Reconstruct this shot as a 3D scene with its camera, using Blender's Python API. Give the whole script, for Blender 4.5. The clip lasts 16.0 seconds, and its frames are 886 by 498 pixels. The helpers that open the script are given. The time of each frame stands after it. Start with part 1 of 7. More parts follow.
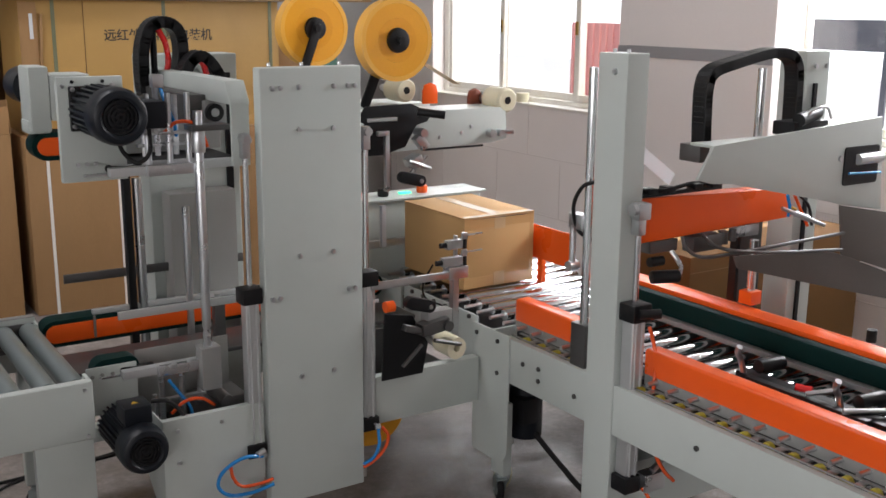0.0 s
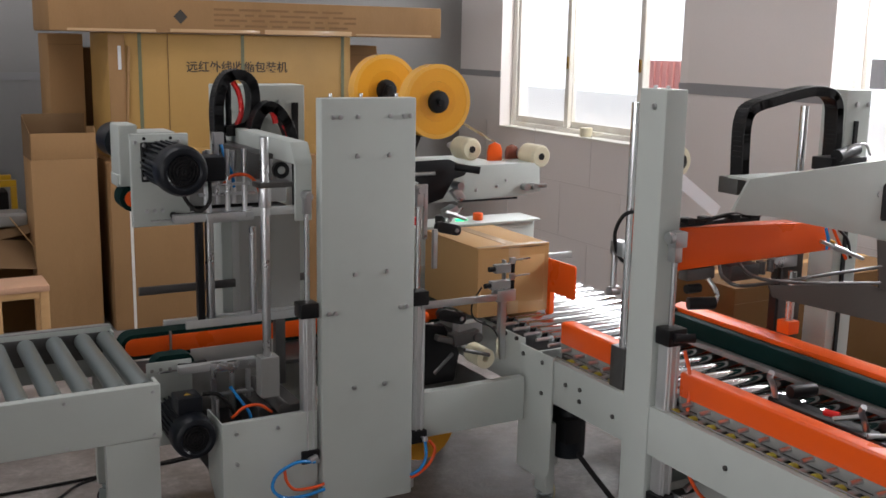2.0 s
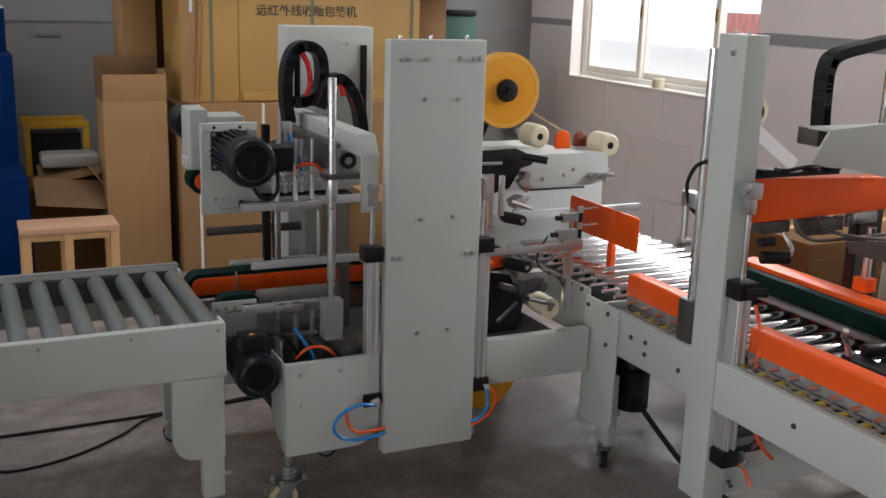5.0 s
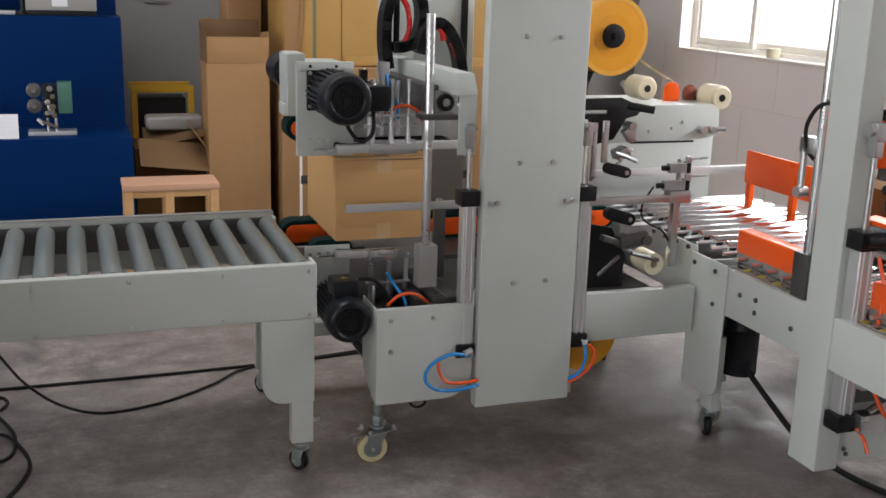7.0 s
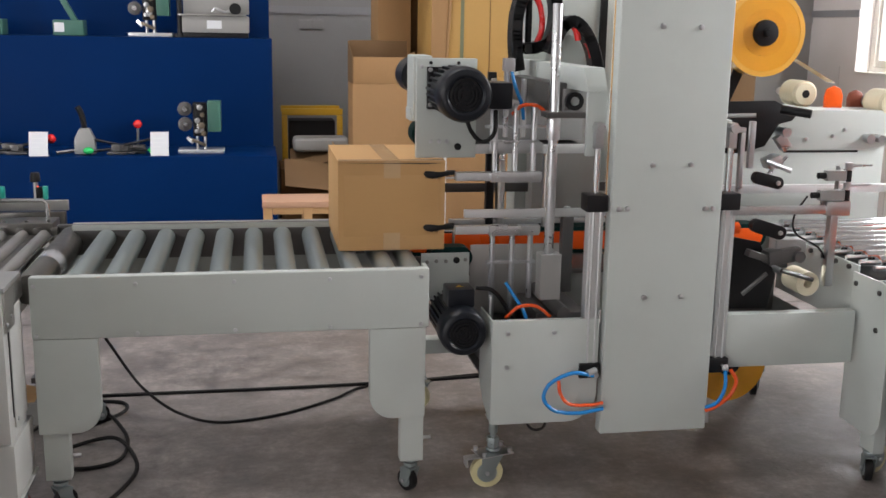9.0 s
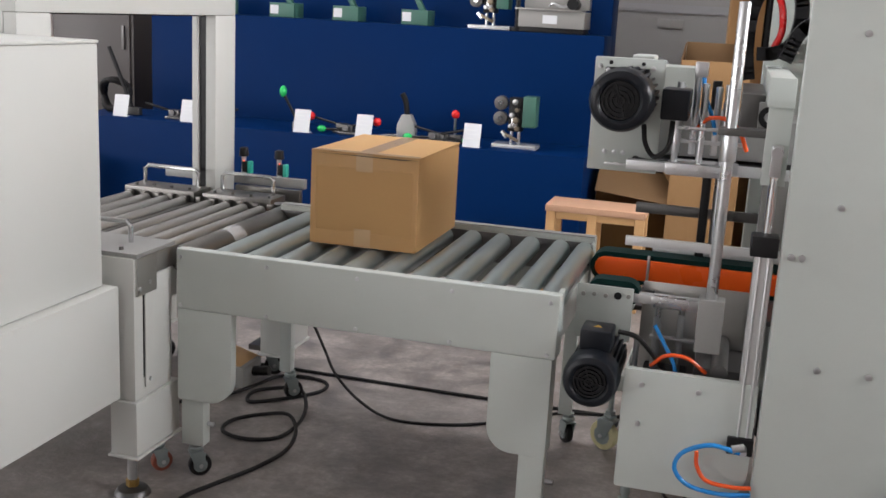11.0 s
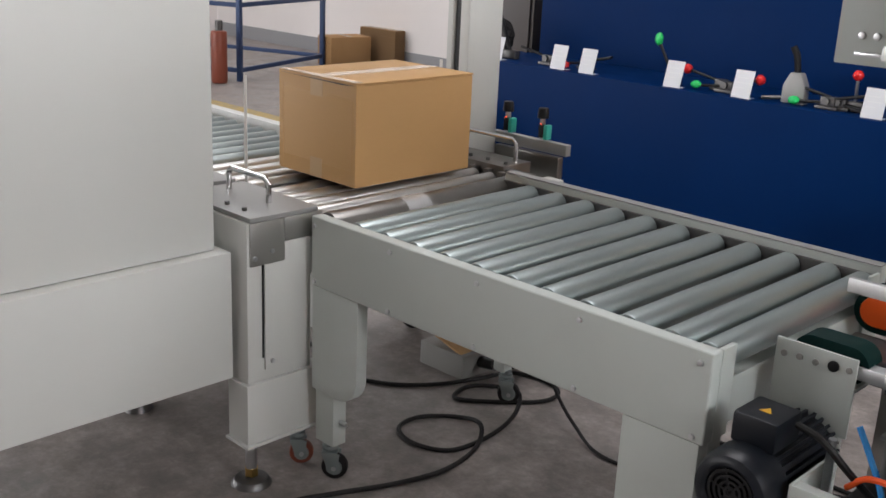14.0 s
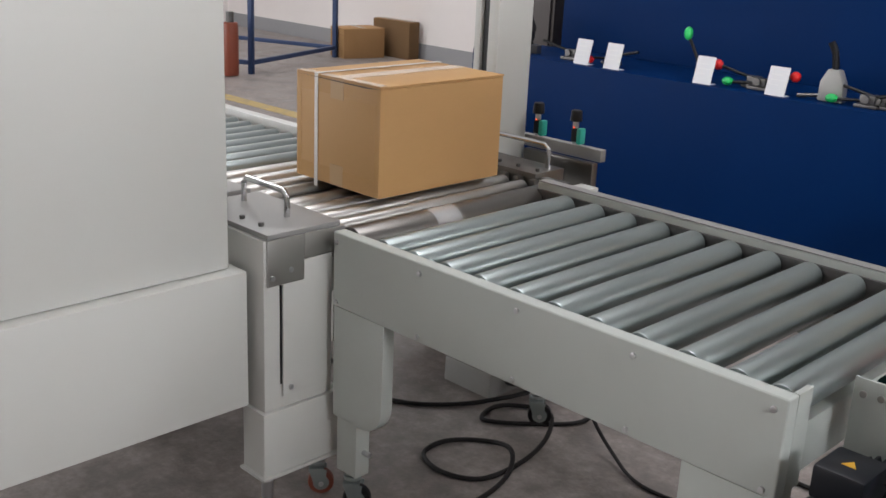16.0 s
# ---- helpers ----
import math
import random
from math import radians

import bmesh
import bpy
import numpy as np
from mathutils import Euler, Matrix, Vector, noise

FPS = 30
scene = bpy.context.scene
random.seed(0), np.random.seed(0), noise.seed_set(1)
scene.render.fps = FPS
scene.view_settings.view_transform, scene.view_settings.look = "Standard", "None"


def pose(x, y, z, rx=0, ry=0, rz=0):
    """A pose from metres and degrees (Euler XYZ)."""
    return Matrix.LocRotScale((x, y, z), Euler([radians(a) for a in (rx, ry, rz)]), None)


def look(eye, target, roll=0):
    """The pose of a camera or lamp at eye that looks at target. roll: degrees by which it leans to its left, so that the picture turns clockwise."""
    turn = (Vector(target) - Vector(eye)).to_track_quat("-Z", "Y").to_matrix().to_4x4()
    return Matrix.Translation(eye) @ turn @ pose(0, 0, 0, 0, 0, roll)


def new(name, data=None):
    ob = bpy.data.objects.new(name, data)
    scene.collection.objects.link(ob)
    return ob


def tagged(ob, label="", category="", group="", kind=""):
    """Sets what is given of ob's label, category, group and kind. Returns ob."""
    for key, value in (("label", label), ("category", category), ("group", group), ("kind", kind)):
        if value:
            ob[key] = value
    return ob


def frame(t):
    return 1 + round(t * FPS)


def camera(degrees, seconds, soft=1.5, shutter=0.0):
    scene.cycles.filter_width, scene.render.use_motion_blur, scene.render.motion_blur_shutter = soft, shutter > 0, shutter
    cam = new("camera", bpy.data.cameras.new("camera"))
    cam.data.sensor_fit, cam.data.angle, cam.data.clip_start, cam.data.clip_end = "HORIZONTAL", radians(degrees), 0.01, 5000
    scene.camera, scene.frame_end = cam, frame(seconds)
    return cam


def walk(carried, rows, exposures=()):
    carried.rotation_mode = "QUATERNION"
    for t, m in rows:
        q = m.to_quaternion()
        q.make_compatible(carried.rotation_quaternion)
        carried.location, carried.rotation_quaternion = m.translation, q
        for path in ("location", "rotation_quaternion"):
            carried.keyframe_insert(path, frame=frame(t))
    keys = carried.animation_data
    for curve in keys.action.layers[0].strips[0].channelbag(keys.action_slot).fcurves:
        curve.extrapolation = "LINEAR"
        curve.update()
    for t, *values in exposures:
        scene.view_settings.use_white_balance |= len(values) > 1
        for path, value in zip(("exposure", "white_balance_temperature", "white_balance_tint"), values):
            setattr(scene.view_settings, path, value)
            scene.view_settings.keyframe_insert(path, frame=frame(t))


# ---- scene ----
cam = camera(46.1, 16.0, soft=1.6)
PATH = [
    (0, (0.007, -0.013, 1.657), (1.073, 1.617, 1.202), 0.5),
    (0.5, (-0.003, -0.134, 1.669), (0.977, 1.553, 1.227), 1.9),
    (1, (-0.002, -0.187, 1.668), (0.959, 1.516, 1.25), 1.4),
    (1.5, (-0.018, -0.207, 1.661), (0.926, 1.509, 1.259), 1.1),
    (2, (-0.019, -0.211, 1.66), (0.931, 1.505, 1.268), 1.1),
    (2.5, (-0.009, -0.21, 1.663), (0.933, 1.508, 1.261), 0.9),
    (3, (-0.003, -0.212, 1.66), (0.931, 1.514, 1.27), 1.0),
    (5.5, (-0.011, -0.17, 1.607), (0.808, 1.582, 1.097), 1.9),
    (6, (0.013, -0.162, 1.562), (0.828, 1.586, 1.033), 2.0),
    (6.5, (0.024, -0.152, 1.495), (0.815, 1.602, 0.948), 1.7),
    (7, (0.036, -0.116, 1.458), (0.69, 1.708, 0.96), 1.7),
    (7.5, (0.069, -0.051, 1.391), (0.594, 1.834, 0.976), 1.3),
    (8, (0.103, -0.021, 1.341), (0.547, 1.893, 0.967), 1.3),
    (8.5, (0.126, -0.003, 1.303), (0.547, 1.909, 0.894), 1.2),
    (11, (1.034, 0.325, 1.317), (0.52, 2.205, 0.867), 3.1),
    (11.5, (1.195, 0.478, 1.323), (0.434, 2.264, 0.844), 4.0),
    (12, (1.306, 0.675, 1.298), (0.338, 2.337, 0.75), 2.2),
    (12.5, (1.335, 0.896, 1.278), (0.185, 2.417, 0.676), 1.2),
    (13, (1.379, 1.087, 1.283), (0.082, 2.492, 0.698), 1.4),
    (13.5, (1.446, 1.251, 1.296), (0.1, 2.606, 0.701), 2.8),
    (14, (1.435, 1.31, 1.297), (0.108, 2.684, 0.705), 2.6),
    (14.5, (1.405, 1.32, 1.295), (0.081, 2.697, 0.704), 2.4),
    (15, (1.388, 1.31, 1.305), (0.065, 2.692, 0.72), 2.2),
    (15.5, (1.361, 1.322, 1.305), (0.019, 2.68, 0.709), 2.3),
    (16, (1.267, 1.41, 1.301), (-0.068, 2.768, 0.688), 2.6),
]
walk(cam, [(t, look(eye, target, roll)) for t, eye, target, roll in PATH],
     [(0, 0.0), (1.0, -0.18), (3.0, -0.26), (5.5, -0.14), (6.5, 0.14), (7.5, 0.28), (8.5, 0.44), (11.0, 0.58), (12.0, 0.54), (13.0, 0.36), (14.0, 0.28), (16.0, 0.28)])

# ---- world and light ----
world = bpy.data.worlds.new("sky")
scene.world = world
world.use_nodes = True
_wn = world.node_tree.nodes
_sky = _wn.new("ShaderNodeTexSky")
_sky.sky_type, _sky.sun_disc = "NISHITA", False
_sky.sun_elevation, _sky.sun_rotation = radians(52), radians(200)
_sky.air_density, _sky.dust_density, _sky.ozone_density = 1.0, 4.0, 1.0
world.node_tree.links.new(_sky.outputs[0], _wn["Background"].inputs[0])
_wn["Background"].inputs[1].default_value = 0.13
_sun = bpy.data.lights.new("sun", "SUN")
_sun.energy, _sun.angle, _sun.color = 2.4, radians(12), (1.0, 0.97, 0.92)
new("sun", _sun).matrix_world = look((0, 0, 0), (-0.21, 0.58, -0.79))


def area_lamp(name, eye, target, w, h, watts, colour):
    """An area lamp: sky light at a window, or fill added at an unseen door or rooflight."""
    d = bpy.data.lights.new(name, "AREA")
    d.shape, d.size, d.size_y, d.energy, d.color = "RECTANGLE", w, h, watts, colour
    new(name, d).matrix_world = look(eye, target)


area_lamp("window_light", (4.40, 5.42, 2.40), (0, 4.6, 0.9), 1.9, 0.66, 48, (0.965, 0.965, 1.0))
area_lamp("window_light", (4.40, 2.40, 2.40), (0, 2.2, 0.9), 1.85, 0.66, 124, (0.965, 0.965, 1.0))
# two side fill lamps, added at door openings that are never in view
area_lamp("door_light", (-5.4, -4.5, 1.40), (2.6, 2.6, 0.95), 5.2, 1.9, 125, (0.985, 0.962, 1.0))
area_lamp("door_light", (-8.7, -0.6, 1.60), (2.6, 2.2, 1.0), 4.4, 2.2, 175, (0.965, 0.965, 1.0))
# two overhead fill lamps, added without any rooflight in view
area_lamp("rooflight", (-0.7, 4.1, 4.30), (-0.7, 4.1, 0), 3.0, 1.0, 70, (0.985, 0.962, 1.0))
area_lamp("rooflight", (-6.4, 6.0, 4.28), (-6.4, 6.2, 0), 2.5, 2.5, 85, (0.96, 0.98, 1.0))
scene.view_settings.exposure = 0.0


# ---- materials ----
def mat(name, colour, rough=0.5, metal=0.0, var=0.08, scale=6.0, fine=120.0, bump=0.02, rvar=0.12,
        stretch=(1, 1, 1), stain=None, stain_amount=0.0, stain_scale=2.0, each=0.0, coat=0.0, sheen=0.0, sharp=False, spec=0.5):
    """A surface with broad mottling, fine grain and relief; stain is a second colour in patches; each varies pieces."""
    m = bpy.data.materials.new(name)
    m.use_nodes = True
    nt = m.node_tree
    n, l = nt.nodes, nt.links
    b = n["Principled BSDF"]
    tc = n.new("ShaderNodeTexCoord")
    mp = n.new("ShaderNodeMapping")
    mp.inputs["Scale"].default_value = stretch
    l.new(tc.outputs["Object"], mp.inputs[0])

    def noise_node(s, detail=4.0, rgh=0.55):
        k = n.new("ShaderNodeTexNoise")
        k.inputs["Scale"].default_value, k.inputs["Detail"].default_value = s, detail
        k.inputs["Roughness"].default_value = rgh
        l.new(mp.outputs[0], k.inputs["Vector"])
        return k.outputs["Fac"]

    def mix(fac, a, c):
        k = n.new("ShaderNodeMix")
        k.data_type = "RGBA"
        for sock, v in ((k.inputs[0], fac), (k.inputs[6], a), (k.inputs[7], c)):
            if hasattr(v, "links"):
                l.new(v, sock)
            else:
                sock.default_value = v
        return k.outputs[2]

    broad, grain = noise_node(scale), noise_node(fine, 2.0, 0.7)
    c0 = tuple(max(0.0, x * (1 - var)) for x in colour) + (1,)
    c1 = tuple(min(1.0, x * (1 + var)) for x in colour) + (1,)
    patch = broad
    if sharp:
        ps = n.new("ShaderNodeMapRange")
        l.new(noise_node(scale, 9.0, 0.7), ps.inputs[0])
        ps.inputs[1].default_value, ps.inputs[2].default_value = 0.38, 0.62
        patch = ps.outputs[0]
    col = mix(patch, c0, c1)
    g0 = n.new("ShaderNodeMapRange")
    l.new(grain, g0.inputs[0])
    g0.inputs[1].default_value, g0.inputs[2].default_value = 0.35, 0.65
    g0.inputs[3].default_value, g0.inputs[4].default_value = 0.0, 1.0
    dark = tuple(x * (1 - 0.7 * var) for x in colour) + (1,)
    sc = n.new("ShaderNodeMath")
    sc.operation = "MULTIPLY"
    l.new(g0.outputs[0], sc.inputs[0])
    sc.inputs[1].default_value = 0.45
    col = mix(sc.outputs[0], col, dark)
    if stain:
        s = n.new("ShaderNodeMapRange")
        l.new(noise_node(stain_scale, 8.0, 0.65), s.inputs[0])
        s.inputs[1].default_value, s.inputs[2].default_value = 0.48, 0.72
        s.inputs[3].default_value, s.inputs[4].default_value = 0.0, stain_amount
        col = mix(s.outputs[0], col, tuple(stain) + (1,))
    if each:
        oi = n.new("ShaderNodeObjectInfo")
        h = n.new("ShaderNodeHueSaturation")
        r = n.new("ShaderNodeMapRange")
        l.new(oi.outputs["Random"], r.inputs[0])
        r.inputs[3].default_value, r.inputs[4].default_value = 1 - each, 1 + each
        l.new(r.outputs[0], h.inputs["Value"])
        l.new(col, h.inputs["Color"])
        col = h.outputs[0]
    l.new(col, b.inputs["Base Color"])
    rr = n.new("ShaderNodeMapRange")
    l.new(broad, rr.inputs[0])
    rr.inputs[1].default_value, rr.inputs[2].default_value = 0.3, 0.7
    rr.inputs[3].default_value = max(0.02, rough * (1 - rvar))
    rr.inputs[4].default_value = min(1.0, rough * (1 + rvar))
    l.new(rr.outputs[0], b.inputs["Roughness"])
    b.inputs["Metallic"].default_value = metal
    b.inputs["Specular IOR Level"].default_value = spec
    b.inputs["Coat Weight"].default_value = coat
    b.inputs["Sheen Weight"].default_value = sheen
    if bump:
        bp = n.new("ShaderNodeBump")
        bp.inputs["Strength"].default_value, bp.inputs["Distance"].default_value = min(1.0, bump * 10), 0.0015
        l.new(grain, bp.inputs["Height"])
        l.new(bp.outputs[0], b.inputs["Normal"])
    return m


M = {
    "grey": mat("grey_powder_coat", (0.485, 0.520, 0.490), 0.42, var=0.04, scale=3, fine=420, bump=0.012, stain=(0.41, 0.43, 0.405), stain_amount=0.30, stain_scale=4),
    "white": mat("white_powder_coat", (0.535, 0.540, 0.512), 0.45, var=0.03, scale=2, fine=420, bump=0.012, stain=(0.50, 0.50, 0.47), stain_amount=0.25, stain_scale=3),
    "chrome": mat("chrome_steel", (0.66, 0.67, 0.68), 0.15, 1.0, var=0.04, scale=4, fine=200, bump=0.0, rvar=0.12),
    "steel": mat("bright_steel", (0.58, 0.59, 0.60), 0.30, 1.0, var=0.06, scale=9, fine=160, bump=0.0, rvar=0.15),
    "dull": mat("dull_steel", (0.135, 0.132, 0.130), 0.40, 0.8, var=0.14, scale=7, fine=140, bump=0.006, stain=(0.07, 0.065, 0.06), stain_amount=0.5),
    "stainless": mat("brushed_stainless", (0.46, 0.455, 0.435), 0.36, 0.9, var=0.03, scale=3, fine=160, bump=0.0, stretch=(1, 6, 6), rvar=0.05),
    "table_steel": mat("worn_table_steel", (0.20, 0.192, 0.18), 0.34, 0.9, var=0.10, scale=5, fine=160, bump=0.0, stretch=(1, 6, 6), rvar=0.15),
    "galv": mat("galvanised_roller", (0.31, 0.355, 0.35), 0.34, 0.7, var=0.04, scale=3, fine=300, bump=0.0, stretch=(1, 0.3, 1), rvar=0.05, each=0.05),
    "alu": mat("anodised_aluminium", (0.60, 0.61, 0.61), 0.38, 0.7, var=0.05, scale=6, fine=220, bump=0.004),
    "black": mat("black_plastic", (0.008, 0.008, 0.009), 0.42, var=0.2, scale=9, fine=180, bump=0.02, spec=0.3),
    "motor": mat("dark_motor_paint", (0.008, 0.010, 0.014), 0.36, var=0.15, scale=8, fine=200, bump=0.008, stain=(0.015, 0.016, 0.019), stain_amount=0.3, spec=0.28),
    "rubber": mat("black_rubber", (0.009, 0.008, 0.008), 0.6, var=0.2, scale=10, fine=150, bump=0.03, spec=0.3),
    "orange": mat("orange_paint", (0.86, 0.108, 0.010), 0.30, var=0.05, scale=4, fine=300, bump=0.006, stain=(0.66, 0.075, 0.008), stain_amount=0.3, spec=0.35),
    "belt": mat("green_belt", (0.002, 0.020, 0.018), 0.65, var=0.15, scale=9, fine=260, bump=0.02, spec=0.12),
    "card": mat("brown_cardboard", (0.345, 0.198, 0.088), 0.78, var=0.12, scale=2.2, fine=110, bump=0.03, stretch=(1, 1, 0.35), stain=(0.25, 0.140, 0.060), stain_amount=0.55, stain_scale=2.6, each=0.07, spec=0.3),
    "card_box": mat("carton_kraft_board", (0.54, 0.315, 0.125), 0.72, var=0.05, scale=3, fine=110, bump=0.015, stretch=(0.35, 0.35, 1), stain=(0.45, 0.26, 0.10), stain_amount=0.25, stain_scale=4),
    "card_yellow": mat("yellow_cardboard", (0.46, 0.272, 0.080), 0.55, var=0.10, scale=2.5, fine=110, bump=0.02, stain=(0.35, 0.195, 0.056), stain_amount=0.5, stain_scale=1.8),
    # brown cardboard with the shade behind the machines put into its colour
    "card_shaded": mat("shaded_brown_carton", (0.115, 0.055, 0.016), 0.8, var=0.12, scale=2.5, fine=110, bump=0.02, stain=(0.08, 0.04, 0.012), stain_amount=0.5, spec=0.2),
    "plate_dark": mat("dark_scuffed_plate", (0.125, 0.115, 0.105), 0.45, 0.5, var=0.12, scale=5, fine=120, bump=0.008, stain=(0.09, 0.08, 0.07), stain_amount=0.4),
    "sheet_grey": mat("dull_grey_sheet", (0.27, 0.265, 0.25), 0.45, var=0.08, scale=4, fine=200, bump=0.01, stain=(0.21, 0.205, 0.19), stain_amount=0.4),
    "bronze": mat("tarnished_bronze", (0.24, 0.20, 0.15), 0.35, 0.8, var=0.2, scale=20, fine=160, bump=0.01),
    "strip": mat("grey_plate_strip", (0.30, 0.30, 0.29), 0.45, 0.3, var=0.08, scale=5, fine=160, bump=0.01),
    "chain_y": mat("greasy_yellow_chain", (0.52, 0.46, 0.05), 0.35, var=0.25, scale=30, fine=160, stain=(0.06, 0.055, 0.02), stain_amount=0.45, stain_scale=40),
    # darker cardboard for insides, seams, strips and some whole cartons
    "card_in": mat("darker_cardboard", (0.17, 0.100, 0.048), 0.85, var=0.10, scale=4, fine=110, bump=0.02, spec=0.3),
    "tape": mat("brown_packing_tape", (0.555, 0.330, 0.142), 0.14, var=0.05, scale=6, fine=60, bump=0.006),
    # glossy tape whose base colour is also lightened to carry its sheen
    "clear_tape": mat("clear_tape_with_sheen", (0.57, 0.385, 0.215), 0.10, var=0.06, scale=7, fine=60, bump=0.02),
    "strap": mat("white_strap", (0.74, 0.71, 0.66), 0.35, var=0.05, scale=8, fine=160),
    "green_strap": mat("green_strap", (0.16, 0.17, 0.10), 0.40, var=0.08, scale=6, fine=160),
    "reel": mat("yellow_tape_reel", (0.86, 0.395, 0.035), 0.22, var=0.07, scale=9, fine=90, bump=0.006, coat=0.4),
    # rim and core tones hold the light falloff of a translucent roll
    "reel_pale": mat("lit_tape_rim", (0.88, 0.46, 0.08), 0.22, var=0.08, scale=14, fine=90, bump=0.004, coat=0.4),
    "reel_core": mat("shaded_tape_core", (0.83, 0.365, 0.030), 0.22, var=0.10, scale=14, fine=90, bump=0.004, coat=0.4),
    "nylon": mat("cream_nylon", (0.68, 0.63, 0.46), 0.40, var=0.06, scale=12, fine=150, bump=0.01),
    "blue": mat("blue_stand_paint", (0.0003, 0.0170, 0.082), 0.5, var=0.10, scale=1.6, fine=240, bump=0.012, stain=(0.0005, 0.0200, 0.096), stain_amount=0.5, stain_scale=1.3, spec=0.06),
    "bluesteel": mat("dark_blue_steel", (0.02, 0.045, 0.12), 0.45, 0.2, var=0.12, scale=6, fine=160),
    "paper": mat("white_paper", (0.66, 0.67, 0.69), 0.55, var=0.02, scale=9, fine=200),
    "ink": mat("grey_print", (0.70, 0.71, 0.72), 0.6, var=0.05),
    "print": mat("black_print", (0.045, 0.038, 0.03), 0.6, var=0.2, scale=20),
    "print_brown": mat("brown_print", (0.22, 0.115, 0.045), 0.7, var=0.15, scale=20),
    "wood": mat("pale_plywood", (0.60, 0.36, 0.16), 0.55, var=0.12, scale=3, fine=70, bump=0.02, stretch=(1, 7, 7), stain=(0.48, 0.24, 0.10), stain_amount=0.4),
    "wood_top": mat("pink_plywood_top", (0.56, 0.33, 0.21), 0.5, var=0.10, scale=3, fine=80, bump=0.02, stretch=(1, 6, 1)),
    "red": mat("red_plastic", (0.65, 0.015, 0.015), 0.28, var=0.08, scale=9),
    "green": mat("green_plastic", (0.02, 0.50, 0.12), 0.28, var=0.08, scale=9),
    "teal": mat("teal_sensor", (0.03, 0.42, 0.33), 0.35, var=0.08, scale=9),
    "greenmach": mat("green_machine_paint", (0.05, 0.14, 0.105), 0.42, var=0.12, scale=9, fine=180, bump=0.015),
    "hose_b": mat("blue_air_hose", (0.02, 0.24, 0.62), 0.25, var=0.05, scale=9),
    "hose_o": mat("orange_air_hose", (0.80, 0.10, 0.02), 0.25, var=0.05, scale=9),
    "yellow": mat("yellow_paint", (0.62, 0.35, 0.02), 0.4, var=0.10, scale=6, fine=150),
    "wheel_y": mat("cream_caster_tread", (0.58, 0.53, 0.30), 0.5, var=0.14, scale=9, fine=150, stain=(0.30, 0.27, 0.18), stain_amount=0.5, stain_scale=7),
    "wall": mat("painted_plaster_wall", (0.81, 0.765, 0.745), 0.75, var=0.05, scale=1.3, fine=90, bump=0.02, stain=(0.72, 0.675, 0.655), stain_amount=0.4, stain_scale=0.9),
    "sign": mat("dark_sign_paint", (0.12, 0.125, 0.15), 0.5, var=0.1, scale=3),
    "wall_joint": mat("pale_wall_joint", (0.68, 0.63, 0.61), 0.8, var=0.05, scale=2),
    "bottle": mat("red_brown_paint", (0.22, 0.05, 0.025), 0.4, var=0.12, scale=8),
    # grey plaster, lowered further so the dim corner's shade sits in its colour
    "wall_grey": mat("grey_plaster_dimmed", (0.29, 0.285, 0.28), 0.75, var=0.06, scale=1.3, fine=90, bump=0.02, stain=(0.23, 0.23, 0.225), stain_amount=0.5, stain_scale=0.9),
    "band": mat("grey_wall_line", (0.30, 0.30, 0.31), 0.7, var=0.08, scale=2, fine=90),
    "ceiling": mat("white_ceiling", (0.7, 0.7, 0.69), 0.8, var=0.04, scale=1.5, fine=90),
    "floor": mat("worn_concrete_floor", (0.250, 0.220, 0.205), 0.50, var=0.42, scale=8.5, fine=46, bump=0.09, stain=(0.118, 0.104, 0.096), stain_amount=0.8, stain_scale=4.6, rvar=0.4, sharp=True),
    "joint": mat("dark_floor_joint", (0.135, 0.122, 0.114), 0.8, var=0.3, scale=5),
    "floor_yellow": mat("worn_yellow_floor_line", (0.42, 0.30, 0.10), 0.6, var=0.2, scale=5, stain=(0.22, 0.20, 0.17), stain_amount=0.9, stain_scale=9),
    "upvc": mat("cream_window_frame", (0.80, 0.775, 0.72), 0.4, var=0.05, scale=4, stain=(0.62, 0.52, 0.36), stain_amount=0.35, stain_scale=6),
    "door": mat("dark_brown_door", (0.060, 0.050, 0.047), 0.4, var=0.15, scale=3, fine=120),
    "foil": mat("silver_film", (0.60, 0.60, 0.60), 0.22, 0.5, var=0.15, scale=9, fine=40, bump=0.06),
    "gold": mat("brass_nut", (0.55, 0.36, 0.12), 0.3, 1.0, var=0.15, scale=20),
    "asphalt": mat("pale_yard_concrete", (0.80, 0.79, 0.77), 0.8, var=0.06, scale=0.6, fine=30),
    "banner": mat("red_hoarding", (0.84, 0.40, 0.38), 0.6, var=0.15, scale=1),
    "leaf": mat("pale_shrub_leaves", (0.10, 0.14, 0.06), 0.6, var=0.3, scale=3),
}


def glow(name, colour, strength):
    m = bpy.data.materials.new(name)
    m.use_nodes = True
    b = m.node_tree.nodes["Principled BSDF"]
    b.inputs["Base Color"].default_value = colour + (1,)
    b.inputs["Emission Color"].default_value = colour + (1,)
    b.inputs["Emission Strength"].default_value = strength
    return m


M["led_green"] = glow("green_lamp", (0.05, 0.9, 0.4), 1.5)
M["led_red"] = glow("red_lamp", (1.0, 0.12, 0.05), 1.5)
# added glow that stands in for overexposed daylight behind the windows
M["backdrop_glow"] = glow("glowing_backdrop", (0.93, 0.96, 1.0), 1.35)
_g = bpy.data.materials.new("window_glass")
_g.use_nodes = True
_gn, _gl = _g.node_tree.nodes, _g.node_tree.links
_gt, _gg, _gm = _gn.new("ShaderNodeBsdfTransparent"), _gn.new("ShaderNodeBsdfGlossy"), _gn.new("ShaderNodeMixShader")
_gg.inputs["Roughness"].default_value = 0.03
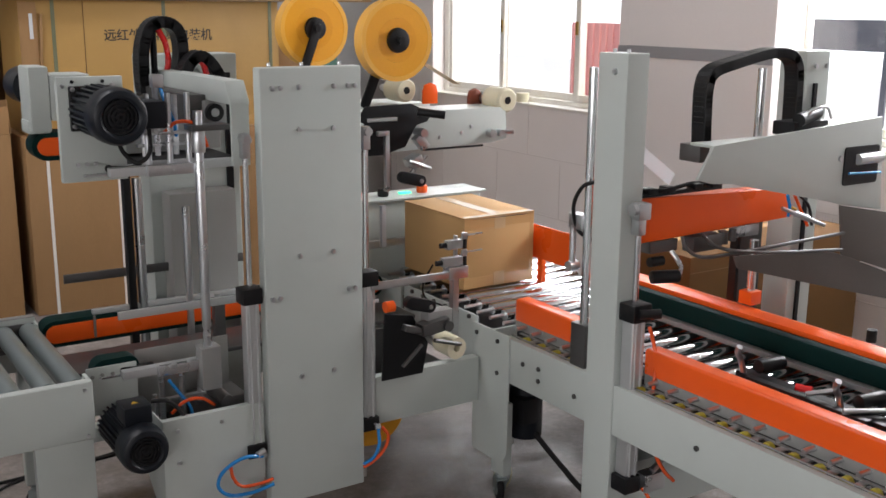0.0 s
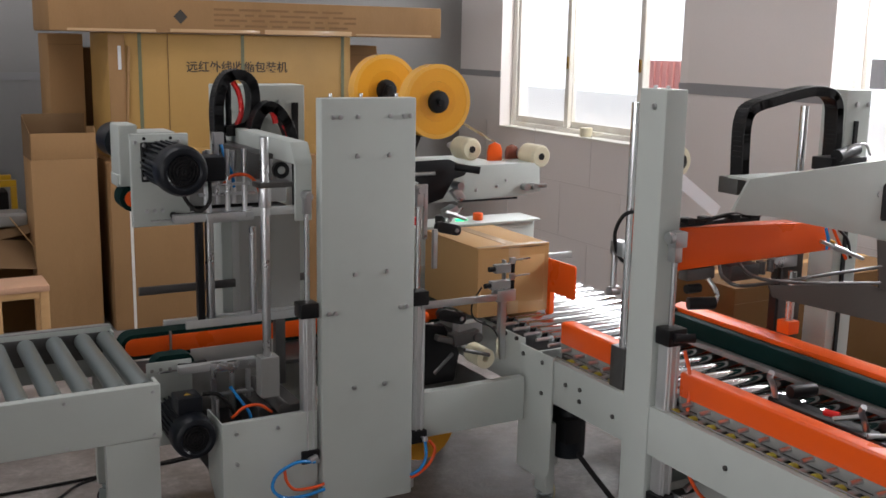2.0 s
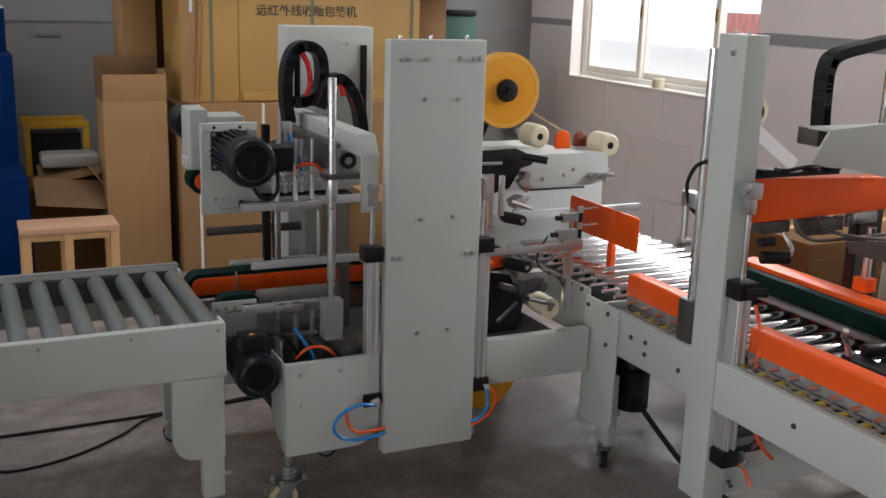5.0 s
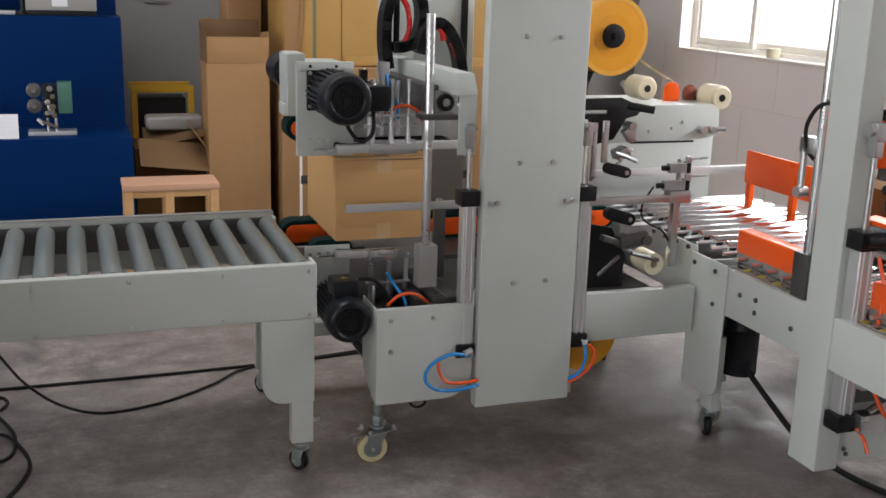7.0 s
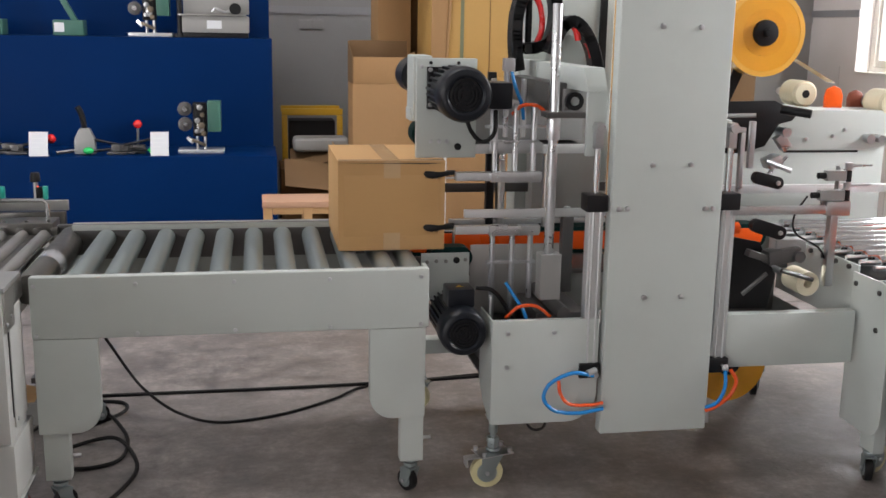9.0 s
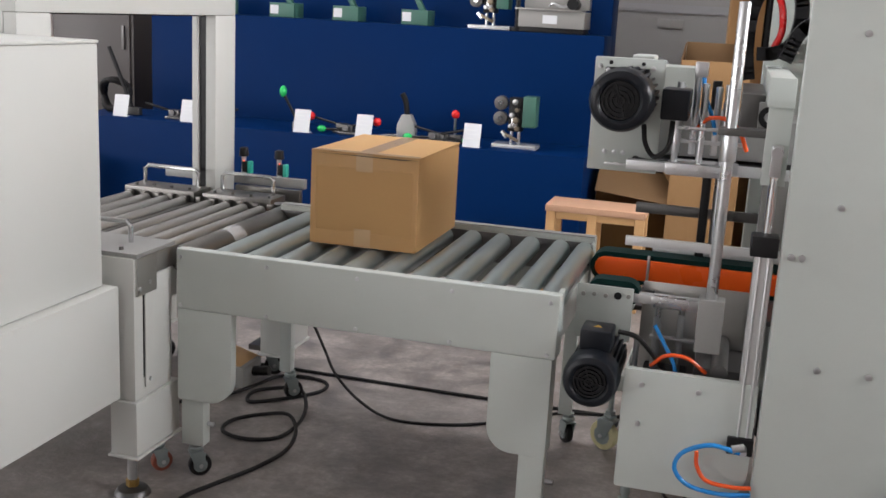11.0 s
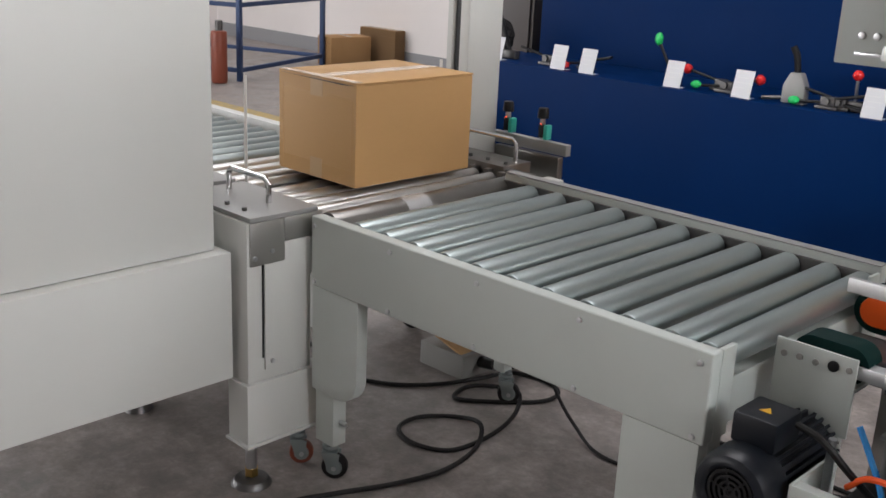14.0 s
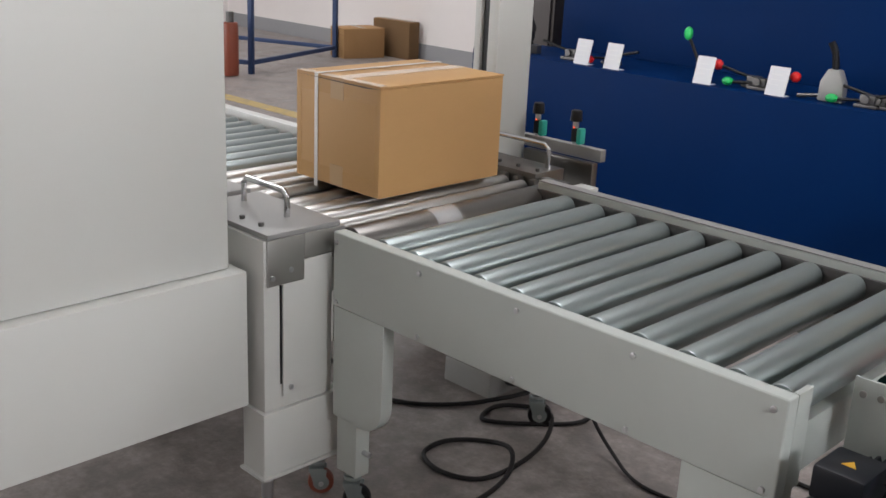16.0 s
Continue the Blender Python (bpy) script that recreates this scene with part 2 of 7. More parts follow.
_gm.inputs[0].default_value = 0.06
_gl.new(_gt.outputs[0], _gm.inputs[1])
_gl.new(_gg.outputs[0], _gm.inputs[2])
_gl.new(_gm.outputs[0], _gn["Material Output"].inputs["Surface"])
M["glass"] = _g


# ---- mesh helpers ----
def put(bm, geom_from, m=None):
    """Moves what was added to bm since the mark by m."""
    if m is not None:
        bmesh.ops.transform(bm, matrix=m, verts=geom_from)


def box(x0, x1, y0, y1, z0, z1, bevel=0.002, bm=None, seg=2, turn=None):
    """A bevelled block between two corners; turn: a matrix about its middle."""
    bm = bm or bmesh.new()
    c = Vector(((x0 + x1) / 2, (y0 + y1) / 2, (z0 + z1) / 2))
    m = Matrix.Translation(c) @ (turn or Matrix()) @ Matrix.Diagonal((abs(x1 - x0), abs(y1 - y0), abs(z1 - z0), 1))
    t = bmesh.new()
    bmesh.ops.create_cube(t, size=1, matrix=m)
    if bevel:
        w = min(bevel, 0.45 * min(abs(x1 - x0), abs(y1 - y0), abs(z1 - z0)))
        bmesh.ops.bevel(t, geom=t.edges[:], offset=w, segments=seg, affect="EDGES", profile=0.6)
    join(bm, t)
    return bm


def join(bm, t):
    me = bpy.data.meshes.new("tmp")
    t.to_mesh(me)
    t.free()
    bm.from_mesh(me)
    bpy.data.meshes.remove(me)
    return bm


def cyl(p, q, r, seg=20, bm=None, bevel=0.0, r2=None):
    """A rod from p to q."""
    bm = bm or bmesh.new()
    p, q = Vector(p), Vector(q)
    d = q - p
    t = bmesh.new()
    m = Matrix.Translation((p + q) / 2) @ d.to_track_quat("Z", "Y").to_matrix().to_4x4()
    bmesh.ops.create_cone(t, cap_ends=True, segments=seg, radius1=r, radius2=r if r2 is None else r2, depth=d.length, matrix=m)
    if bevel:
        rim = [e for e in t.edges if any(len(f.verts) > 4 for f in e.link_faces)]
        bmesh.ops.bevel(t, geom=rim, offset=bevel, segments=2, affect="EDGES", profile=0.6)
    join(bm, t)
    return bm


def ball(c, r, bm=None, scale=(1, 1, 1), seg=12):
    bm = bm or bmesh.new()
    t = bmesh.new()
    bmesh.ops.create_uvsphere(t, u_segments=seg, v_segments=max(6, seg // 2), radius=r, matrix=Matrix.Translation(c) @ Matrix.Diagonal((*scale, 1)))
    join(bm, t)
    return bm


def ring(p, q, r_out, r_in, seg=32, bm=None):
    """A thick tube from p to q with a hole through it."""
    bm = bm or bmesh.new()
    p, q = Vector(p), Vector(q)
    m = Matrix.Translation(p) @ (q - p).to_track_quat("Z", "Y").to_matrix().to_4x4()
    h = (q - p).length
    loops = []
    for r, z in ((r_out, 0), (r_out, h), (r_in, h), (r_in, 0)):
        loops.append([bm.verts.new(m @ Vector((r * math.cos(a), r * math.sin(a), z))) for a in (2 * math.pi * i / seg for i in range(seg))])
    for a, b in zip(loops, loops[1:] + loops[:1]):
        for i in range(seg):
            bm.faces.new((a[i], a[(i + 1) % seg], b[(i + 1) % seg], b[i]))
    return bm


def prism(points, axis, a, b, bevel=0.0, bm=None):
    """A flat outline pushed through from a to b along an axis. points: (x, z) for y, (y, z) for x, (x, y) for z."""
    bm = bm or bmesh.new()
    t = bmesh.new()

    def at(u, v, w):
        return {"x": (w, u, v), "y": (u, w, v), "z": (u, v, w)}[axis]
    lo = [t.verts.new(at(u, v, a)) for u, v in points]
    hi = [t.verts.new(at(u, v, b)) for u, v in points]
    t.faces.new(lo)
    t.faces.new(hi[::-1])
    for i in range(len(points)):
        j = (i + 1) % len(points)
        t.faces.new((lo[j], lo[i], hi[i], hi[j]))
    bmesh.ops.recalc_face_normals(t, faces=t.faces[:])
    if bevel:
        bmesh.ops.bevel(t, geom=t.edges[:], offset=bevel, segments=2, affect="EDGES", profile=0.6)
    join(bm, t)
    return bm


def rounded(x0, x1, z0, z1, radii, n=7):
    """A rectangle with its own radius at each corner: lower left, lower right, upper right, upper left."""
    out = []
    for (cx, cz, a0), r in zip(((x0, z0, 180), (x1, z0, 270), (x1, z1, 0), (x0, z1, 90)), radii):
        sx, sz = (1 if cx == x0 else -1), (1 if cz == z0 else -1)
        if r <= 0:
            out.append((cx, cz))
            continue
        for i in range(n + 1):
            a = radians(a0 + 90 * i / n)
            out.append((cx + sx * r + r * math.cos(a), cz + sz * r + r * math.sin(a)))
    return out


def smooth_path(points, n=10):
    """A Catmull-Rom line through the points."""
    ps = [Vector(p) for p in points]
    ps = [2 * ps[0] - ps[1]] + ps + [2 * ps[-1] - ps[-2]]
    out = []
    for i in range(1, len(ps) - 2):
        a, b, c, d = ps[i - 1:i + 3]
        for k in range(n):
            t = k / n
            out.append(0.5 * (2 * b + (c - a) * t + (2 * a - 5 * b + 4 * c - d) * t * t + (3 * b - a - 3 * c + d) * t ** 3))
    out.append(ps[-2])
    return out


def tube(points, r, seg=8, n=8, bm=None, straight=False):
    """A hose, cable or bent rod through the points."""
    bm = bm or bmesh.new()
    path = [Vector(p) for p in points] if straight else smooth_path(points, n)
    rings, up = [], Vector((0.13, 0.31, 0.94)).normalized()
    for i, p in enumerate(path):
        d = (path[min(i + 1, len(path) - 1)] - path[max(i - 1, 0)]).normalized()
        u = d.cross(up)
        u = u.normalized() if u.length > 1e-4 else d.cross(Vector((1, 0, 0))).normalized()
        v = d.cross(u).normalized()
        rings.append([bm.verts.new(p + r * (math.cos(a) * u + math.sin(a) * v)) for a in (2 * math.pi * k / seg for k in range(seg))])
    for a, b in zip(rings, rings[1:]):
        for k in range(seg):
            bm.faces.new((a[k], a[(k + 1) % seg], b[(k + 1) % seg], b[k]))
    bm.faces.new(rings[0][::-1])
    bm.faces.new(rings[-1])
    return bm


def thing(name, at, label, category, group="", kind=""):
    ob = new(name)
    ob.location = at
    ob.empty_display_size = 0.1
    return tagged(ob, label, category, group, kind)


def root_place(ob):
    while ob.parent:
        ob = ob.parent
    return Vector(ob.location)


# scale about the camera's eye at 8.5 s, which places parts to fit its view
EYE_SCALE, EYE_AT = 1.0, Vector((0.126, 0.0, 1.303))
SHIFT = Vector((0.0, 0.0, 0.0))


def part(name, bm, material, parent, label="", smooth=True, kind=""):
    """Links a bmesh, given in the world's metres, as one mesh under a thing or part."""
    while parent.parent and parent.parent.parent:
        parent = parent.parent
    if EYE_SCALE != 1.0:
        bmesh.ops.transform(bm, matrix=Matrix.Translation(EYE_AT) @ Matrix.Diagonal((EYE_SCALE, EYE_SCALE, EYE_SCALE, 1)) @ Matrix.Translation(-EYE_AT), verts=bm.verts[:])
    bmesh.ops.translate(bm, verts=bm.verts[:], vec=SHIFT - root_place(parent))
    bmesh.ops.recalc_face_normals(bm, faces=bm.faces[:])
    me = bpy.data.meshes.new(name)
    bm.to_mesh(me)
    bm.free()
    me.materials.append(M[material])
    if smooth:
        me.shade_smooth()
        me.set_sharp_from_angle(angle=radians(35))
    ob = new(name, me)
    ob.parent = parent
    return tagged(ob, label, "", "", kind)


def whole(name, bm, material, at, label, category, group="", kind=""):
    """A thing of one mesh."""
    bmesh.ops.translate(bm, verts=bm.verts[:], vec=-Vector(at))
    bmesh.ops.recalc_face_normals(bm, faces=bm.faces[:])
    me = bpy.data.meshes.new(name)
    bm.to_mesh(me)
    bm.free()
    me.materials.append(M[material])
    me.shade_smooth()
    me.set_sharp_from_angle(angle=radians(35))
    ob = new(name, me)
    ob.location = at
    return tagged(ob, label, category, group, kind)


def again(ob, dx=0.0, dy=0.0, dz=0.0, parent=None):
    """The same mesh once more under the same thing, shifted; its pieces come along."""
    k = ob.copy()
    scene.collection.objects.link(k)
    k.location = ob.location + Vector((dx, dy, dz))
    if parent:
        k.parent = parent
    for c in ob.children:
        kc = c.copy()
        scene.collection.objects.link(kc)
        kc.parent = k
    return k


def bolts(parent, places, axis="y", r=0.006, h=0.005, name="bolt", material="steel"):
    """Screw heads on a face. axis: the way they point, with its sign."""
    first = None
    s = -1 if not axis.startswith("+") else 1
    d = {"x": Vector((1, 0, 0)), "y": Vector((0, 1, 0)), "z": Vector((0, 0, 1))}[axis[-1]] * s
    for p in places:
        p = Vector(p)
        if first is None:
            first, p0 = part(name, cyl(p - 0.001 * d, p + h * d, r, 10, bevel=0.001), material, parent), p
        else:
            again(first, *(p - p0))


def caster(parent, x, y, r, w=0.02, top=0.12, material="rubber", yaw=0.0, brake=False):
    """A swivel caster: stem with nuts, swivel head, pressed fork plates, tread and axle; the braked one has a top plate."""
    c, s = math.cos(yaw), math.sin(yaw)
    z = 2 * r + 0.006
    bm = cyl((x, y, z), (x, y, top), 0.0085, 14)
    cyl((x, y, z + 0.010), (x, y, z + 0.020), 0.020, 20, bm, bevel=0.003)
    cyl((x, y, z + 0.022), (x, y, z + 0.032), 0.017, 6, bm)
    if brake:
        cyl((x, y, z + 0.033), (x, y, z + 0.052), 0.019, 6, bm, bevel=0.002)
        cyl((x, y, top - 0.05), (x, y, top), 0.013, 14, bm)
    off, a = 0.35 * r, 0.6 * r
    turn = Matrix.Translation((x, y, 0)) @ Matrix.Rotation(yaw, 4, "Z")
    t = box(-a, a, -w / 2 - 0.007, w / 2 + 0.007, z, z + 0.004, 0.0012)
    for k in (-1, 1):
        q = k * (w / 2 + 0.0055)
        prism([(-a, z), (a + 0.006, z), (a + 0.004, z - 0.014), (off + 0.016, r - 0.004), (off, r - 0.014), (off - 0.016, r - 0.004), (-a * 0.7, z - 0.016)], "y", q - 0.0015, q + 0.0015, 0.0006, t)
    bmesh.ops.transform(t, matrix=turn, verts=t.verts[:])
    join(bm, t)
    fork = part("caster", bm, "galv", parent)
    wx, wy = x + c * off, y + s * off
    p, q = (wx + s * w / 2, wy - c * w / 2, r), (wx - s * w / 2, wy + c * w / 2, r)
    part("wheel", cyl(p, q, r, 28, bevel=0.005), material, fork)
    vp, vq = Vector(p), Vector(q)
    part("hub", cyl(vp + (vp - vq) * 0.08, vq - (vp - vq) * 0.08, r * 0.62, 20), "galv", fork)
    part("axle", cyl(vp + (vp - vq) * 0.45, vq - (vp - vq) * 0.45, 0.006, 8), "steel", fork)
    if brake:
        t = box(-0.052, 0.052, -0.036, 0.036, z + 0.0045, z + 0.0075, 0.001)
        for u in (-0.042, 0.042):
            for v in (-0.026, 0.026):
                cyl((u, v, z + 0.0075), (u, v, z + 0.020), 0.007, 6, t)
        bmesh.ops.transform(t, matrix=turn @ Matrix.Rotation(0.35, 4, "Z"), verts=t.verts[:])
        part("top_plate", t, "steel", fork)
        t = box(-0.075, -0.010, -0.016, 0.016, 0.0, 0.004, 0.001)
        box(-0.083, -0.0755, -0.016, 0.016, -0.022, 0.003, 0.001, t)
        bmesh.ops.transform(t, matrix=Matrix.Translation((x, y, z - 0.004)) @ Matrix.Rotation(radians(-6), 4, "Y"), verts=t.verts[:])
        part("brake_pedal", t, "steel", fork)
    return fork


def lathe(profile, x, z, seg=40, bm=None):
    """A turned form round an axis along y; profile: (y, radius) from one end to the other."""
    bm = bm or bmesh.new()
    rings = [[bm.verts.new((x + r * math.cos(2 * math.pi * k / seg), y, z + r * math.sin(2 * math.pi * k / seg))) for k in range(seg)] for y, r in profile]
    for a, b in zip(rings, rings[1:]):
        for k in range(seg):
            bm.faces.new((a[k], a[(k + 1) % seg], b[(k + 1) % seg], b[k]))
    bm.faces.new(rings[0][::-1])
    bm.faces.new(rings[-1])
    return bm


def pill(p, q, r, y0, y1, n=8):
    """A flat arm with round ends between two places (x, z), thick along y."""
    a0 = math.atan2(q[1] - p[1], q[0] - p[0])
    pts = [(c[0] + r * math.cos(a0 + s + math.pi * k / n), c[1] + r * math.sin(a0 + s + math.pi * k / n)) for c, s in ((p, math.pi / 2), (q, -math.pi / 2)) for k in range(n + 1)]
    return prism(pts, "y", y0, y1, 0.002)


def motor(parent, x, y0, y1, z, r, facing=-1):
    """A finned electric motor along y with its fan cowl at y0."""
    outline = []
    for k in range(26):
        for f, q in ((0.0, 0.84), (0.52, 0.84), (0.58, 0.99), (0.92, 0.99)):
            a = 2 * math.pi * (k + f) / 26
            outline.append((x + r * q * math.cos(a), z + r * q * math.sin(a)))
    body = prism(outline, "y", y0 + 0.05, y1)
    m = part("motor", body, "motor", parent, "dark grey finned electric motor")
    d = r * 1.05
    cowl = lathe([(y0 + 0.020, d * 0.60), (y0 + 0.008, d * 0.62), (y0 + 0.003, d * 0.70), (y0 + 0.003, d * 0.78), (y0 + 0.008, d * 0.90), (y0 + 0.020, d * 0.975), (y0 + 0.034, d), (y0 + 0.072, d), (y0 + 0.074, d * 0.97)], x, z)
    part("fan_cowl", cowl, "motor", m)
    grille = bmesh.new()
    for q in (0.16, 0.30, 0.44, 0.58):
        ring((x, y0 + 0.010, z), (x, y0 + 0.016, z), d * q, d * q - 0.0045, 32, grille)
    for k in range(3):
        t = box(-d * 0.60, d * 0.60, y0 + 0.011, y0 + 0.0155, -0.002, 0.002, 0)
        bmesh.ops.transform(t, matrix=Matrix.Translation((x, 0, z)) @ Matrix.Rotation(math.pi * k / 3 + 0.2, 4, "Y"), verts=t.verts[:])
        join(grille, t)
    part("fan_grille", grille, "black", m)
    return m


def text_mesh(words, size, at, turn):
    """Upright lettering as a thin mesh: it starts at a place and runs along a wall turned by some degrees."""
    c = bpy.data.curves.new("letters", "FONT")
    c.body, c.size, c.extrude, c.offset = words, size, 0.0006, 0.0009
    ob = bpy.data.objects.new("letters", c)
    me = bpy.data.meshes.new_from_object(ob)
    bm = bmesh.new()
    bm.from_mesh(me)
    bpy.data.objects.remove(ob)
    bpy.data.meshes.remove(me)
    bmesh.ops.transform(bm, matrix=Matrix.Translation(at) @ Matrix.Rotation(radians(turn), 4, "Z") @ Matrix.Rotation(radians(90), 4, "X"), verts=bm.verts[:])
    return bm

# ---- the hall ----
whole("floor", box(-9, 4.1, -5.2, 9.2, -0.12, 0.0, 0), "floor", (0, 0, 0), "worn grey concrete workshop floor with stains", "floor", kind="structure")
whole("ground", box(4.3, 60, -30, 45, -0.3, -0.1, 0), "asphalt", (20, 5, -0.1), "pale concrete yard outside the windows", "ground", kind="structure")
for k, (x0, x1, y0, y1) in enumerate(((-9, 4.1, 4.62, 4.625), (-2.6, -2.595, -5.2, 8.2))):
    whole("floor_joint", box(x0, x1, y0, y1, 0.0, 0.0012, 0), "joint", ((x0 + x1) / 2, (y0 + y1) / 2, 0), "narrow dark joint in the concrete floor", "floor joint", kind="structure")
whole("floor_line", box(-5.3, -4.1, 5.47, 5.59, 0.0, 0.0015, 0), "floor_yellow", (-4.7, 5.5, 0), "worn yellow line painted on the floor", "floor line", kind="structure")

WIN = ((4.45, 6.40, 1.040, 2.75), (1.45, 3.36, 1.040, 2.75))
# east wall: pieces round the two windows
bm = box(4.1, 4.34, -5.2, 7.0, 0, 1.040, 0)
box(4.1, 4.34, -5.2, 7.0, 2.75, 4.4, 0, bm)
for a, b in ((-5.2, 1.45), (3.36, 4.45), (6.40, 7.0)):
    box(4.1, 4.34, a, b, 1.040, 2.75, 0, bm)
whole("wall_east", bm, "wall", (4.2, 1, 0), "cream plaster wall with tiled-looking joints under the windows", "wall", kind="structure")
bm = bmesh.new()
for a, b in ((-5.2, 1.45), (3.36, 4.45), (6.40, 7.0)):
    box(4.092, 4.1, a, b, 1.405, 1.45, 0, bm)
whole("trim_east", bm, "band", (4.1, 2, 1.4), "thin grey line painted along the wall", "wall line", kind="structure")
whole("wall_pier", box(3.96, 4.1, 3.25, 4.23, 0, 4.4, 0.004), "wall", (4.0, 3.9, 0), "pale plaster pier between the windows", "wall pier", kind="structure")
whole("trim_pier", box(3.953, 3.96, 3.25, 4.23, 1.40, 1.46, 0), "band", (4.0, 3.9, 1.4), "thin grey line painted on the pier", "wall line", kind="structure")
grooves = bmesh.new()
for z in (0.36, 0.73):
    box(4.0965, 4.1, 1.2, 7.0, z, z + 0.004, 0, grooves)
for row, z in enumerate((0.0, 0.364, 0.734)):
    for k in range(9):
        y = 1.3 + 0.66 * k + 0.33 * (row % 2)
        box(4.0965, 4.1, y, y + 0.004, z, z + 0.35, 0, grooves)
whole("trim_grooves", grooves, "wall_joint", (4.1, 4, 0.3), "shallow block joints scored in the wall", "wall joint", kind="structure")
bm = box(-3.05, 4.34, 7.0, 7.24, 0, 4.4, 0)
whole("wall_north", bm, "wall_grey", (0.5, 7.1, 0), "grey plaster wall behind the display stand, darkened for its dim corner", "wall", kind="structure")
whole("trim_north", box(-3.05, 4.1, 6.992, 7.0, 1.362, 1.412, 0), "band", (0.5, 7.0, 1.3), "thin grey line painted along the wall", "wall line", kind="structure")
whole("wall_return", box(-3.05, -2.81, 7.24, 8.2, 0, 4.4, 0), "wall", (-2.9, 7.7, 0), "grey plaster return wall", "wall", kind="structure")
bm = box(-9, -4.72, 8.2, 8.44, 0, 4.4, 0)
box(-3.72, -2.81, 8.2, 8.44, 0, 4.4, 0, bm)
box(-4.72, -3.72, 8.2, 8.44, 2.15, 4.4, 0, bm)
whole("wall_far", bm, "wall", (-5, 8.3, 0), "white plaster wall at the far end of the hall", "wall", kind="structure")
whole("baseboard_far", box(-9, -4.72, 8.19, 8.2, 0, 0.14, 0), "band", (-6, 8.2, 0), "dark skirting along the far wall", "skirting", kind="structure")
d = thing("door_1", (-4.22, 8.26, 0), "dark brown double door, closed", "door", kind="structure")
for k in (0, 1):
    x0 = -4.71 + 0.495 * k
    leaf = part("door_leaf", box(x0, x0 + 0.485, 8.24, 8.28, 0.01, 2.14, 0.004), "door", d)
    part("door_panel", box(x0 + 0.08, x0 + 0.405, 8.228, 8.24, 0.25, 1.9, 0.006), "door", leaf)
part("door_handle", cyl((-4.24, 8.19, 1.0), (-4.24, 8.19, 1.14), 0.010, 10), "steel", d)
# unseen west and south walls, with openings added for the side fill lamps
bm = box(-9.24, -9, -5.2, -3.0, 0, 4.4, 0)
box(-9.24, -9, 1.8, 8.44, 0, 4.4, 0, bm)
box(-9.24, -9, -3.0, 1.8, 3.0, 4.4, 0, bm)
whole("wall_west", bm, "wall", (-9.1, 1, 0), "unseen white plaster wall with an opening added for a fill lamp", "wall", kind="structure")
bm = box(-9, -8.4, -5.44, -5.2, 0, 4.4, 0)
box(-2.4, 4.34, -5.44, -5.2, 0, 4.4, 0, bm)
box(-8.4, -2.4, -5.44, -5.2, 3.7, 4.4, 0, bm)
whole("wall_south", bm, "wall", (-4, -5.3, 0), "unseen plaster wall with an opening added for a fill lamp", "wall", kind="structure")
# unseen ceiling; its openings and sheets are added to go with the overhead fill
bm = box(-9.24, 4.34, -5.44, 3.5, 4.4, 4.6, 0)
for x0, x1, y0, y1 in ((-9.24, -2.3, 3.5, 4.7), (0.9, 4.34, 3.5, 4.7), (-9.24, 4.34, 4.7, 4.75), (-9.24, -7.65, 4.75, 7.25), (-5.15, 4.34, 4.75, 7.25), (-9.24, 4.34, 7.25, 8.44)):
    box(x0, x1, y0, y1, 4.4, 4.6, 0, bm)
whole("ceiling", bm, "ceiling", (0, 1, 4.5), "unseen plain white ceiling with two openings added for fill lamps", "ceiling", kind="structure")
for k, (x0, x1, y0, y1) in enumerate(((-2.3, 0.9, 3.5, 4.7), (-7.65, -5.15, 4.75, 7.25))):
    whole("rooflight_%d" % (k + 1), box(x0 - 0.1, x1 + 0.1, y0 - 0.1, y1 + 0.1, 4.603, 4.615, 0.002), "ceiling", ((x0 + x1) / 2, (y0 + y1) / 2, 4.603), "unseen milky sheet added over the fill lamp's ceiling opening", "rooflight", kind="structure")


def window(name, y0, y1, z0, z1, mullions):
    w = thing(name, (4.23, (y0 + y1) / 2, z0), "cream sliding window with dirty aluminium sill", "window", kind="structure")
    bm = box(4.20, 4.28, y0, y0 + 0.05, z0, z1, 0.004)
    box(4.20, 4.28, y1 - 0.05, y1, z0, z1, 0.004, bm)
    box(4.20, 4.28, y0 + 0.05, y1 - 0.05, z0, z0 + 0.045, 0.004, bm)
    box(4.20, 4.28, y0 + 0.05, y1 - 0.05, z1 - 0.05, z1, 0.004, bm)
    part("window_frame", bm, "upvc", w)
    edges = [y0 + 0.05] + list(mullions) + [y1 - 0.05]
    for k, (a, b) in enumerate(zip(edges, edges[1:])):
        x = 4.215 + 0.03 * (k % 2)
        s = box(x, x + 0.03, a - 0.02, a + 0.025, z0 + 0.046, z1 - 0.051, 0.003)
        box(x, x + 0.03, b - 0.025, b + 0.02, z0 + 0.046, z1 - 0.051, 0.003, s)
        box(x, x + 0.03, a + 0.026, b - 0.026, z0 + 0.046, z0 + 0.09, 0.003, s)
        box(x, x + 0.03, a + 0.026, b - 0.026, z1 - 0.09, z1 - 0.051, 0.003, s)
        sash = part("sash", s, "upvc", w)
        g = part("pane", box(x + 0.012, x + 0.017, a + 0.026, b - 0.026, z0 + 0.09, z1 - 0.09, 0), "glass", sash)
        g.visible_shadow = False
    part("window_sill", box(4.088, 4.198, y0 + 0.002, y1 - 0.002, z0 + 0.001, z0 + 0.016, 0.003), "upvc", w)
    for y in mullions:
        part("latch", box(4.206, 4.214, y - 0.012, y + 0.012, z0 + 0.45, z0 + 0.53, 0.002), "gold", w)
    return w


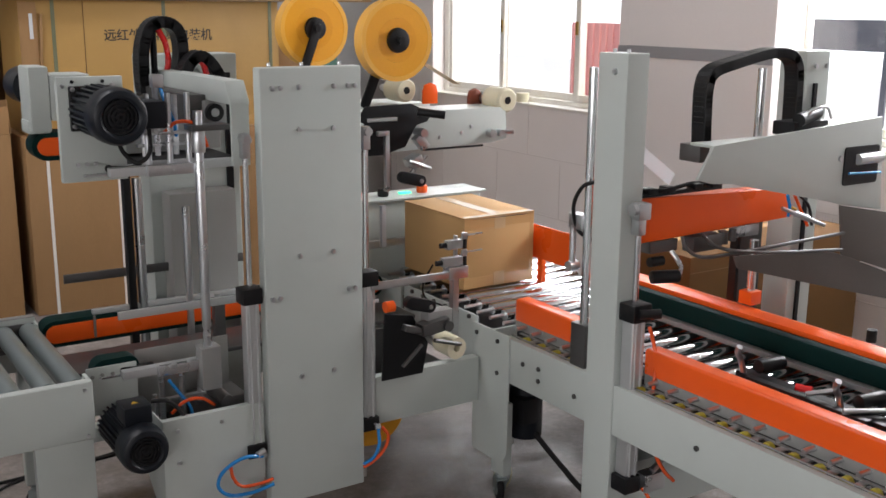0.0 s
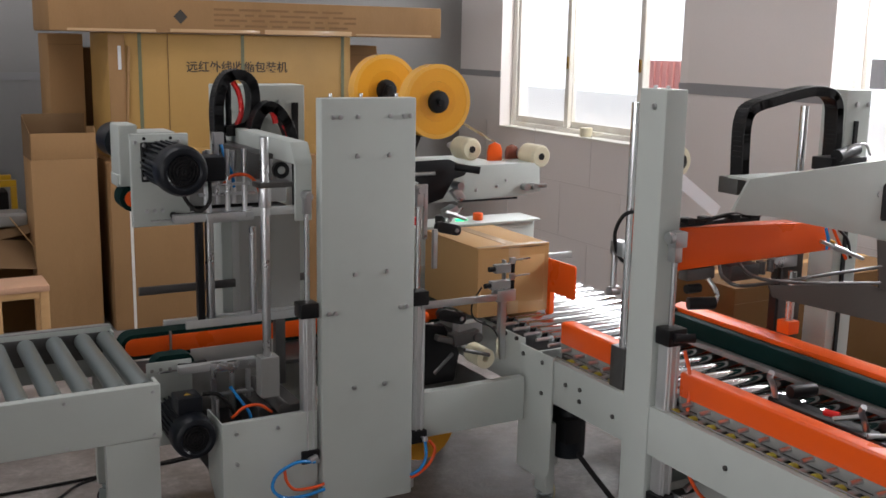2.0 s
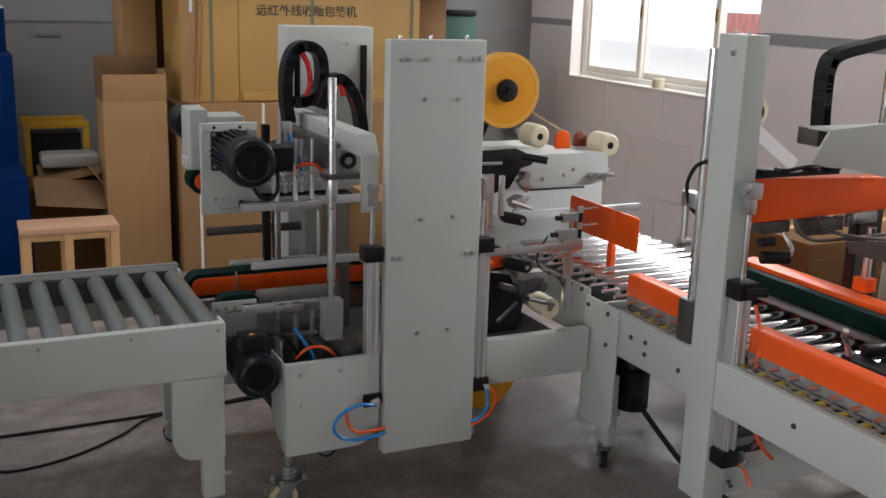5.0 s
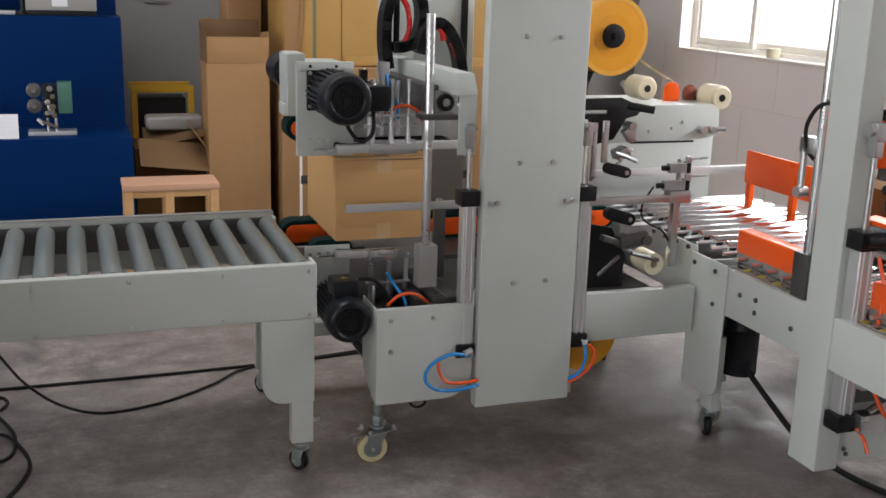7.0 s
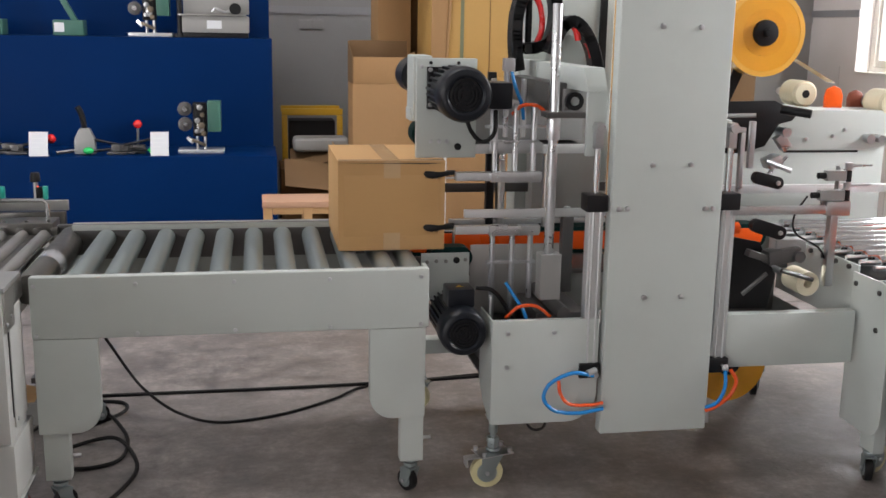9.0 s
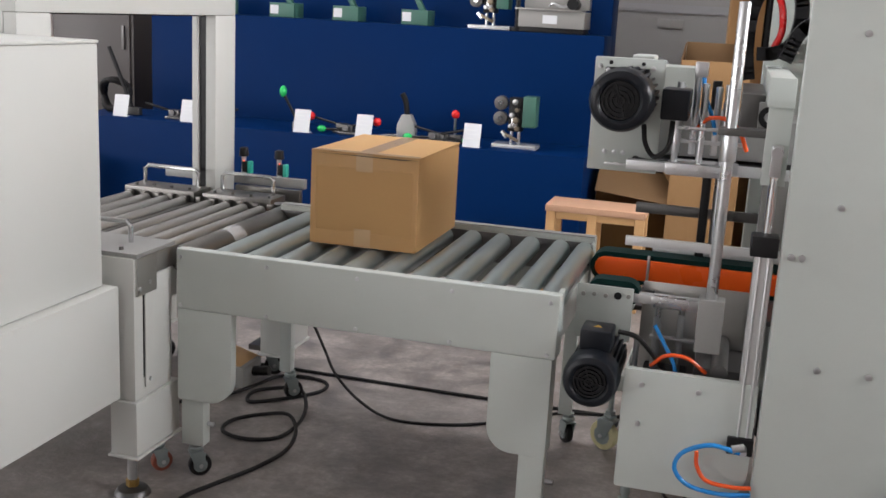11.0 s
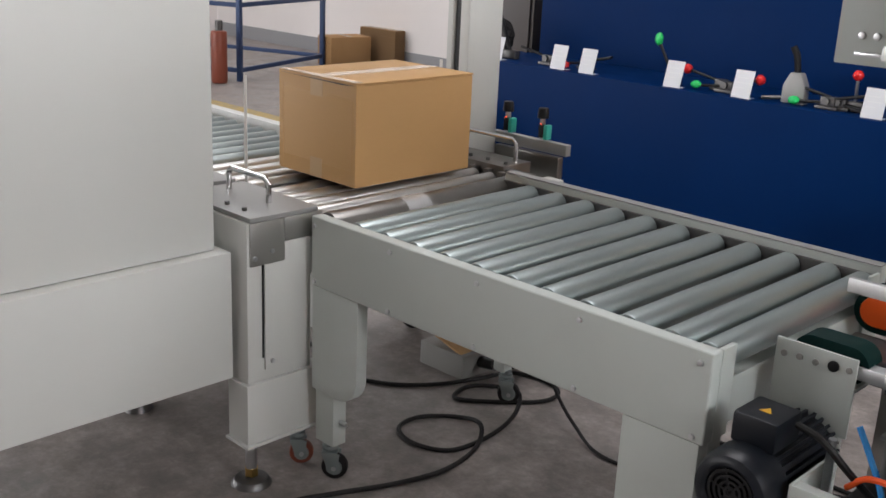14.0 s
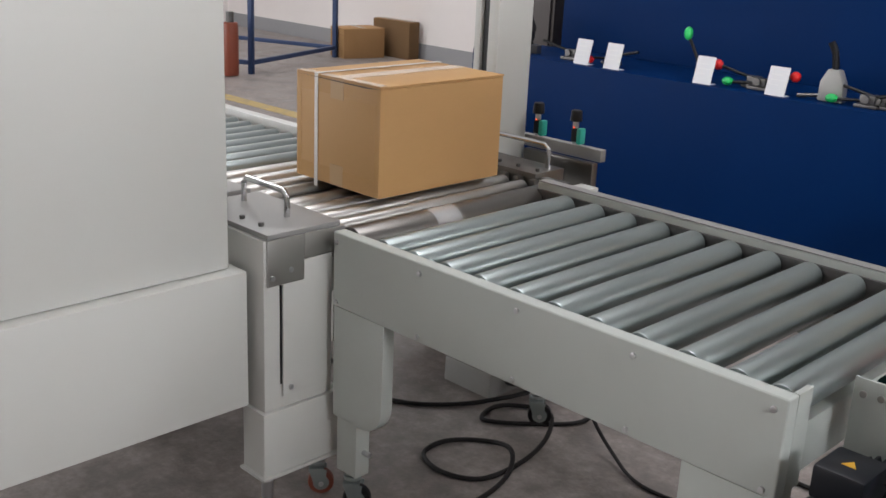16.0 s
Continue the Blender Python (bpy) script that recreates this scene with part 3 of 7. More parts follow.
window("window_1", *WIN[0], (4.95, 5.72))
window("window_2", *WIN[1], (2.45,))
whole("nylon_bush", cyl((4.14, 5.38, 1.057), (4.14, 5.38, 1.115), 0.042, 20, bevel=0.004), "nylon", (4.14, 5.38, 1.057), "cream nylon bush standing on the window sill", "bush")
whole("hoarding", box(11.0, 11.1, 9.2, 13.1, -0.1, 1.42, 0.01), "banner", (11, 11, -0.1), "red metal hoarding across the yard", "hoarding", kind="structure")
ribs = bmesh.new()
for k in range(26):
    box(10.97, 10.999, 9.25 + 0.15 * k, 9.31 + 0.15 * k, -0.05, 1.40, 0.004, ribs)
whole("hoarding_ribs", ribs, "banner", (11, 11, -0.1), "upright ribs of the red hoarding", "hoarding", kind="structure")
sb = thing("sign_board", (9.0, 7.2, -0.1), "dark grey sign board with white letters in the yard", "sign board")
part("panel", box(9.0, 9.05, 5.9, 7.55, 1.26, 1.56, 0.005), "sign", sb)
for y in (6.1, 7.35):
    part("post", box(9.01, 9.04, y - 0.03, y + 0.03, -0.1, 1.259, 0.004), "sign", sb)
part("letters", text_mesh("JA", 0.17, (8.995, 7.30, 1.34), -90), "paper", sb)
# plain emissive sheet, added so that the windows read as blown out
bk = whole("backdrop", box(24, 24.1, -40, 60, -2, 30, 0), "backdrop_glow", (24, 5, 0), "glowing sheet standing in for the blown-out daylight outside", "backdrop", kind="structure")


# ---- roller conveyor ----
def roller_line(parent, xs, y0, y1, z, r, material, group_name="roller"):
    """Rollers along y at the places xs, each with a turned-down end and a spindle."""
    x = xs[0]
    bm = cyl((x, y0, z), (x, y1, z), r, 24, bevel=0.006)
    first = part(group_name, bm, material, parent)
    part("spindle", cyl((x, y0 - 0.012, z), (x, y1 + 0.012, z), 0.007, 8), "steel", first)
    for k in xs[1:]:
        again(first, k - x)


def leg_plate(x0, x1, y0, y1, z0, z1, rounded_left):
    r = 0.065
    return prism(rounded(x0, x1, z0, z1, (r if rounded_left else 0.004, 0.004 if rounded_left else r, 0, 0)), "y", y0, y1, 0.0015)


rc = thing("roller_conveyor", (0.155, 3.08, 0), "grey roller conveyor with galvanised rollers on casters", "conveyor")
front = part("side_beam", box(-0.362, 0.674, 2.737, 2.768, 0.492, 0.658, 0.005, seg=3), "grey", rc)
part("side_beam", box(-0.362, 0.668, 3.398, 3.430, 0.492, 0.668, 0.005, seg=3), "grey", rc)
part("end_flange", box(0.6635, 0.6735, 2.7682, 2.812, 0.4925, 0.6575, 0.001), "grey", rc)
part("end_flange", box(0.6605, 0.6675, 3.352, 3.3978, 0.493, 0.6575, 0.001), "grey", rc)
part("rail_cap", box(-0.360, 0.666, 3.3985, 3.4295, 0.6685, 0.6715, 0.001), "strip", rc, "dull steel cap on the rear rail")
# inner strips take a darker steel that carries the shade at the roller ends
part("guide_strip", box(-0.355, 0.660, 3.388, 3.3975, 0.560, 0.652, 0.002), "dull", rc, "steel inner strip, darkened for the shaded roller gaps")
part("guide_strip", box(-0.355, 0.658, 2.7685, 2.776, 0.560, 0.645, 0.002), "dull", rc, "steel inner strip, darkened for the shaded roller gaps")
part("cross_beam", box(0.632, 0.660, 2.777, 3.387, 0.498, 0.585, 0.003), "grey", rc)
part("cross_beam", box(-0.350, -0.325, 2.777, 3.387, 0.498, 0.575, 0.003), "grey", rc)
roller_line(rc, [-0.254 + 0.0912 * k for k in range(10)] + [0.640], 2.780, 3.384, 0.6290, 0.0285, "galv")
bolts(rc, [(x, 2.737, z) for x in (-0.350, -0.098, 0.153, 0.404, 0.652) for z in (0.636, 0.503)], "y", 0.0055, 0.004, "screw")
for x0, x1, left in ((-0.360, -0.200, False), (0.512, 0.666, True)):
    part("leg_plate", leg_plate(x0, x1, 2.739, 2.770, 0.232, 0.4915, left), "grey", rc)
    part("leg_flange", box(0.658 if left else -0.358, 0.666 if left else -0.350, 2.7705, 2.812, 0.236, 0.4915, 0.002), "grey", rc)
    tx0 = -0.352 if not left else 0.598
    for y0, y1 in ((2.745, 2.785), (3.388, 3.424)):
        part("leg", box(tx0, tx0 + (0.066 if y0 < 3 else 0.040), y0, y1, 0.098, 0.300 if y0 < 3 else 0.5395, 0.003), "grey", rc)
        caster(rc, tx0 + 0.033, (y0 + y1) / 2, 0.032, 0.022, 0.10, "rubber", 2.2 if left else 0.7)
    bolts(rc, [(tx0 + 0.07, 2.765, 0.16)], "+x", 0.006, 0.02, "clamp_screw")

# ---- corner sealing machine ----
SEALER = (1.3, 3.05, 0)
cs = thing("corner_sealing_machine", SEALER, "grey corner sealing machine with orange belts and tape reels", "sealing machine")
part("front_column", box(1.160, 1.478, 2.680, 2.724, 0.177, 1.487, 0.006, seg=3), "grey", cs)
col = [(1.198, 1.430), (1.222, 1.430), (1.279, 1.431), (1.388, 1.431), (1.435, 1.431), (1.457, 1.431), (1.277, 1.312), (1.385, 1.311), (1.271, 0.944), (1.38, 0.945),
       (1.182, 0.825), (1.205, 0.825), (1.430, 0.823), (1.452, 0.823), (1.268, 0.575), (1.375, 0.575)]
bolts(cs, [(x, 2.680, z) for x, z in col], "y", 0.0075, 0.006)
bolts(cs, [(x, 2.705, 1.487) for x in (1.2, 1.3, 1.42)], "+z", 0.006, 0.012)
part("rear_column", box(1.090, 1.420, 3.480, 3.600, 0.177, 1.490, 0.006, seg=3), "grey", cs)
part("slot", box(1.368, 1.392, 3.472, 3.4795, 0.75, 1.425, 0), "black", cs)
bolts(cs, [(1.17, 3.48, 1.43), (1.32, 3.48, 1.43)], "y", 0.006, 0.006)
# grey post between the columns and its dark slide
part("inner_post", box(1.125, 1.36, 3.38, 3.47, 0.40, 1.03, 0.004), "sheet_grey", cs)
part("slide_rail", cyl((1.010, 3.36, 0.42), (1.010, 3.36, 1.10), 0.016, 16), "steel", cs)
part("slide_rail", cyl((1.150, 3.30, 0.42), (1.150, 3.30, 1.00), 0.012, 16), "steel", cs)
part("rail_cover", box(0.960, 0.985, 3.34, 3.37, 0.42, 1.16, 0.002), "black", cs)
# base
base = part("base_plate", prism(rounded(0.845, 1.150, 0.213, 0.513, (0.008, 0.085, 0, 0)), "y", 2.698, 2.704, 0.0015), "grey", cs)
part("base_side", prism([(2.7045, 0.213), (2.80, 0.245), (2.86, 0.300), (2.86, 0.513), (2.7045, 0.513)], "x", 0.845, 0.850, 0.0012), "grey", cs)
part("base_lip", box(0.851, 1.150, 2.7045, 2.722, 0.506, 0.512, 0.001), "grey", cs)
part("base_back", box(0.90, 1.150, 3.30, 3.42, 0.26, 0.50, 0.003), "grey", cs)
part("base_floor", box(0.851, 1.150, 2.7045, 3.299, 0.30, 0.304, 0), "dull", cs)
bolts(cs, [(0.888, 2.698, 0.478), (1.02, 2.698, 0.478), (0.888, 2.698, 0.380)], "y", 0.0065, 0.005)
bm = box(1.478, 1.940, 2.716, 2.722, 0.348, 0.505, 0.0015)
box(1.478, 1.940, 2.7225, 2.752, 0.4985, 0.5045, 0.001, bm)
part("front_beam", bm, "grey", cs)
part("rear_beam", box(1.16, 1.940, 3.36, 3.40, 0.348, 0.505, 0.003), "grey", cs)
part("rear_beam", box(1.16, 1.478, 2.81, 2.86, 0.348, 0.45, 0.003), "dull", cs)
fc = caster(cs, 0.870, 2.765, 0.047, 0.026, 0.215, "wheel_y", math.pi * 0.98, True)
part("caster_plate", box(0.852, 0.905, 2.735, 2.795, 0.206, 0.212, 0.001), "steel", cs)
part("cable_loop", tube([(0.96, 2.74, 0.215), (0.965, 2.735, 0.192), (0.985, 2.735, 0.178), (1.01, 2.735, 0.185), (1.02, 2.74, 0.215)], 0.004), "rubber", cs)
fc2 = caster(cs, 0.76, 3.40, 0.047, 0.026, 0.215, "wheel_y", 2.6)
part("rear_foot", box(0.73, 0.92, 3.36, 3.42, 0.212, 0.262, 0.003), "grey", cs)
# pneumatic cylinders beside the column
for x in (1.128, 1.512):
    bm = box(x - 0.021, x + 0.021, 2.700, 2.742, 0.385, 0.815, 0.006, seg=3)
    for k in (-0.010, 0.010):
        cyl((x + k, 2.6985, 0.385), (x + k, 2.6985, 0.815), 0.0035, 8, bm)
    cb = part("air_cylinder", bm, "alu", cs, "anodised aluminium pneumatic cylinder")
    part("end_cap", box(x - 0.033, x + 0.027, 2.688, 2.748, 0.815, 0.862, 0.004), "black", cb)
    part("end_cap", box(x - 0.033, x + 0.027, 2.688, 2.748, 0.342, 0.385, 0.004), "black", cb)
    part("fitting", cyl((x + 0.005, 2.690, 0.362), (x + 0.005, 2.655, 0.362), 0.008, 10), "steel", cb)
part("clevis_plate", box(1.560, 1.576, 2.705, 2.72, 0.93, 1.06, 0.002), "steel", cs)
# guide rods
part("guide_rod", cyl((1.024, 2.800, 0.590), (1.024, 2.800, 1.367), 0.0134, 18, bevel=0.002), "steel", cs)
part("rod_clamp", box(0.996, 1.056, 2.775, 2.828, 0.550, 0.680, 0.003), "strip", cs)
part("guide_rod", cyl((1.130, 2.985, 0.530), (1.130, 2.985, 0.78), 0.010, 14), "steel", cs)
part("rod_clamp", box(1.114, 1.148, 2.97, 3.00, 0.52, 0.75, 0.002), "dull", cs)
# lower drive belt: green belt round an orange guard
def stadium(x0, x1, z0, z1, n=10):
    r = (z1 - z0) / 2
    zc = (z0 + z1) / 2
    return [(x0 + r + r * math.cos(radians(90 + 180 * k / n)), zc + r * math.sin(radians(90 + 180 * k / n))) for k in range(n + 1)] + \
           [(x1 - r + r * math.cos(radians(-90 + 180 * k / n)), zc + r * math.sin(radians(-90 + 180 * k / n))) for k in range(n + 1)]


def belt_unit(parent, x0, x1, y0, y1, z0, z1):
    b = part("drive_belt", prism(stadium(x0, x1, z0, z1), "y", y0 + 0.006, y1, 0.0), "belt", parent, "dark green rubber drive belt")
    part("belt_guard", prism(stadium(x0 + 0.014, x1 - 0.014, z0 + 0.014, z1 - 0.014), "y", y0, y1 - 0.02, 0.002), "orange", b, "orange painted belt guard")
    return b


bu = belt_unit(cs, 0.672, 1.930, 3.270, 3.350, 0.572, 0.660)
part("belt_clip", box(0.835, 0.842, 3.262, 3.2695, 0.590, 0.662, 0.001), "steel", bu)
part("lower_table", box(0.690, 1.90, 3.06, 3.265, 0.556, 0.570, 0.002), "dull", cs)
low_unit = part("lower_tape_unit", box(0.850, 1.14, 3.05, 3.056, 0.40, 0.655, 0.002), "stainless", cs, "stainless carriage plate of the lower tape unit")
part("switch_panel", box(0.688, 0.832, 2.975, 2.981, 0.505, 0.648, 0.002), "grey", low_unit)
bolts(low_unit, [(0.705, 2.975, 0.622), (0.733, 2.975, 0.624), (0.762, 2.975, 0.623), (0.82, 2.975, 0.627)], "y", 0.006, 0.003, "button", "sheet_grey")
bolts(low_unit, [(0.793, 2.975, 0.626)], "y", 0.010, 0.004, "knob", "black")
part("belt_tray", box(0.688, 0.833, 2.9815, 3.045, 0.588, 0.596, 0.002), "grey", low_unit)
part("near_belt", prism(stadium(0.712, 0.845, 0.5965, 0.662), "y", 2.990, 3.044, 0.0), "belt", low_unit, "dark green rubber drive belt")
part("side_guide", box(0.800, 1.40, 2.905, 2.917, 0.764, 0.788, 0.002), "alu", cs, "bright steel side guide bar")
part("side_guide", box(0.774, 1.40, 3.430, 3.442, 0.755, 0.785, 0.003), "dull", cs, "dull steel side guide bar")
part("top_guide", box(0.84, 1.38, 3.352, 3.375, 0.648, 0.676, 0.003), "alu", cs)
SHIFT = Vector((0.003, 0.0, 0.012))
mo = motor(low_unit, 0.766, 2.704, 2.962, 0.466, 0.0640)
tb = part("terminal_box", box(0.728, 0.804, 2.765, 2.850, 0.526, 0.578, 0.006), "motor", mo)
part("motor_cable", tube([(0.815, 2.81, 0.57), (0.86, 2.80, 0.565), (0.90, 2.82, 0.52), (0.93, 2.86, 0.47)], 0.006), "rubber", mo)
warn = prism([(0.757, 0), (0.779, 0), (0.768, 0.019)], "y", 0, 0.001)
bmesh.ops.transform(warn, matrix=Matrix.Translation((-0.002, 2.796, 0.5785)) @ Matrix.Rotation(radians(-90), 4, "X"), verts=warn.verts[:])
part("warning_sign", warn, "yellow", mo, "yellow warning triangle")
SHIFT = Vector((0.0, 0.0, 0.0))
# rods, hoses and levers inside the base
for x in (0.90, 0.955):
    part("lift_rod", cyl((x, 2.96, 0.304), (x, 2.96, 0.555), 0.007, 10), "steel", cs)
part("lift_rod", cyl((0.86, 2.80, 0.304), (0.86, 2.80, 0.56), 0.007, 10), "steel", cs)
part("linkage_block", box(1.0, 1.15, 2.82, 3.1, 0.40, 0.50, 0.006), "dull", cs)
part("linkage_block", box(0.87, 0.98, 2.86, 3.05, 0.31, 0.44, 0.006), "black", cs)
part("gear_shaft", cyl((1.06, 2.745, 0.515), (1.06, 3.1, 0.515), 0.020, 16), "dull", cs)
part("air_hose", tube([(0.900, 2.79, 0.60), (0.925, 2.785, 0.56), (0.955, 2.775, 0.51), (0.965, 2.78, 0.45)], 0.005), "hose_b", cs, "blue air hose")
part("air_hose", tube([(0.90, 2.78, 0.50), (0.935, 2.765, 0.535), (0.985, 2.765, 0.535), (1.03, 2.78, 0.50)], 0.005), "hose_o", cs, "orange air hose")
part("air_hose", tube([(1.125, 2.655, 0.362), (1.06, 2.645, 0.375), (1.00, 2.65, 0.345), (0.985, 2.655, 0.30), (1.02, 2.66, 0.262), (1.09, 2.665, 0.25), (1.16, 2.66, 0.262)], 0.0055), "hose_b", cs, "blue air hose")
part("air_hose", tube([(1.03, 2.67, 0.345), (1.035, 2.665, 0.31), (1.06, 2.66, 0.28), (1.12, 2.665, 0.272), (1.16, 2.665, 0.277)], 0.005), "hose_o", cs, "orange air hose")
part("valve", box(1.06, 1.15, 2.705, 2.74, 0.285, 0.34, 0.004), "black", cs)
for x, turn in ((1.1255, -1), (1.5145, 0)):
    part("hose_fitting", cyl((x + 0.018 * turn, 2.655, 0.362 - 0.006 * turn), (x - 0.008 * turn, 2.662, 0.374), 0.010, 12), "steel", cs)
part("air_hose", tube([(1.515, 2.655, 0.36), (1.515, 2.65, 0.31), (1.50, 2.66, 0.265), (1.47, 2.672, 0.245)], 0.0055), "hose_b", cs, "blue air hose")
part("air_hose", tube([(1.53, 2.655, 0.362), (1.548, 2.65, 0.33), (1.535, 2.655, 0.285), (1.50, 2.665, 0.25), (1.47, 2.672, 0.235)], 0.0055), "hose_o", cs, "orange air hose")
part("bracket", box(1.478, 1.492, 2.69, 2.71, 0.19, 0.225, 0.002), "steel", cs)
# infeed side, below: plates, rollers and the lower tape head
part("infeed_bar", box(1.515, 1.862, 2.692, 2.704, 0.800, 0.824, 0.002), "steel", cs)
bm = box(1.825, 1.848, 2.705, 2.728, 0.585, 0.850, 0.002)
box(1.800, 1.875, 2.690, 2.73, 0.795, 0.835, 0.003, bm)
part("sensor_post", bm, "steel", cs)
for x0, z0, w in ((1.785, 0.836, 0.075), (1.800, 0.892, 0.060)):
    sw = part("limit_switch", box(x0, x0 + w, 2.700, 2.725, z0, z0 + 0.030, 0.003), "strip", cs, "grey limit switch")
    part("switch_cap", box(x0 + w + 0.0005, x0 + w + 0.014, 2.698, 2.727, z0 - 0.002, z0 + 0.032, 0.003), "black", sw)
    part("cable_gland", cyl((x0 - 0.022, 2.712, z0 + 0.015), (x0, 2.712, z0 + 0.015), 0.009, 10), "black", sw)
    part("switch_lever", cyl((x0 + w, 2.695, z0 + 0.044), (x0 + w + 0.07, 2.695, z0 + 0.046), 0.003, 6), "steel", sw)
    part("lever_head", box(x0 + w - 0.010, x0 + w + 0.010, 2.69, 2.70, z0 + 0.032, z0 + 0.054, 0.002), "steel", sw)
part("switch_bracket", box(1.850, 1.856, 2.7255, 2.745, 0.84, 0.93, 0.001), "steel", cs)
part("sensor_cable", tube([(1.75, 2.71, 0.85), (1.72, 2.72, 0.79), (1.73, 2.72, 0.74), (1.80, 2.72, 0.70), (1.83, 2.72, 0.66)], 0.003), "rubber", cs)
part("tape_head_plate", prism([(1.55, 0.50), (1.70, 0.50), (1.72, 0.60), (1.66, 0.70), (1.56, 0.72)], "y", 2.80, 2.806), "black", low_unit)
part("tape_head_plate", box(1.56, 1.80, 2.95, 2.956, 0.45, 0.62, 0.001), "dull", low_unit)
br = part("brush_arm", pill((1.625, 0.758), (1.692, 0.738), 0.020, 2.74, 2.768), "black", low_unit)
bolts(br, [(1.692, 2.74, 0.738)], "y", 0.007, 0.004)
part("arm_block", box(1.69, 1.785, 2.755, 2.80, 0.660, 0.715, 0.004), "strip", low_unit)
part("orange_roller", cyl((1.555, 2.79, 0.745), (1.585, 2.79, 0.745), 0.018, 14), "orange", low_unit)
bm = box(1.60, 1.70, 2.74, 2.77, 0.655, 0.675, 0.003, turn=Matrix.Rotation(radians(18), 4, "Y"))
box(1.66, 1.76, 2.73, 2.78, 0.65, 0.69, 0.004, bm, turn=Matrix.Rotation(radians(-8), 4, "Y"))
cyl((1.75, 2.72, 0.67), (1.75, 2.79, 0.67), 0.017, 14, bm)
cyl((1.70, 2.73, 0.63), (1.80, 2.73, 0.60), 0.007, 10, bm)
cyl((1.59, 2.74, 0.56), (1.66, 2.74, 0.62), 0.006, 10, bm)
part("tape_arm", bm, "dull", low_unit)
SHIFT = Vector((0.034, 0.0, 0.026))
bm = ring((1.755, 2.735, 0.560), (1.755, 2.825, 0.560), 0.036, 0.012, 24)
part("nylon_roller", bm, "nylon", low_unit, "cream nylon tape roller")
part("roller_shaft", cyl((1.755, 2.80, 0.56), (1.755, 2.95, 0.56), 0.010, 10), "steel", low_unit)
SHIFT = Vector((0.0, 0.0, 0.0))
bm = ring((1.70, 3.02, 0.255), (1.70, 3.07, 0.255), 0.130, 0.038, 40)
lr = part("tape_reel", bm, "reel", cs, "yellow roll of packing tape")
part("hub", cyl((1.70, 3.01, 0.255), (1.70, 3.08, 0.255), 0.038, 20), "black", lr)
part("reel_arm", box(1.685, 1.715, 3.072, 3.08, 0.24, 0.46, 0.002), "black", cs)
part("lower_tray", box(1.52, 1.92, 2.83, 3.35, 0.43, 0.436, 0.001), "dull", cs)
part("motor_red", box(1.56, 1.66, 3.05, 3.15, 0.44, 0.52, 0.008), "red", cs)
# control box at the back
cbx = part("control_box", box(1.66, 2.46, 3.46, 3.58, 0.52, 0.915, 0.004), "grey", cs)
part("control_lid", box(1.63, 2.47, 3.43, 3.60, 0.9155, 0.924, 0.002), "grey", cbx)
part("back_guide", box(1.60, 2.62, 3.395, 3.41, 0.745, 0.775, 0.003), "alu", cs, "anodised guide bar along the back")
for x, c in ((1.90, "red"), (2.02, "black"), (2.10, "led_green"), (2.20, "orange")):
    if c == "led_green":
        part("lamp", box(x, x + 0.05, 3.50, 3.52, 0.924, 0.932, 0.002), c, cbx)
    else:
        part("button", cyl((x, 3.50, 0.924), (x, 3.50, 0.955), 0.022, 18, bevel=0.005), c, cbx)

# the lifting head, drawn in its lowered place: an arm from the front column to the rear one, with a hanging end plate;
# the two tape units on it slide towards the carton; they, the bed and the chains are scaled about the camera's eye to
# fit its view
bm = prism([(2.736, 1.138), (2.740, 1.150), (2.771, 1.199), (3.478, 1.199), (3.478, 1.134), (2.736, 1.134)], "x", 1.096, 1.154, 0.004)
head = part("upper_head", bm, "grey", cs, "light grey lifting head of the sealing machine")
part("end_plate", box(1.100, 1.152, 2.738, 2.752, 0.962, 1.1335, 0.0015), "grey", head)
part("head_block", box(1.040, 1.095, 2.92, 3.40, 1.070, 1.150, 0.004), "dull", head)
part("bearing_block", box(1.082, 1.150, 2.900, 2.960, 1.060, 1.133, 0.004), "strip", head)
part("cross_shaft", cyl((1.108, 2.88, 1.100), (1.108, 3.30, 1.100), 0.012, 18), "steel", head)
part("bearing", ring((1.108, 2.880, 1.100), (1.108, 2.899, 1.100), 0.026, 0.013, 24), "black", head)
part("rod_guide", box(0.996, 1.110, 2.770, 2.835, 1.062, 1.078, 0.003), "dull", head)
part("rod_bush", cyl((1.024, 2.800, 1.000), (1.024, 2.800, 1.0615), 0.019, 18, bevel=0.002), "steel", head)
EYE_SCALE = 1.055
part("head_bed", box(0.80, 1.145, 2.93, 3.20, 0.985, 1.085, 0.004), "strip", head)
SHIFT = Vector((-0.010, 0.0, -0.010))
bm = box(0.655, 0.822, 2.852, 2.858, 0.955, 1.226, 0.0015)
box(0.655, 0.661, 2.8585, 2.875, 0.955, 1.226, 0.001, bm)
box(0.655, 0.822, 2.8585, 2.875, 1.220, 1.226, 0.001, bm)
near_unit = part("near_tape_unit", bm, "grey", cs, "light grey motor plate of the near tape unit")
part("head_rail", box(0.745, 1.155, 2.855, 2.875, 0.965, 0.990, 0.002), "alu", near_unit)
part("rail_cover", box(0.862, 1.012, 2.842, 2.8545, 0.972, 0.998, 0.002), "steel", near_unit)
# the rear unit is pushed further back along the same eye rays
EYE_SCALE, SHIFT = 1.18, Vector((-0.004, 0.0, 0.0))
bm = box(0.636, 0.690, 2.90, 3.02, 1.045, 1.222, 0.006, seg=3)
rear_unit = part("rear_tape_unit", bm, "grey", cs, "light grey motor cover of the rear tape unit")
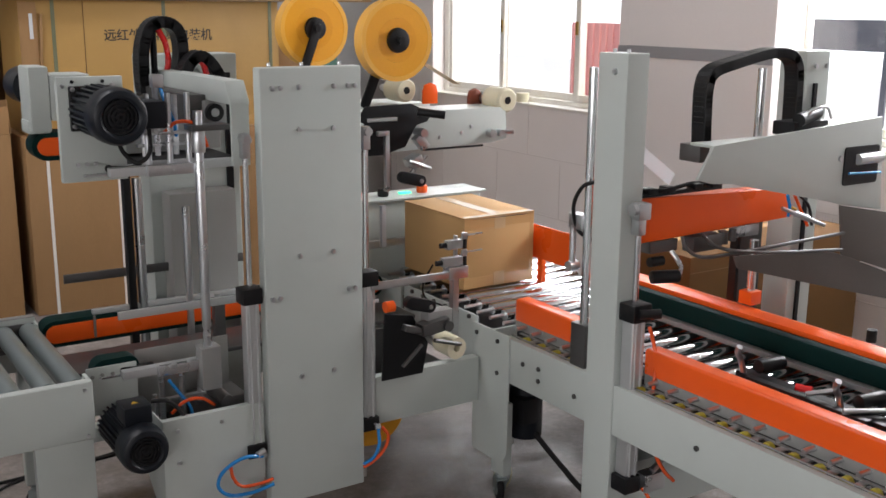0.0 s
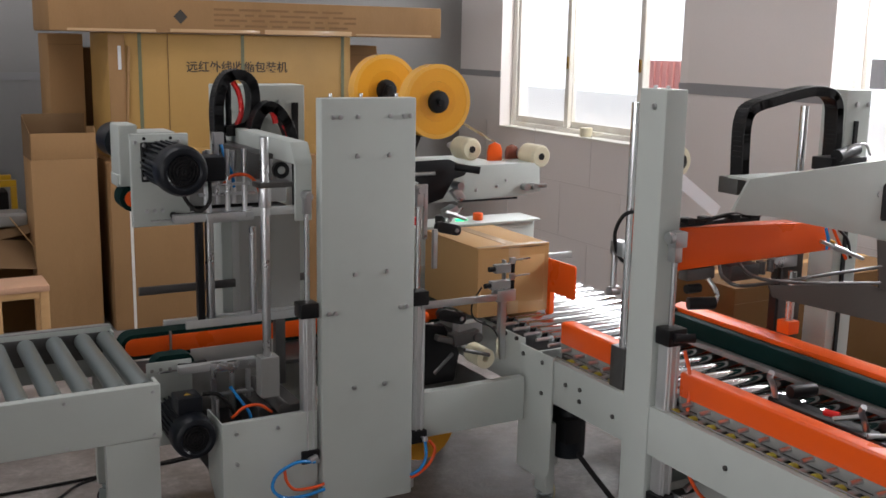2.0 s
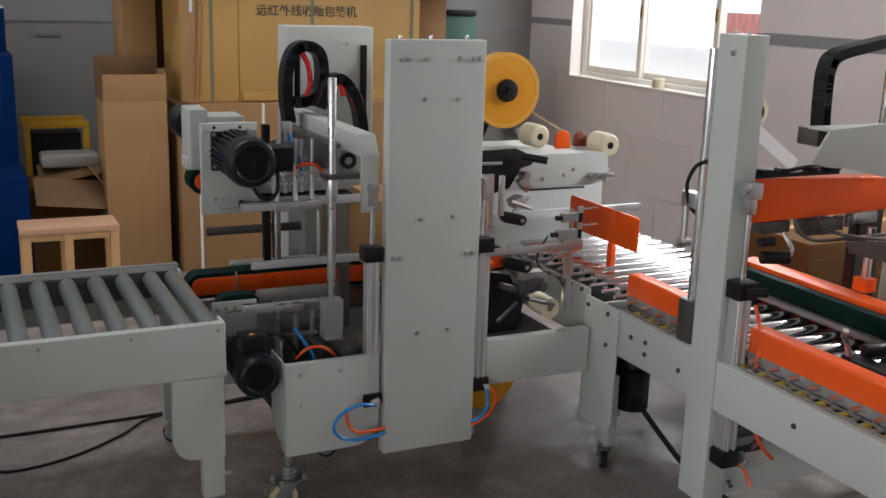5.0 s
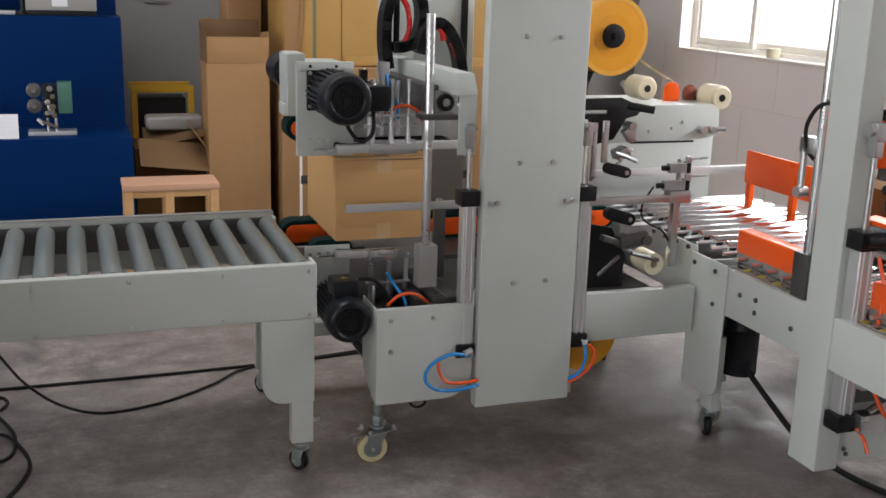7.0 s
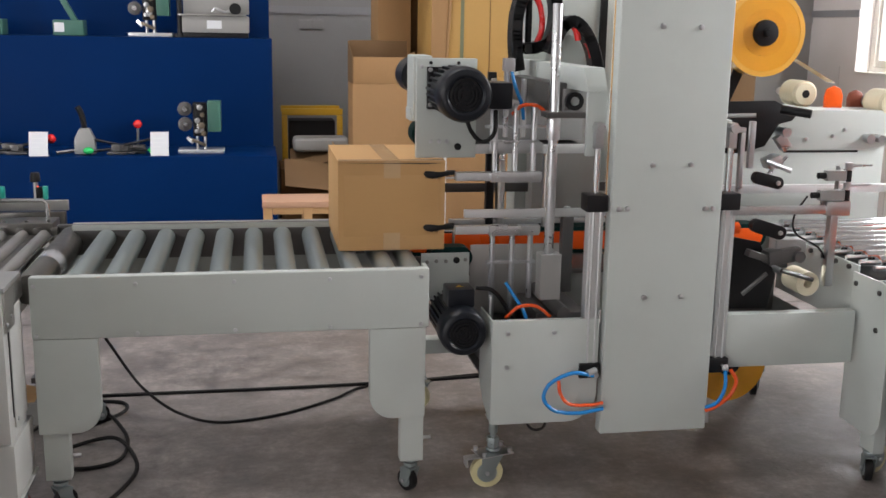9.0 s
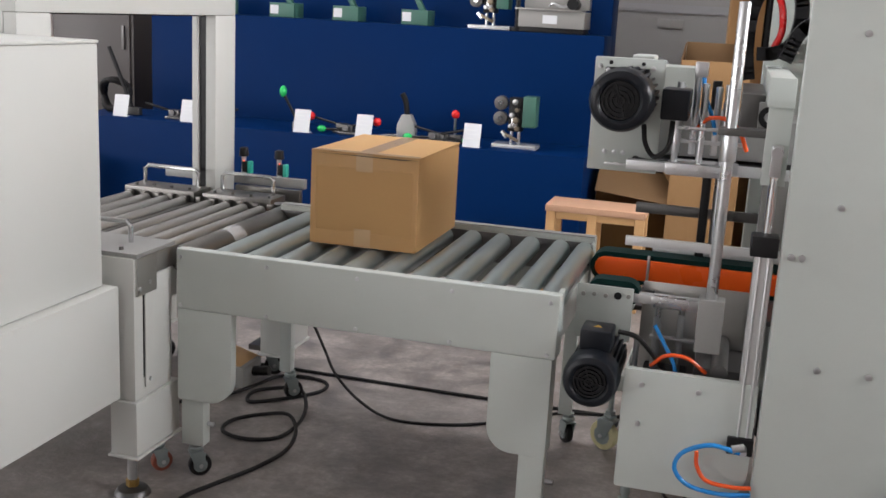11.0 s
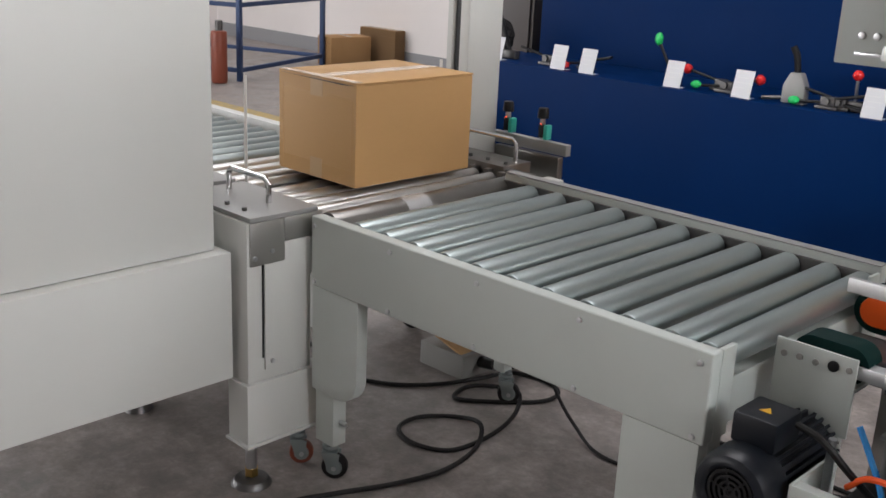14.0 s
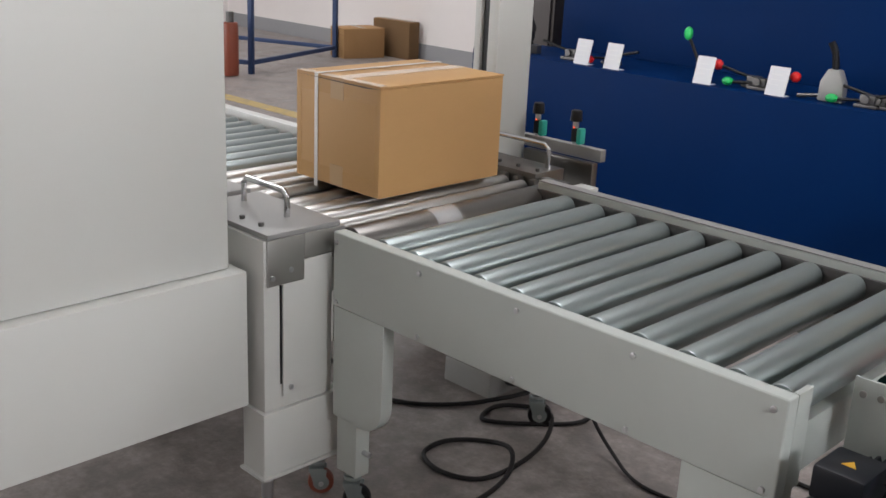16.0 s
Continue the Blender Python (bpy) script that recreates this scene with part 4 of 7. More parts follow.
part("motor_cover", box(0.632, 0.689, 2.92, 3.01, 1.040, 1.075, 0.003), "grey", rear_unit)
part("motor_cover", box(0.69, 0.80, 2.90, 3.02, 1.075, 1.20, 0.006), "grey", rear_unit)
m2 = part("rear_motor", lathe([(3.021, 0.052), (3.16, 0.052), (3.185, 0.046), (3.195, 0.028)], 0.672, 1.160), "motor", rear_unit, "dark motor behind the cover")
hb = belt_unit(rear_unit, 0.640, 0.80, 2.93, 3.02, 0.962, 1.040)
EYE_SCALE = 1.055
SHIFT = Vector((-0.014, 0.0, -0.006))
mu = motor(near_unit, 0.750, 2.613, 2.852, 1.138, 0.068)
part("terminal_box", box(0.832, 0.895, 2.715, 2.815, 1.095, 1.165, 0.006), "motor", mu)
part("motor_cable", tube([(0.86, 2.76, 1.09), (0.855, 2.75, 1.03), (0.825, 2.76, 1.005), (0.80, 2.79, 1.03), (0.79, 2.82, 1.07)], 0.006), "rubber", mu)
part("gear_flange", box(0.685, 0.790, 2.836, 2.851, 1.085, 1.200, 0.004), "black", mu)
bolts(mu, [(0.693, 2.836, 1.192), (0.693, 2.836, 1.093), (0.782, 2.836, 1.093)], "y", 0.006, 0.006)
bolts(near_unit, [(0.697, 2.852, 1.210), (0.778, 2.852, 1.210)], "y", 0.005, 0.002, "slot", "black")
bolts(near_unit, [(0.672, 2.852, 1.20), (0.805, 2.852, 1.20), (0.70, 2.852, 0.985), (0.725, 2.852, 0.985), (0.748, 2.852, 0.985)], "y", 0.006, 0.004)
bolts(near_unit, [(0.775, 2.852, 0.982)], "y", 0.010, 0.005, "knob", "black")
part("pressure_pad", box(0.80, 1.145, 2.90, 3.19, 0.966, 0.984, 0.001), "black", near_unit)
for x in (0.870, 0.905, 0.955):
    part("spring_rod", cyl((x, 2.835, 1.01), (x, 2.835, 1.17 if x != 0.905 else 1.22), 0.008, 12), "steel", near_unit)
part("tie_bar", box(0.85, 1.02, 2.825, 2.845, 1.035, 1.043, 0.001), "steel", near_unit)
part("rod_cap", box(0.895, 0.925, 2.82, 2.85, 1.19, 1.225, 0.003), "steel", near_unit)
part("air_hose", tube([(0.915, 2.83, 1.20), (0.925, 2.815, 1.15), (0.945, 2.815, 1.10), (0.955, 2.83, 1.06)], 0.005), "hose_b", near_unit, "blue air hose")
part("air_hose", tube([(0.915, 2.80, 1.075), (0.94, 2.79, 1.10), (0.98, 2.785, 1.10), (1.01, 2.79, 1.075), (1.03, 2.80, 1.03)], 0.005), "hose_o", near_unit, "orange air hose")
SHIFT = Vector((0.0, 0.0, 0.0))


def chain(parent, points, width, thick, axis, name="cable_chain", pitch=0.021):
    """A drag chain: many small links along a line, wide along the given axis."""
    path = smooth_path(points, 24)
    bm, left, last = bmesh.new(), 0.0, path[0]
    wide = Vector(axis)
    for p in path[1:]:
        left += (p - last).length
        if left >= pitch:
            d = (p - last).normalized()
            n2 = wide.cross(d).normalized()
            m = Matrix((d, wide, n2)).transposed().to_4x4()
            for sgn in (-1, 1):
                t = box(-pitch * 0.52, pitch * 0.52, sgn * width / 2 - 0.004, sgn * width / 2 + 0.004, -thick / 2, thick / 2, 0.0015, seg=1)
                bmesh.ops.transform(t, matrix=Matrix.Translation(p) @ m, verts=t.verts[:])
                join(bm, t)
            t = box(-pitch * 0.30, pitch * 0.30, -width / 2, width / 2, thick * 0.30, thick * 0.5, 0.001, seg=1)
            box(-pitch * 0.30, pitch * 0.30, -width / 2, width / 2, -thick * 0.5, -thick * 0.30, 0.001, t, seg=1)
            bmesh.ops.transform(t, matrix=Matrix.Translation(p) @ m, verts=t.verts[:])
            join(bm, t)
            left, last = 0.0, p
        elif left > 0 and (p - last).length > pitch:
            last = p
    return part(name, bm, "black", parent, "black plastic cable drag chain")


LOOP = [(0.965, 3.16, 1.16), (0.952, 3.16, 1.25), (0.955, 3.16, 1.36), (0.985, 3.16, 1.435), (1.04, 3.16, 1.452), (1.085, 3.16, 1.42), (1.095, 3.16, 1.34), (1.075, 3.16, 1.27), (1.03, 3.16, 1.245), (0.99, 3.16, 1.24)]
loop_a = chain(cs, [(1.117 + 0.86 * (x - 1.097), y, 1.24 + 0.86 * (z - 1.24)) for x, y, z in LOOP], 0.050, 0.034, (0, 1, 0))
part("cable", tube([(1.055, 3.15, 1.25), (1.072, 3.15, 1.30), (1.066, 3.15, 1.36), (1.045, 3.15, 1.40)], 0.009), "red", loop_a, "red cable in the drag chain")
part("cable", tube([(1.035, 3.17, 1.25), (1.035, 3.17, 1.31), (1.035, 3.17, 1.39)], 0.010), "black", loop_a)
loop_b = chain(cs, [(1.085, 3.10, 1.225), (1.112, 3.10, 1.295), (1.150, 3.10, 1.322), (1.190, 3.10, 1.292), (1.222, 3.10, 1.225), (1.240, 3.10, 1.12)], 0.050, 0.034, (0, 1, 0))
for x, y, z in ((1.150, 3.085, 1.312), (1.196, 3.085, 1.262), (1.222, 3.085, 1.19)):
    part("cable", tube([(x, y, z), (x + 0.012, y, z - 0.02), (x + 0.018, y, z - 0.045)], 0.010), "red", loop_b, "red cable in the drag chain")
part("chain_plate", prism([(1.08, 1.19), (1.20, 1.19), (1.20, 1.235), (1.155, 1.285), (1.09, 1.25)], "y", 3.13, 3.135), "grey", loop_b)

# infeed side of the head: reels, rollers, side plate
bm = prism([(1.56, 1.075), (2.092, 1.076), (2.098, 0.972), (2.03, 0.960), (1.56, 0.952)], "y", 2.896, 2.902, 0.001)
box(1.56, 2.085, 2.9025, 3.04, 1.070, 1.076, 0.001, bm)
part("side_plate", bm, "grey", near_unit)
part("plate_edge", box(1.76, 2.00, 2.893, 2.8955, 0.950, 0.957, 0), "black", near_unit)
bolts(near_unit, [(1.83, 2.896, 0.99), (1.92, 2.896, 1.0), (1.96, 2.896, 1.02)], "y", 0.006, 0.004)
SHIFT = Vector((0.028, 0.0, 0.008))
bm = cyl((1.98, 2.91, 0.985), (2.09, 2.885, 0.985), 0.008, 10)
cyl((2.0, 2.87, 0.985), (2.0, 2.90, 0.985), 0.014, 12, bm)
cyl((2.035, 2.87, 0.985), (2.035, 2.90, 0.985), 0.012, 12, bm)
part("adjuster", bm, "steel", near_unit)
SHIFT = Vector((-0.026, 0.0, -0.012))
bp = part("bracket_plate", prism([(1.53, 1.075), (1.56, 1.115), (1.72, 1.118), (1.80, 1.085), (1.78, 1.06), (1.74, 1.05), (1.70, 0.985), (1.62, 0.965), (1.55, 0.965), (1.55, 1.0)], "y", 2.852, 2.858, 0.001), "black", near_unit)
part("handle", cyl((1.73, 2.83, 1.095), (1.80, 2.78, 1.085), 0.013, 14, bevel=0.003), "black", bp)
bm = box(1.72, 1.77, 2.82, 2.85, 0.985, 1.015, 0.003, turn=Matrix.Rotation(radians(50), 4, "Y"))
box(1.69, 1.735, 2.80, 2.85, 0.93, 0.96, 0.004, bm, turn=Matrix.Rotation(radians(-25), 4, "Y"))
cyl((1.745, 2.81, 1.03), (1.745, 2.86, 1.03), 0.014, 12, bm)
cyl((1.68, 2.80, 0.95), (1.76, 2.80, 0.92), 0.007, 8, bm)
cyl((1.69, 2.81, 0.905), (1.75, 2.81, 0.96), 0.006, 8, bm)
part("tension_arm", bm, "steel", bp)
br = part("brush_arm", pill((1.655, 0.902), (1.712, 0.888), 0.018, 2.775, 2.80), "black", bp)
bolts(br, [(1.712, 2.775, 0.888)], "y", 0.007, 0.004)
bm = box(1.60, 1.614, 2.80, 2.815, 0.86, 1.03, 0.002)
box(1.575, 1.614, 2.80, 2.815, 1.03, 1.045, 0.002, bm)
part("hook", bm, "steel", bp)
part("lever", cyl((1.56, 2.84, 1.075), (1.64, 2.80, 1.08), 0.006, 10), "steel", bp)
for unit, x, y, dx, dz in ((near_unit, 2.115, 2.945, -0.017, -0.027), (rear_unit, 1.905, 3.09, -0.010, -0.008)):
    SHIFT = Vector((dx, 0.0, dz))
    bm = lathe([(y - 0.05, 0.013), (y - 0.05, 0.034), (y - 0.042, 0.041), (y + 0.042, 0.041), (y + 0.05, 0.034), (y + 0.05, 0.013)], x, 1.122, 28)
    nr = part("nylon_roller", bm, "nylon", unit, "cream nylon tape roller")
    part("roller_bore", cyl((x, y - 0.0512, 1.122), (x, y - 0.0505, 1.122), 0.0125, 16), "black", unit)
    part("roller_shaft", cyl((x, y + 0.05, 1.122), (x, y + 0.12, 1.122), 0.012, 12), "steel", unit)
    part("roller_collar", cyl((x, y + 0.055, 1.122), (x, y + 0.085, 1.122), 0.022, 16, bevel=0.003), "steel", unit)
SHIFT = Vector((-0.017, 0.0, -0.010))
part("guard", prism([(1.955, 1.078), (2.015, 1.078), (2.015, 1.12), (2.008, 1.143), (1.985, 1.152), (1.962, 1.143), (1.955, 1.12)], "y", 3.0, 3.012, 0.004), "orange", rear_unit, "orange rounded guard")
part("collar", prism([(2.055, 1.078), (2.105, 1.078), (2.105, 1.112), (2.098, 1.130), (2.080, 1.138), (2.062, 1.130), (2.055, 1.112)], "y", 3.03, 3.05, 0.004), "bottle", near_unit, "dark red rounded guard")
part("rear_plate", box(1.56, 2.02, 3.06, 3.066, 0.985, 1.076, 0.001), "grey", rear_unit)
part("rear_deck", box(1.56, 2.02, 3.0665, 3.30, 1.068, 1.074, 0.001), "grey", rear_unit)
SHIFT = Vector((0.0, 0.0, 0.0))
EYE_SCALE = 1.0
for unit, x, y, z in ((near_unit, 1.742, 3.052, 1.298), (rear_unit, 1.674, 3.330, 1.325)):
    # three rings put the light passing through the roll into colour
    rl = part("tape_reel", ring((x, y - 0.0242, z), (x, y + 0.0242, z), 0.1155, 0.0705, 48), "reel", unit, "yellow roll of packing tape")
    part("outer_winding", ring((x, y - 0.025, z), (x, y + 0.025, z), 0.131, 0.1157, 56), "reel_pale", rl, "outer ring, paler for light through the translucent tape")
    part("inner_winding", ring((x, y - 0.0246, z), (x, y + 0.0246, z), 0.0703, 0.040, 48), "reel_core", rl, "inner ring, deeper amber for less light through the tape")
    bm = cyl((x, y - 0.038, z), (x, y + 0.03, z), 0.039, 24, bevel=0.004)
    cyl((x, y - 0.055, z), (x, y - 0.03, z), 0.012, 12, bm)
    part("hub", bm, "black", rl)
    ln = Vector((x - 0.085, y + 0.032, 1.10)) - Vector((x, y + 0.032, z))
    t = box(-0.017, 0.017, -0.004, 0.004, -ln.length / 2 - 0.02, ln.length / 2 + 0.02, 0.002)
    bmesh.ops.transform(t, matrix=Matrix.Translation((x - 0.042, y + 0.034, (z + 1.10) / 2)) @ Matrix.Rotation(math.atan2(-ln.x, -ln.z), 4, "Y"), verts=t.verts[:])
    if unit is rear_unit:
        bmesh.ops.translate(t, verts=t.verts[:], vec=(0, -0.076, 0))
    part("reel_arm", t, "black", rl)
t = box(-0.0007, 0.0007, -0.022, 0.022, -0.17, 0.17, 0)
bmesh.ops.transform(t, matrix=Matrix.Translation((1.875, 3.05, 1.21)) @ Matrix.Rotation(radians(-62), 4, "Y") @ Matrix.Diagonal((1, 1, 0.75, 1)), verts=t.verts[:])
part("tape_web", t, "clear_tape", near_unit, "loose end of clear tape")

EYE_SCALE = 1.0
for x in (1.128, 1.512):
    part("piston_rod", cyl((x, 2.72, 0.58), (x, 2.72, 1.03), 0.0085, 12), "chrome", head)
    bm = box(x - 0.012, x + 0.012, 2.708, 2.732, 0.985, 1.055, 0.003)
    cyl((x, 2.695, 1.04), (x, 2.745, 1.04), 0.013, 14, bm)
    part("clevis", bm, "steel", head)
part("clevis_arm", box(1.492, 1.524, 2.746, 2.99, 1.02, 1.06, 0.003), "grey", head)
# two small tape applicators that close on the carton
def applicator(name, z, up):
    s = 1 if up else -1
    a = part(name, box(0.781, 1.035, 2.935, 2.965, z - 0.012, z + 0.012, 0.002), "alu", cs, "anodised tape applicator bar")
    part("front_block", box(0.878, 1.028, 2.915, 2.9345, z - 0.014, z + 0.016, 0.003), "steel", a)
    bolts(a, [(0.90, 2.915, z), (0.955, 2.915, z), (1.005, 2.915, z)], "y", 0.004, 0.003)
    for x in (0.895, 0.955, 1.01):
        part("rod", cyl((x, 2.952, z + s * 0.010), (x, 2.952, z + s * 0.21), 0.0085, 12), "steel", a)
    part("tie_bar", box(0.880, 1.026, 2.943, 2.961, z + s * 0.10 - 0.004, z + s * 0.10 + 0.004, 0.001), "steel", a)
    t = prism([(0.690, z + 0.004), (0.700, z - 0.006), (0.716, z - 0.009), (0.785, z + 0.003), (0.785, z + 0.014), (0.735, z + 0.010), (0.712, z + 0.013), (0.697, z + 0.013)], "y", 2.968, 2.988, 0.002)
    tip = part("brush_tip", t, "black", a)
    part("tip_bar", box(0.722, 0.790, 2.972, 2.984, z - 0.011, z - 0.005, 0.001), "steel", tip)
    return a, tip


app_up, tip_up = applicator("upper_applicator", 0.955, True)
app_lo, tip_lo = applicator("lower_applicator", 0.622, False)

# ---- carton sealing machine ----
ks = thing("carton_sealing_machine", (2.3, 2.0, 0), "grey carton sealing machine with orange guides and chrome rollers", "sealing machine")
bm = prism([(0.85, 0.45), (2.60, 0.45), (2.60, 0.602), (0.85, 0.602)], "x", 1.962, 1.968, 0.0015)
box(1.9685, 1.986, 0.85, 2.60, 0.596, 0.602, 0.001, bm)
part("side_beam", bm, "grey", ks)
part("end_leg", prism(rounded(2.570, 2.772, 0.155, 0.612, (0.06, 0.004, 0, 0)), "x", 1.955, 1.9615, 0.0015), "grey", ks)
part("end_leg", prism(rounded(3.26, 3.43, 0.165, 0.62, (0.004, 0.06, 0, 0)), "x", 1.958, 1.968, 0.0015), "grey", ks)
part("end_leg", prism(rounded(0.85, 1.02, 0.165, 0.449, (0.004, 0.06, 0, 0)), "x", 1.962, 1.968, 0.0015), "grey", ks)
part("bed_plate", box(1.972, 1.978, 2.773, 3.26, 0.44, 0.628, 0.0015), "grey", ks)
bolts(ks, [(1.955, y, z) for y, z in ((2.75, 0.58), (2.75, 0.49), (2.63, 0.58), (2.63, 0.47))] + [(1.962, y, z) for y, z in ((2.50, 0.538), (2.42, 0.545), (2.42, 0.505), (2.245, 0.512), (1.30, 0.525), (1.75, 0.53))], "x", 0.008, 0.005, "bolt", "dull")
bolts(ks, [(1.972, 2.82 + 0.075 * k, 0.615) for k in range(6)], "x", 0.008, 0.008, "stud", "dull")
for y in (2.64, 3.38, 0.93):
    part("leg", box(1.970, 2.005, y - 0.035, y + 0.035, 0.10, 0.36, 0.003), "grey", ks)
    caster(ks, 1.985, y, 0.036, 0.022, 0.11, "rubber", 1.2)
caster(ks, 2.03, 2.70, 0.046, 0.026, 0.17, "wheel_y", 0.4)
part("leg_plate", box(1.985, 2.08, 2.69, 2.70, 0.165, 0.60, 0.002), "grey", ks)
part("far_beam", box(2.640, 2.648, 0.85, 3.45, 0.45, 0.61, 0.002), "grey", ks)
part("far_leg", box(2.60, 2.64, 2.60, 2.77, 0.10, 0.45, 0.003), "grey", ks)
part("far_leg", box(2.60, 2.64, 0.9, 1.05, 0.10, 0.45, 0.003), "grey", ks)
# black sheet below the rollers, its colour standing for shade in the gaps
part("bed_pan", box(1.99, 2.635, 0.86, 3.44, 0.520, 0.526, 0.001), "black", ks)
part("post_crossbar", box(2.037, 2.744, 2.090, 2.160, 0.150, 0.330, 0.004), "grey", ks)
bolts(ks, [(2.052, 2.075, 0.20), (2.075, 2.09, 0.175)], "y", 0.007, 0.005, "bolt", "dull")
# rollers across the bed
r0 = part("roller", cyl((2.055, 0.92, 0.628), (2.625, 0.92, 0.628), 0.021, 20, bevel=0.003), "chrome", ks)
part("spindle", cyl((1.995, 0.92, 0.628), (2.638, 0.92, 0.628), 0.007, 8), "steel", r0)
for k in range(1, 34):
    y = 0.92 + 0.0755 * k
    if y < 3.44:
        again(r0, 0, y - 0.92)
# chain strip with yellow caps outside the near guide
part("chain_strip", box(1.987, 1.9935, 0.90, 2.60, 0.6025, 0.6065, 0.001), "strip", ks)
part("chain_strip", box(2.0200, 2.0310, 0.90, 2.60, 0.6025, 0.6065, 0.001), "strip", ks)
# black sheet that paints the chain slots as dark recesses
part("chain_pan", box(1.9945, 2.0195, 0.90, 2.60, 0.560, 0.566, 0), "black", ks)
sp = part("chain_link", box(1.9945, 2.0195, 0.905, 0.927, 0.6025, 0.6065, 0.0015), "steel", ks)
part("sprocket", cyl((1.997, 0.955, 0.5935), (2.016, 0.955, 0.5935), 0.0155, 10, bevel=0.002), "chain_y", sp, "greasy yellow chain sprocket")
for k in range(1, 22):
    again(sp, 0, 0.0755 * k)
for a, b in ((2.255, 2.640), (0.86, 2.030)):
    bm = prism([(2.034, 0.638), (2.085, 0.638), (2.085, 0.712), (2.040, 0.712), (2.034, 0.706)], "y", a, b, 0.002)
    part("near_guide", bm, "orange", ks, "orange painted guide rail")
    part("guide_base", box(2.036, 2.080, a, b, 0.6065, 0.6375, 0.001), "strip", ks)
bm = prism([(2.455, 0.640), (2.53, 0.640), (2.53, 0.748), (2.500, 0.756), (2.455, 0.748)], "y", 0.86, 2.56, 0.003)
part("far_guide", bm, "orange", ks, "orange painted guide rail")
part("side_belt", prism([(2.412, 0.672), (2.4545, 0.672), (2.4545, 0.736), (2.412, 0.736)], "y", 0.86, 2.54, 0.012), "belt", ks, "dark green side drive belt")
part("belt_rail", box(2.395, 2.450, 0.86, 2.54, 0.655, 0.671, 0.002), "strip", ks)
part("belt_roller", cyl((2.43, 2.545, 0.645), (2.43, 2.545, 0.745), 0.030, 20), "black", ks)
part("roller_block", box(2.508, 2.556, 2.065, 2.115, 0.757, 0.80, 0.003), "orange", ks)
part("roller_pin", cyl((2.533, 2.09, 0.80), (2.533, 2.09, 0.96), 0.014, 14), "chrome", ks)
# near post, lifting cylinder and rods
part("near_post", box(1.957, 2.036, 2.075, 2.192, 0.14, 1.537, 0.004, seg=3), "grey", ks)
bolts(ks, [(1.957, 2.123, 1.488)], "x", 0.009, 0.006)
bolts(ks, [(1.99, 2.11, 1.537), (1.99, 2.165, 1.537)], "+z", 0.006, 0.010)
bm = box(1.972, 2.020, 2.020, 2.066, 0.335, 0.80, 0.006, seg=3)
for k in (-0.011, 0.011):
    cyl((1.996 + k, 2.0185, 0.335), (1.996 + k, 2.0185, 0.80), 0.004, 8, bm)
lc = part("air_cylinder", bm, "alu", ks, "anodised aluminium pneumatic cylinder")
bm = box(1.962, 2.030, 2.008, 2.070, 0.80, 0.852, 0.005)
cyl((1.975, 2.0, 0.83), (2.03, 1.975, 0.83), 0.014, 12, bm)
part("end_cap", bm, "black", lc)
part("end_cap", box(1.962, 2.030, 2.008, 2.070, 0.285, 0.335, 0.005), "black", lc)
part("piston_rod", cyl((1.996, 2.043, 0.85), (1.996, 2.043, 1.12), 0.009, 12), "chrome", lc)
bm = box(1.982, 2.010, 2.028, 2.060, 1.045, 1.10, 0.004)
box(1.978, 2.024, 2.024, 2.062, 1.088, 1.136, 0.006, bm)
cyl((1.965, 2.043, 1.118), (1.99, 2.043, 1.118), 0.017, 14, bm)
part("clevis", bm, "steel", lc)
part("guide_rod", cyl((1.992, 2.25, 0.61), (1.992, 2.25, 1.492), 0.013, 18), "chrome", ks)
part("rod_clamp", box(1.976, 2.010, 2.225, 2.29, 0.585, 0.735, 0.003), "dull", ks)
bm = box(1.972, 2.012, 2.255, 2.315, 1.02, 1.065, 0.003)
cyl((1.98, 2.30, 0.90), (1.98, 2.30, 1.03), 0.010, 12, bm)
cyl((1.965, 2.30, 0.905), (2.00, 2.30, 0.905), 0.016, 12, bm)
part("rod_bracket", bm, "steel", ks)
part("cable", tube([(1.985, 2.215, 1.17), (1.97, 2.255, 1.15), (1.965, 2.285, 1.09), (1.98, 2.28, 1.02), (2.0, 2.24, 0.99)], 0.006), "rubber", ks)
part("air_hose", tube([(2.035, 2.02, 0.78), (2.045, 2.0, 0.70), (2.03, 1.985, 0.62), (2.02, 1.98, 0.5), (2.03, 1.965, 0.42), (2.06, 1.955, 0.36), (2.10, 1.955, 0.32)], 0.0055), "hose_o", ks, "orange air hose")
part("air_hose", tube([(2.02, 2.0, 0.30), (2.035, 1.985, 0.27), (2.04, 1.97, 0.235)], 0.0055), "hose_o", ks, "orange air hose")
bm = box(2.02, 2.10, 1.985, 2.03, 0.285, 0.34, 0.005)
cyl((2.03, 1.975, 0.36), (2.08, 1.975, 0.385), 0.010, 10, bm)
part("valve", bm, "steel", ks)
part("hose_joint", cyl((2.018, 1.985, 0.575), (2.018, 1.985, 0.60), 0.011, 10), "black", ks)
# far post and rod
part("far_post", box(2.745, 2.86, 2.12, 2.22, 0.14, 1.530, 0.004, seg=3), "grey", ks)
part("slot", box(2.785, 2.80, 2.112, 2.1195, 0.60, 1.43, 0), "black", ks)
bolts(ks, [(2.792, 2.12, 1.483), (2.845, 2.12, 1.483)], "y", 0.008, 0.006)
part("guide_rod", cyl((2.700, 2.25, 0.60), (2.700, 2.25, 1.472), 0.014, 18), "chrome", ks)
part("inner_post", box(2.60, 2.70, 2.20, 2.24, 0.62, 0.99, 0.004), "dull", ks)
part("slot", box(2.585, 2.598, 2.20, 2.23, 0.62, 0.98, 0), "black", ks)
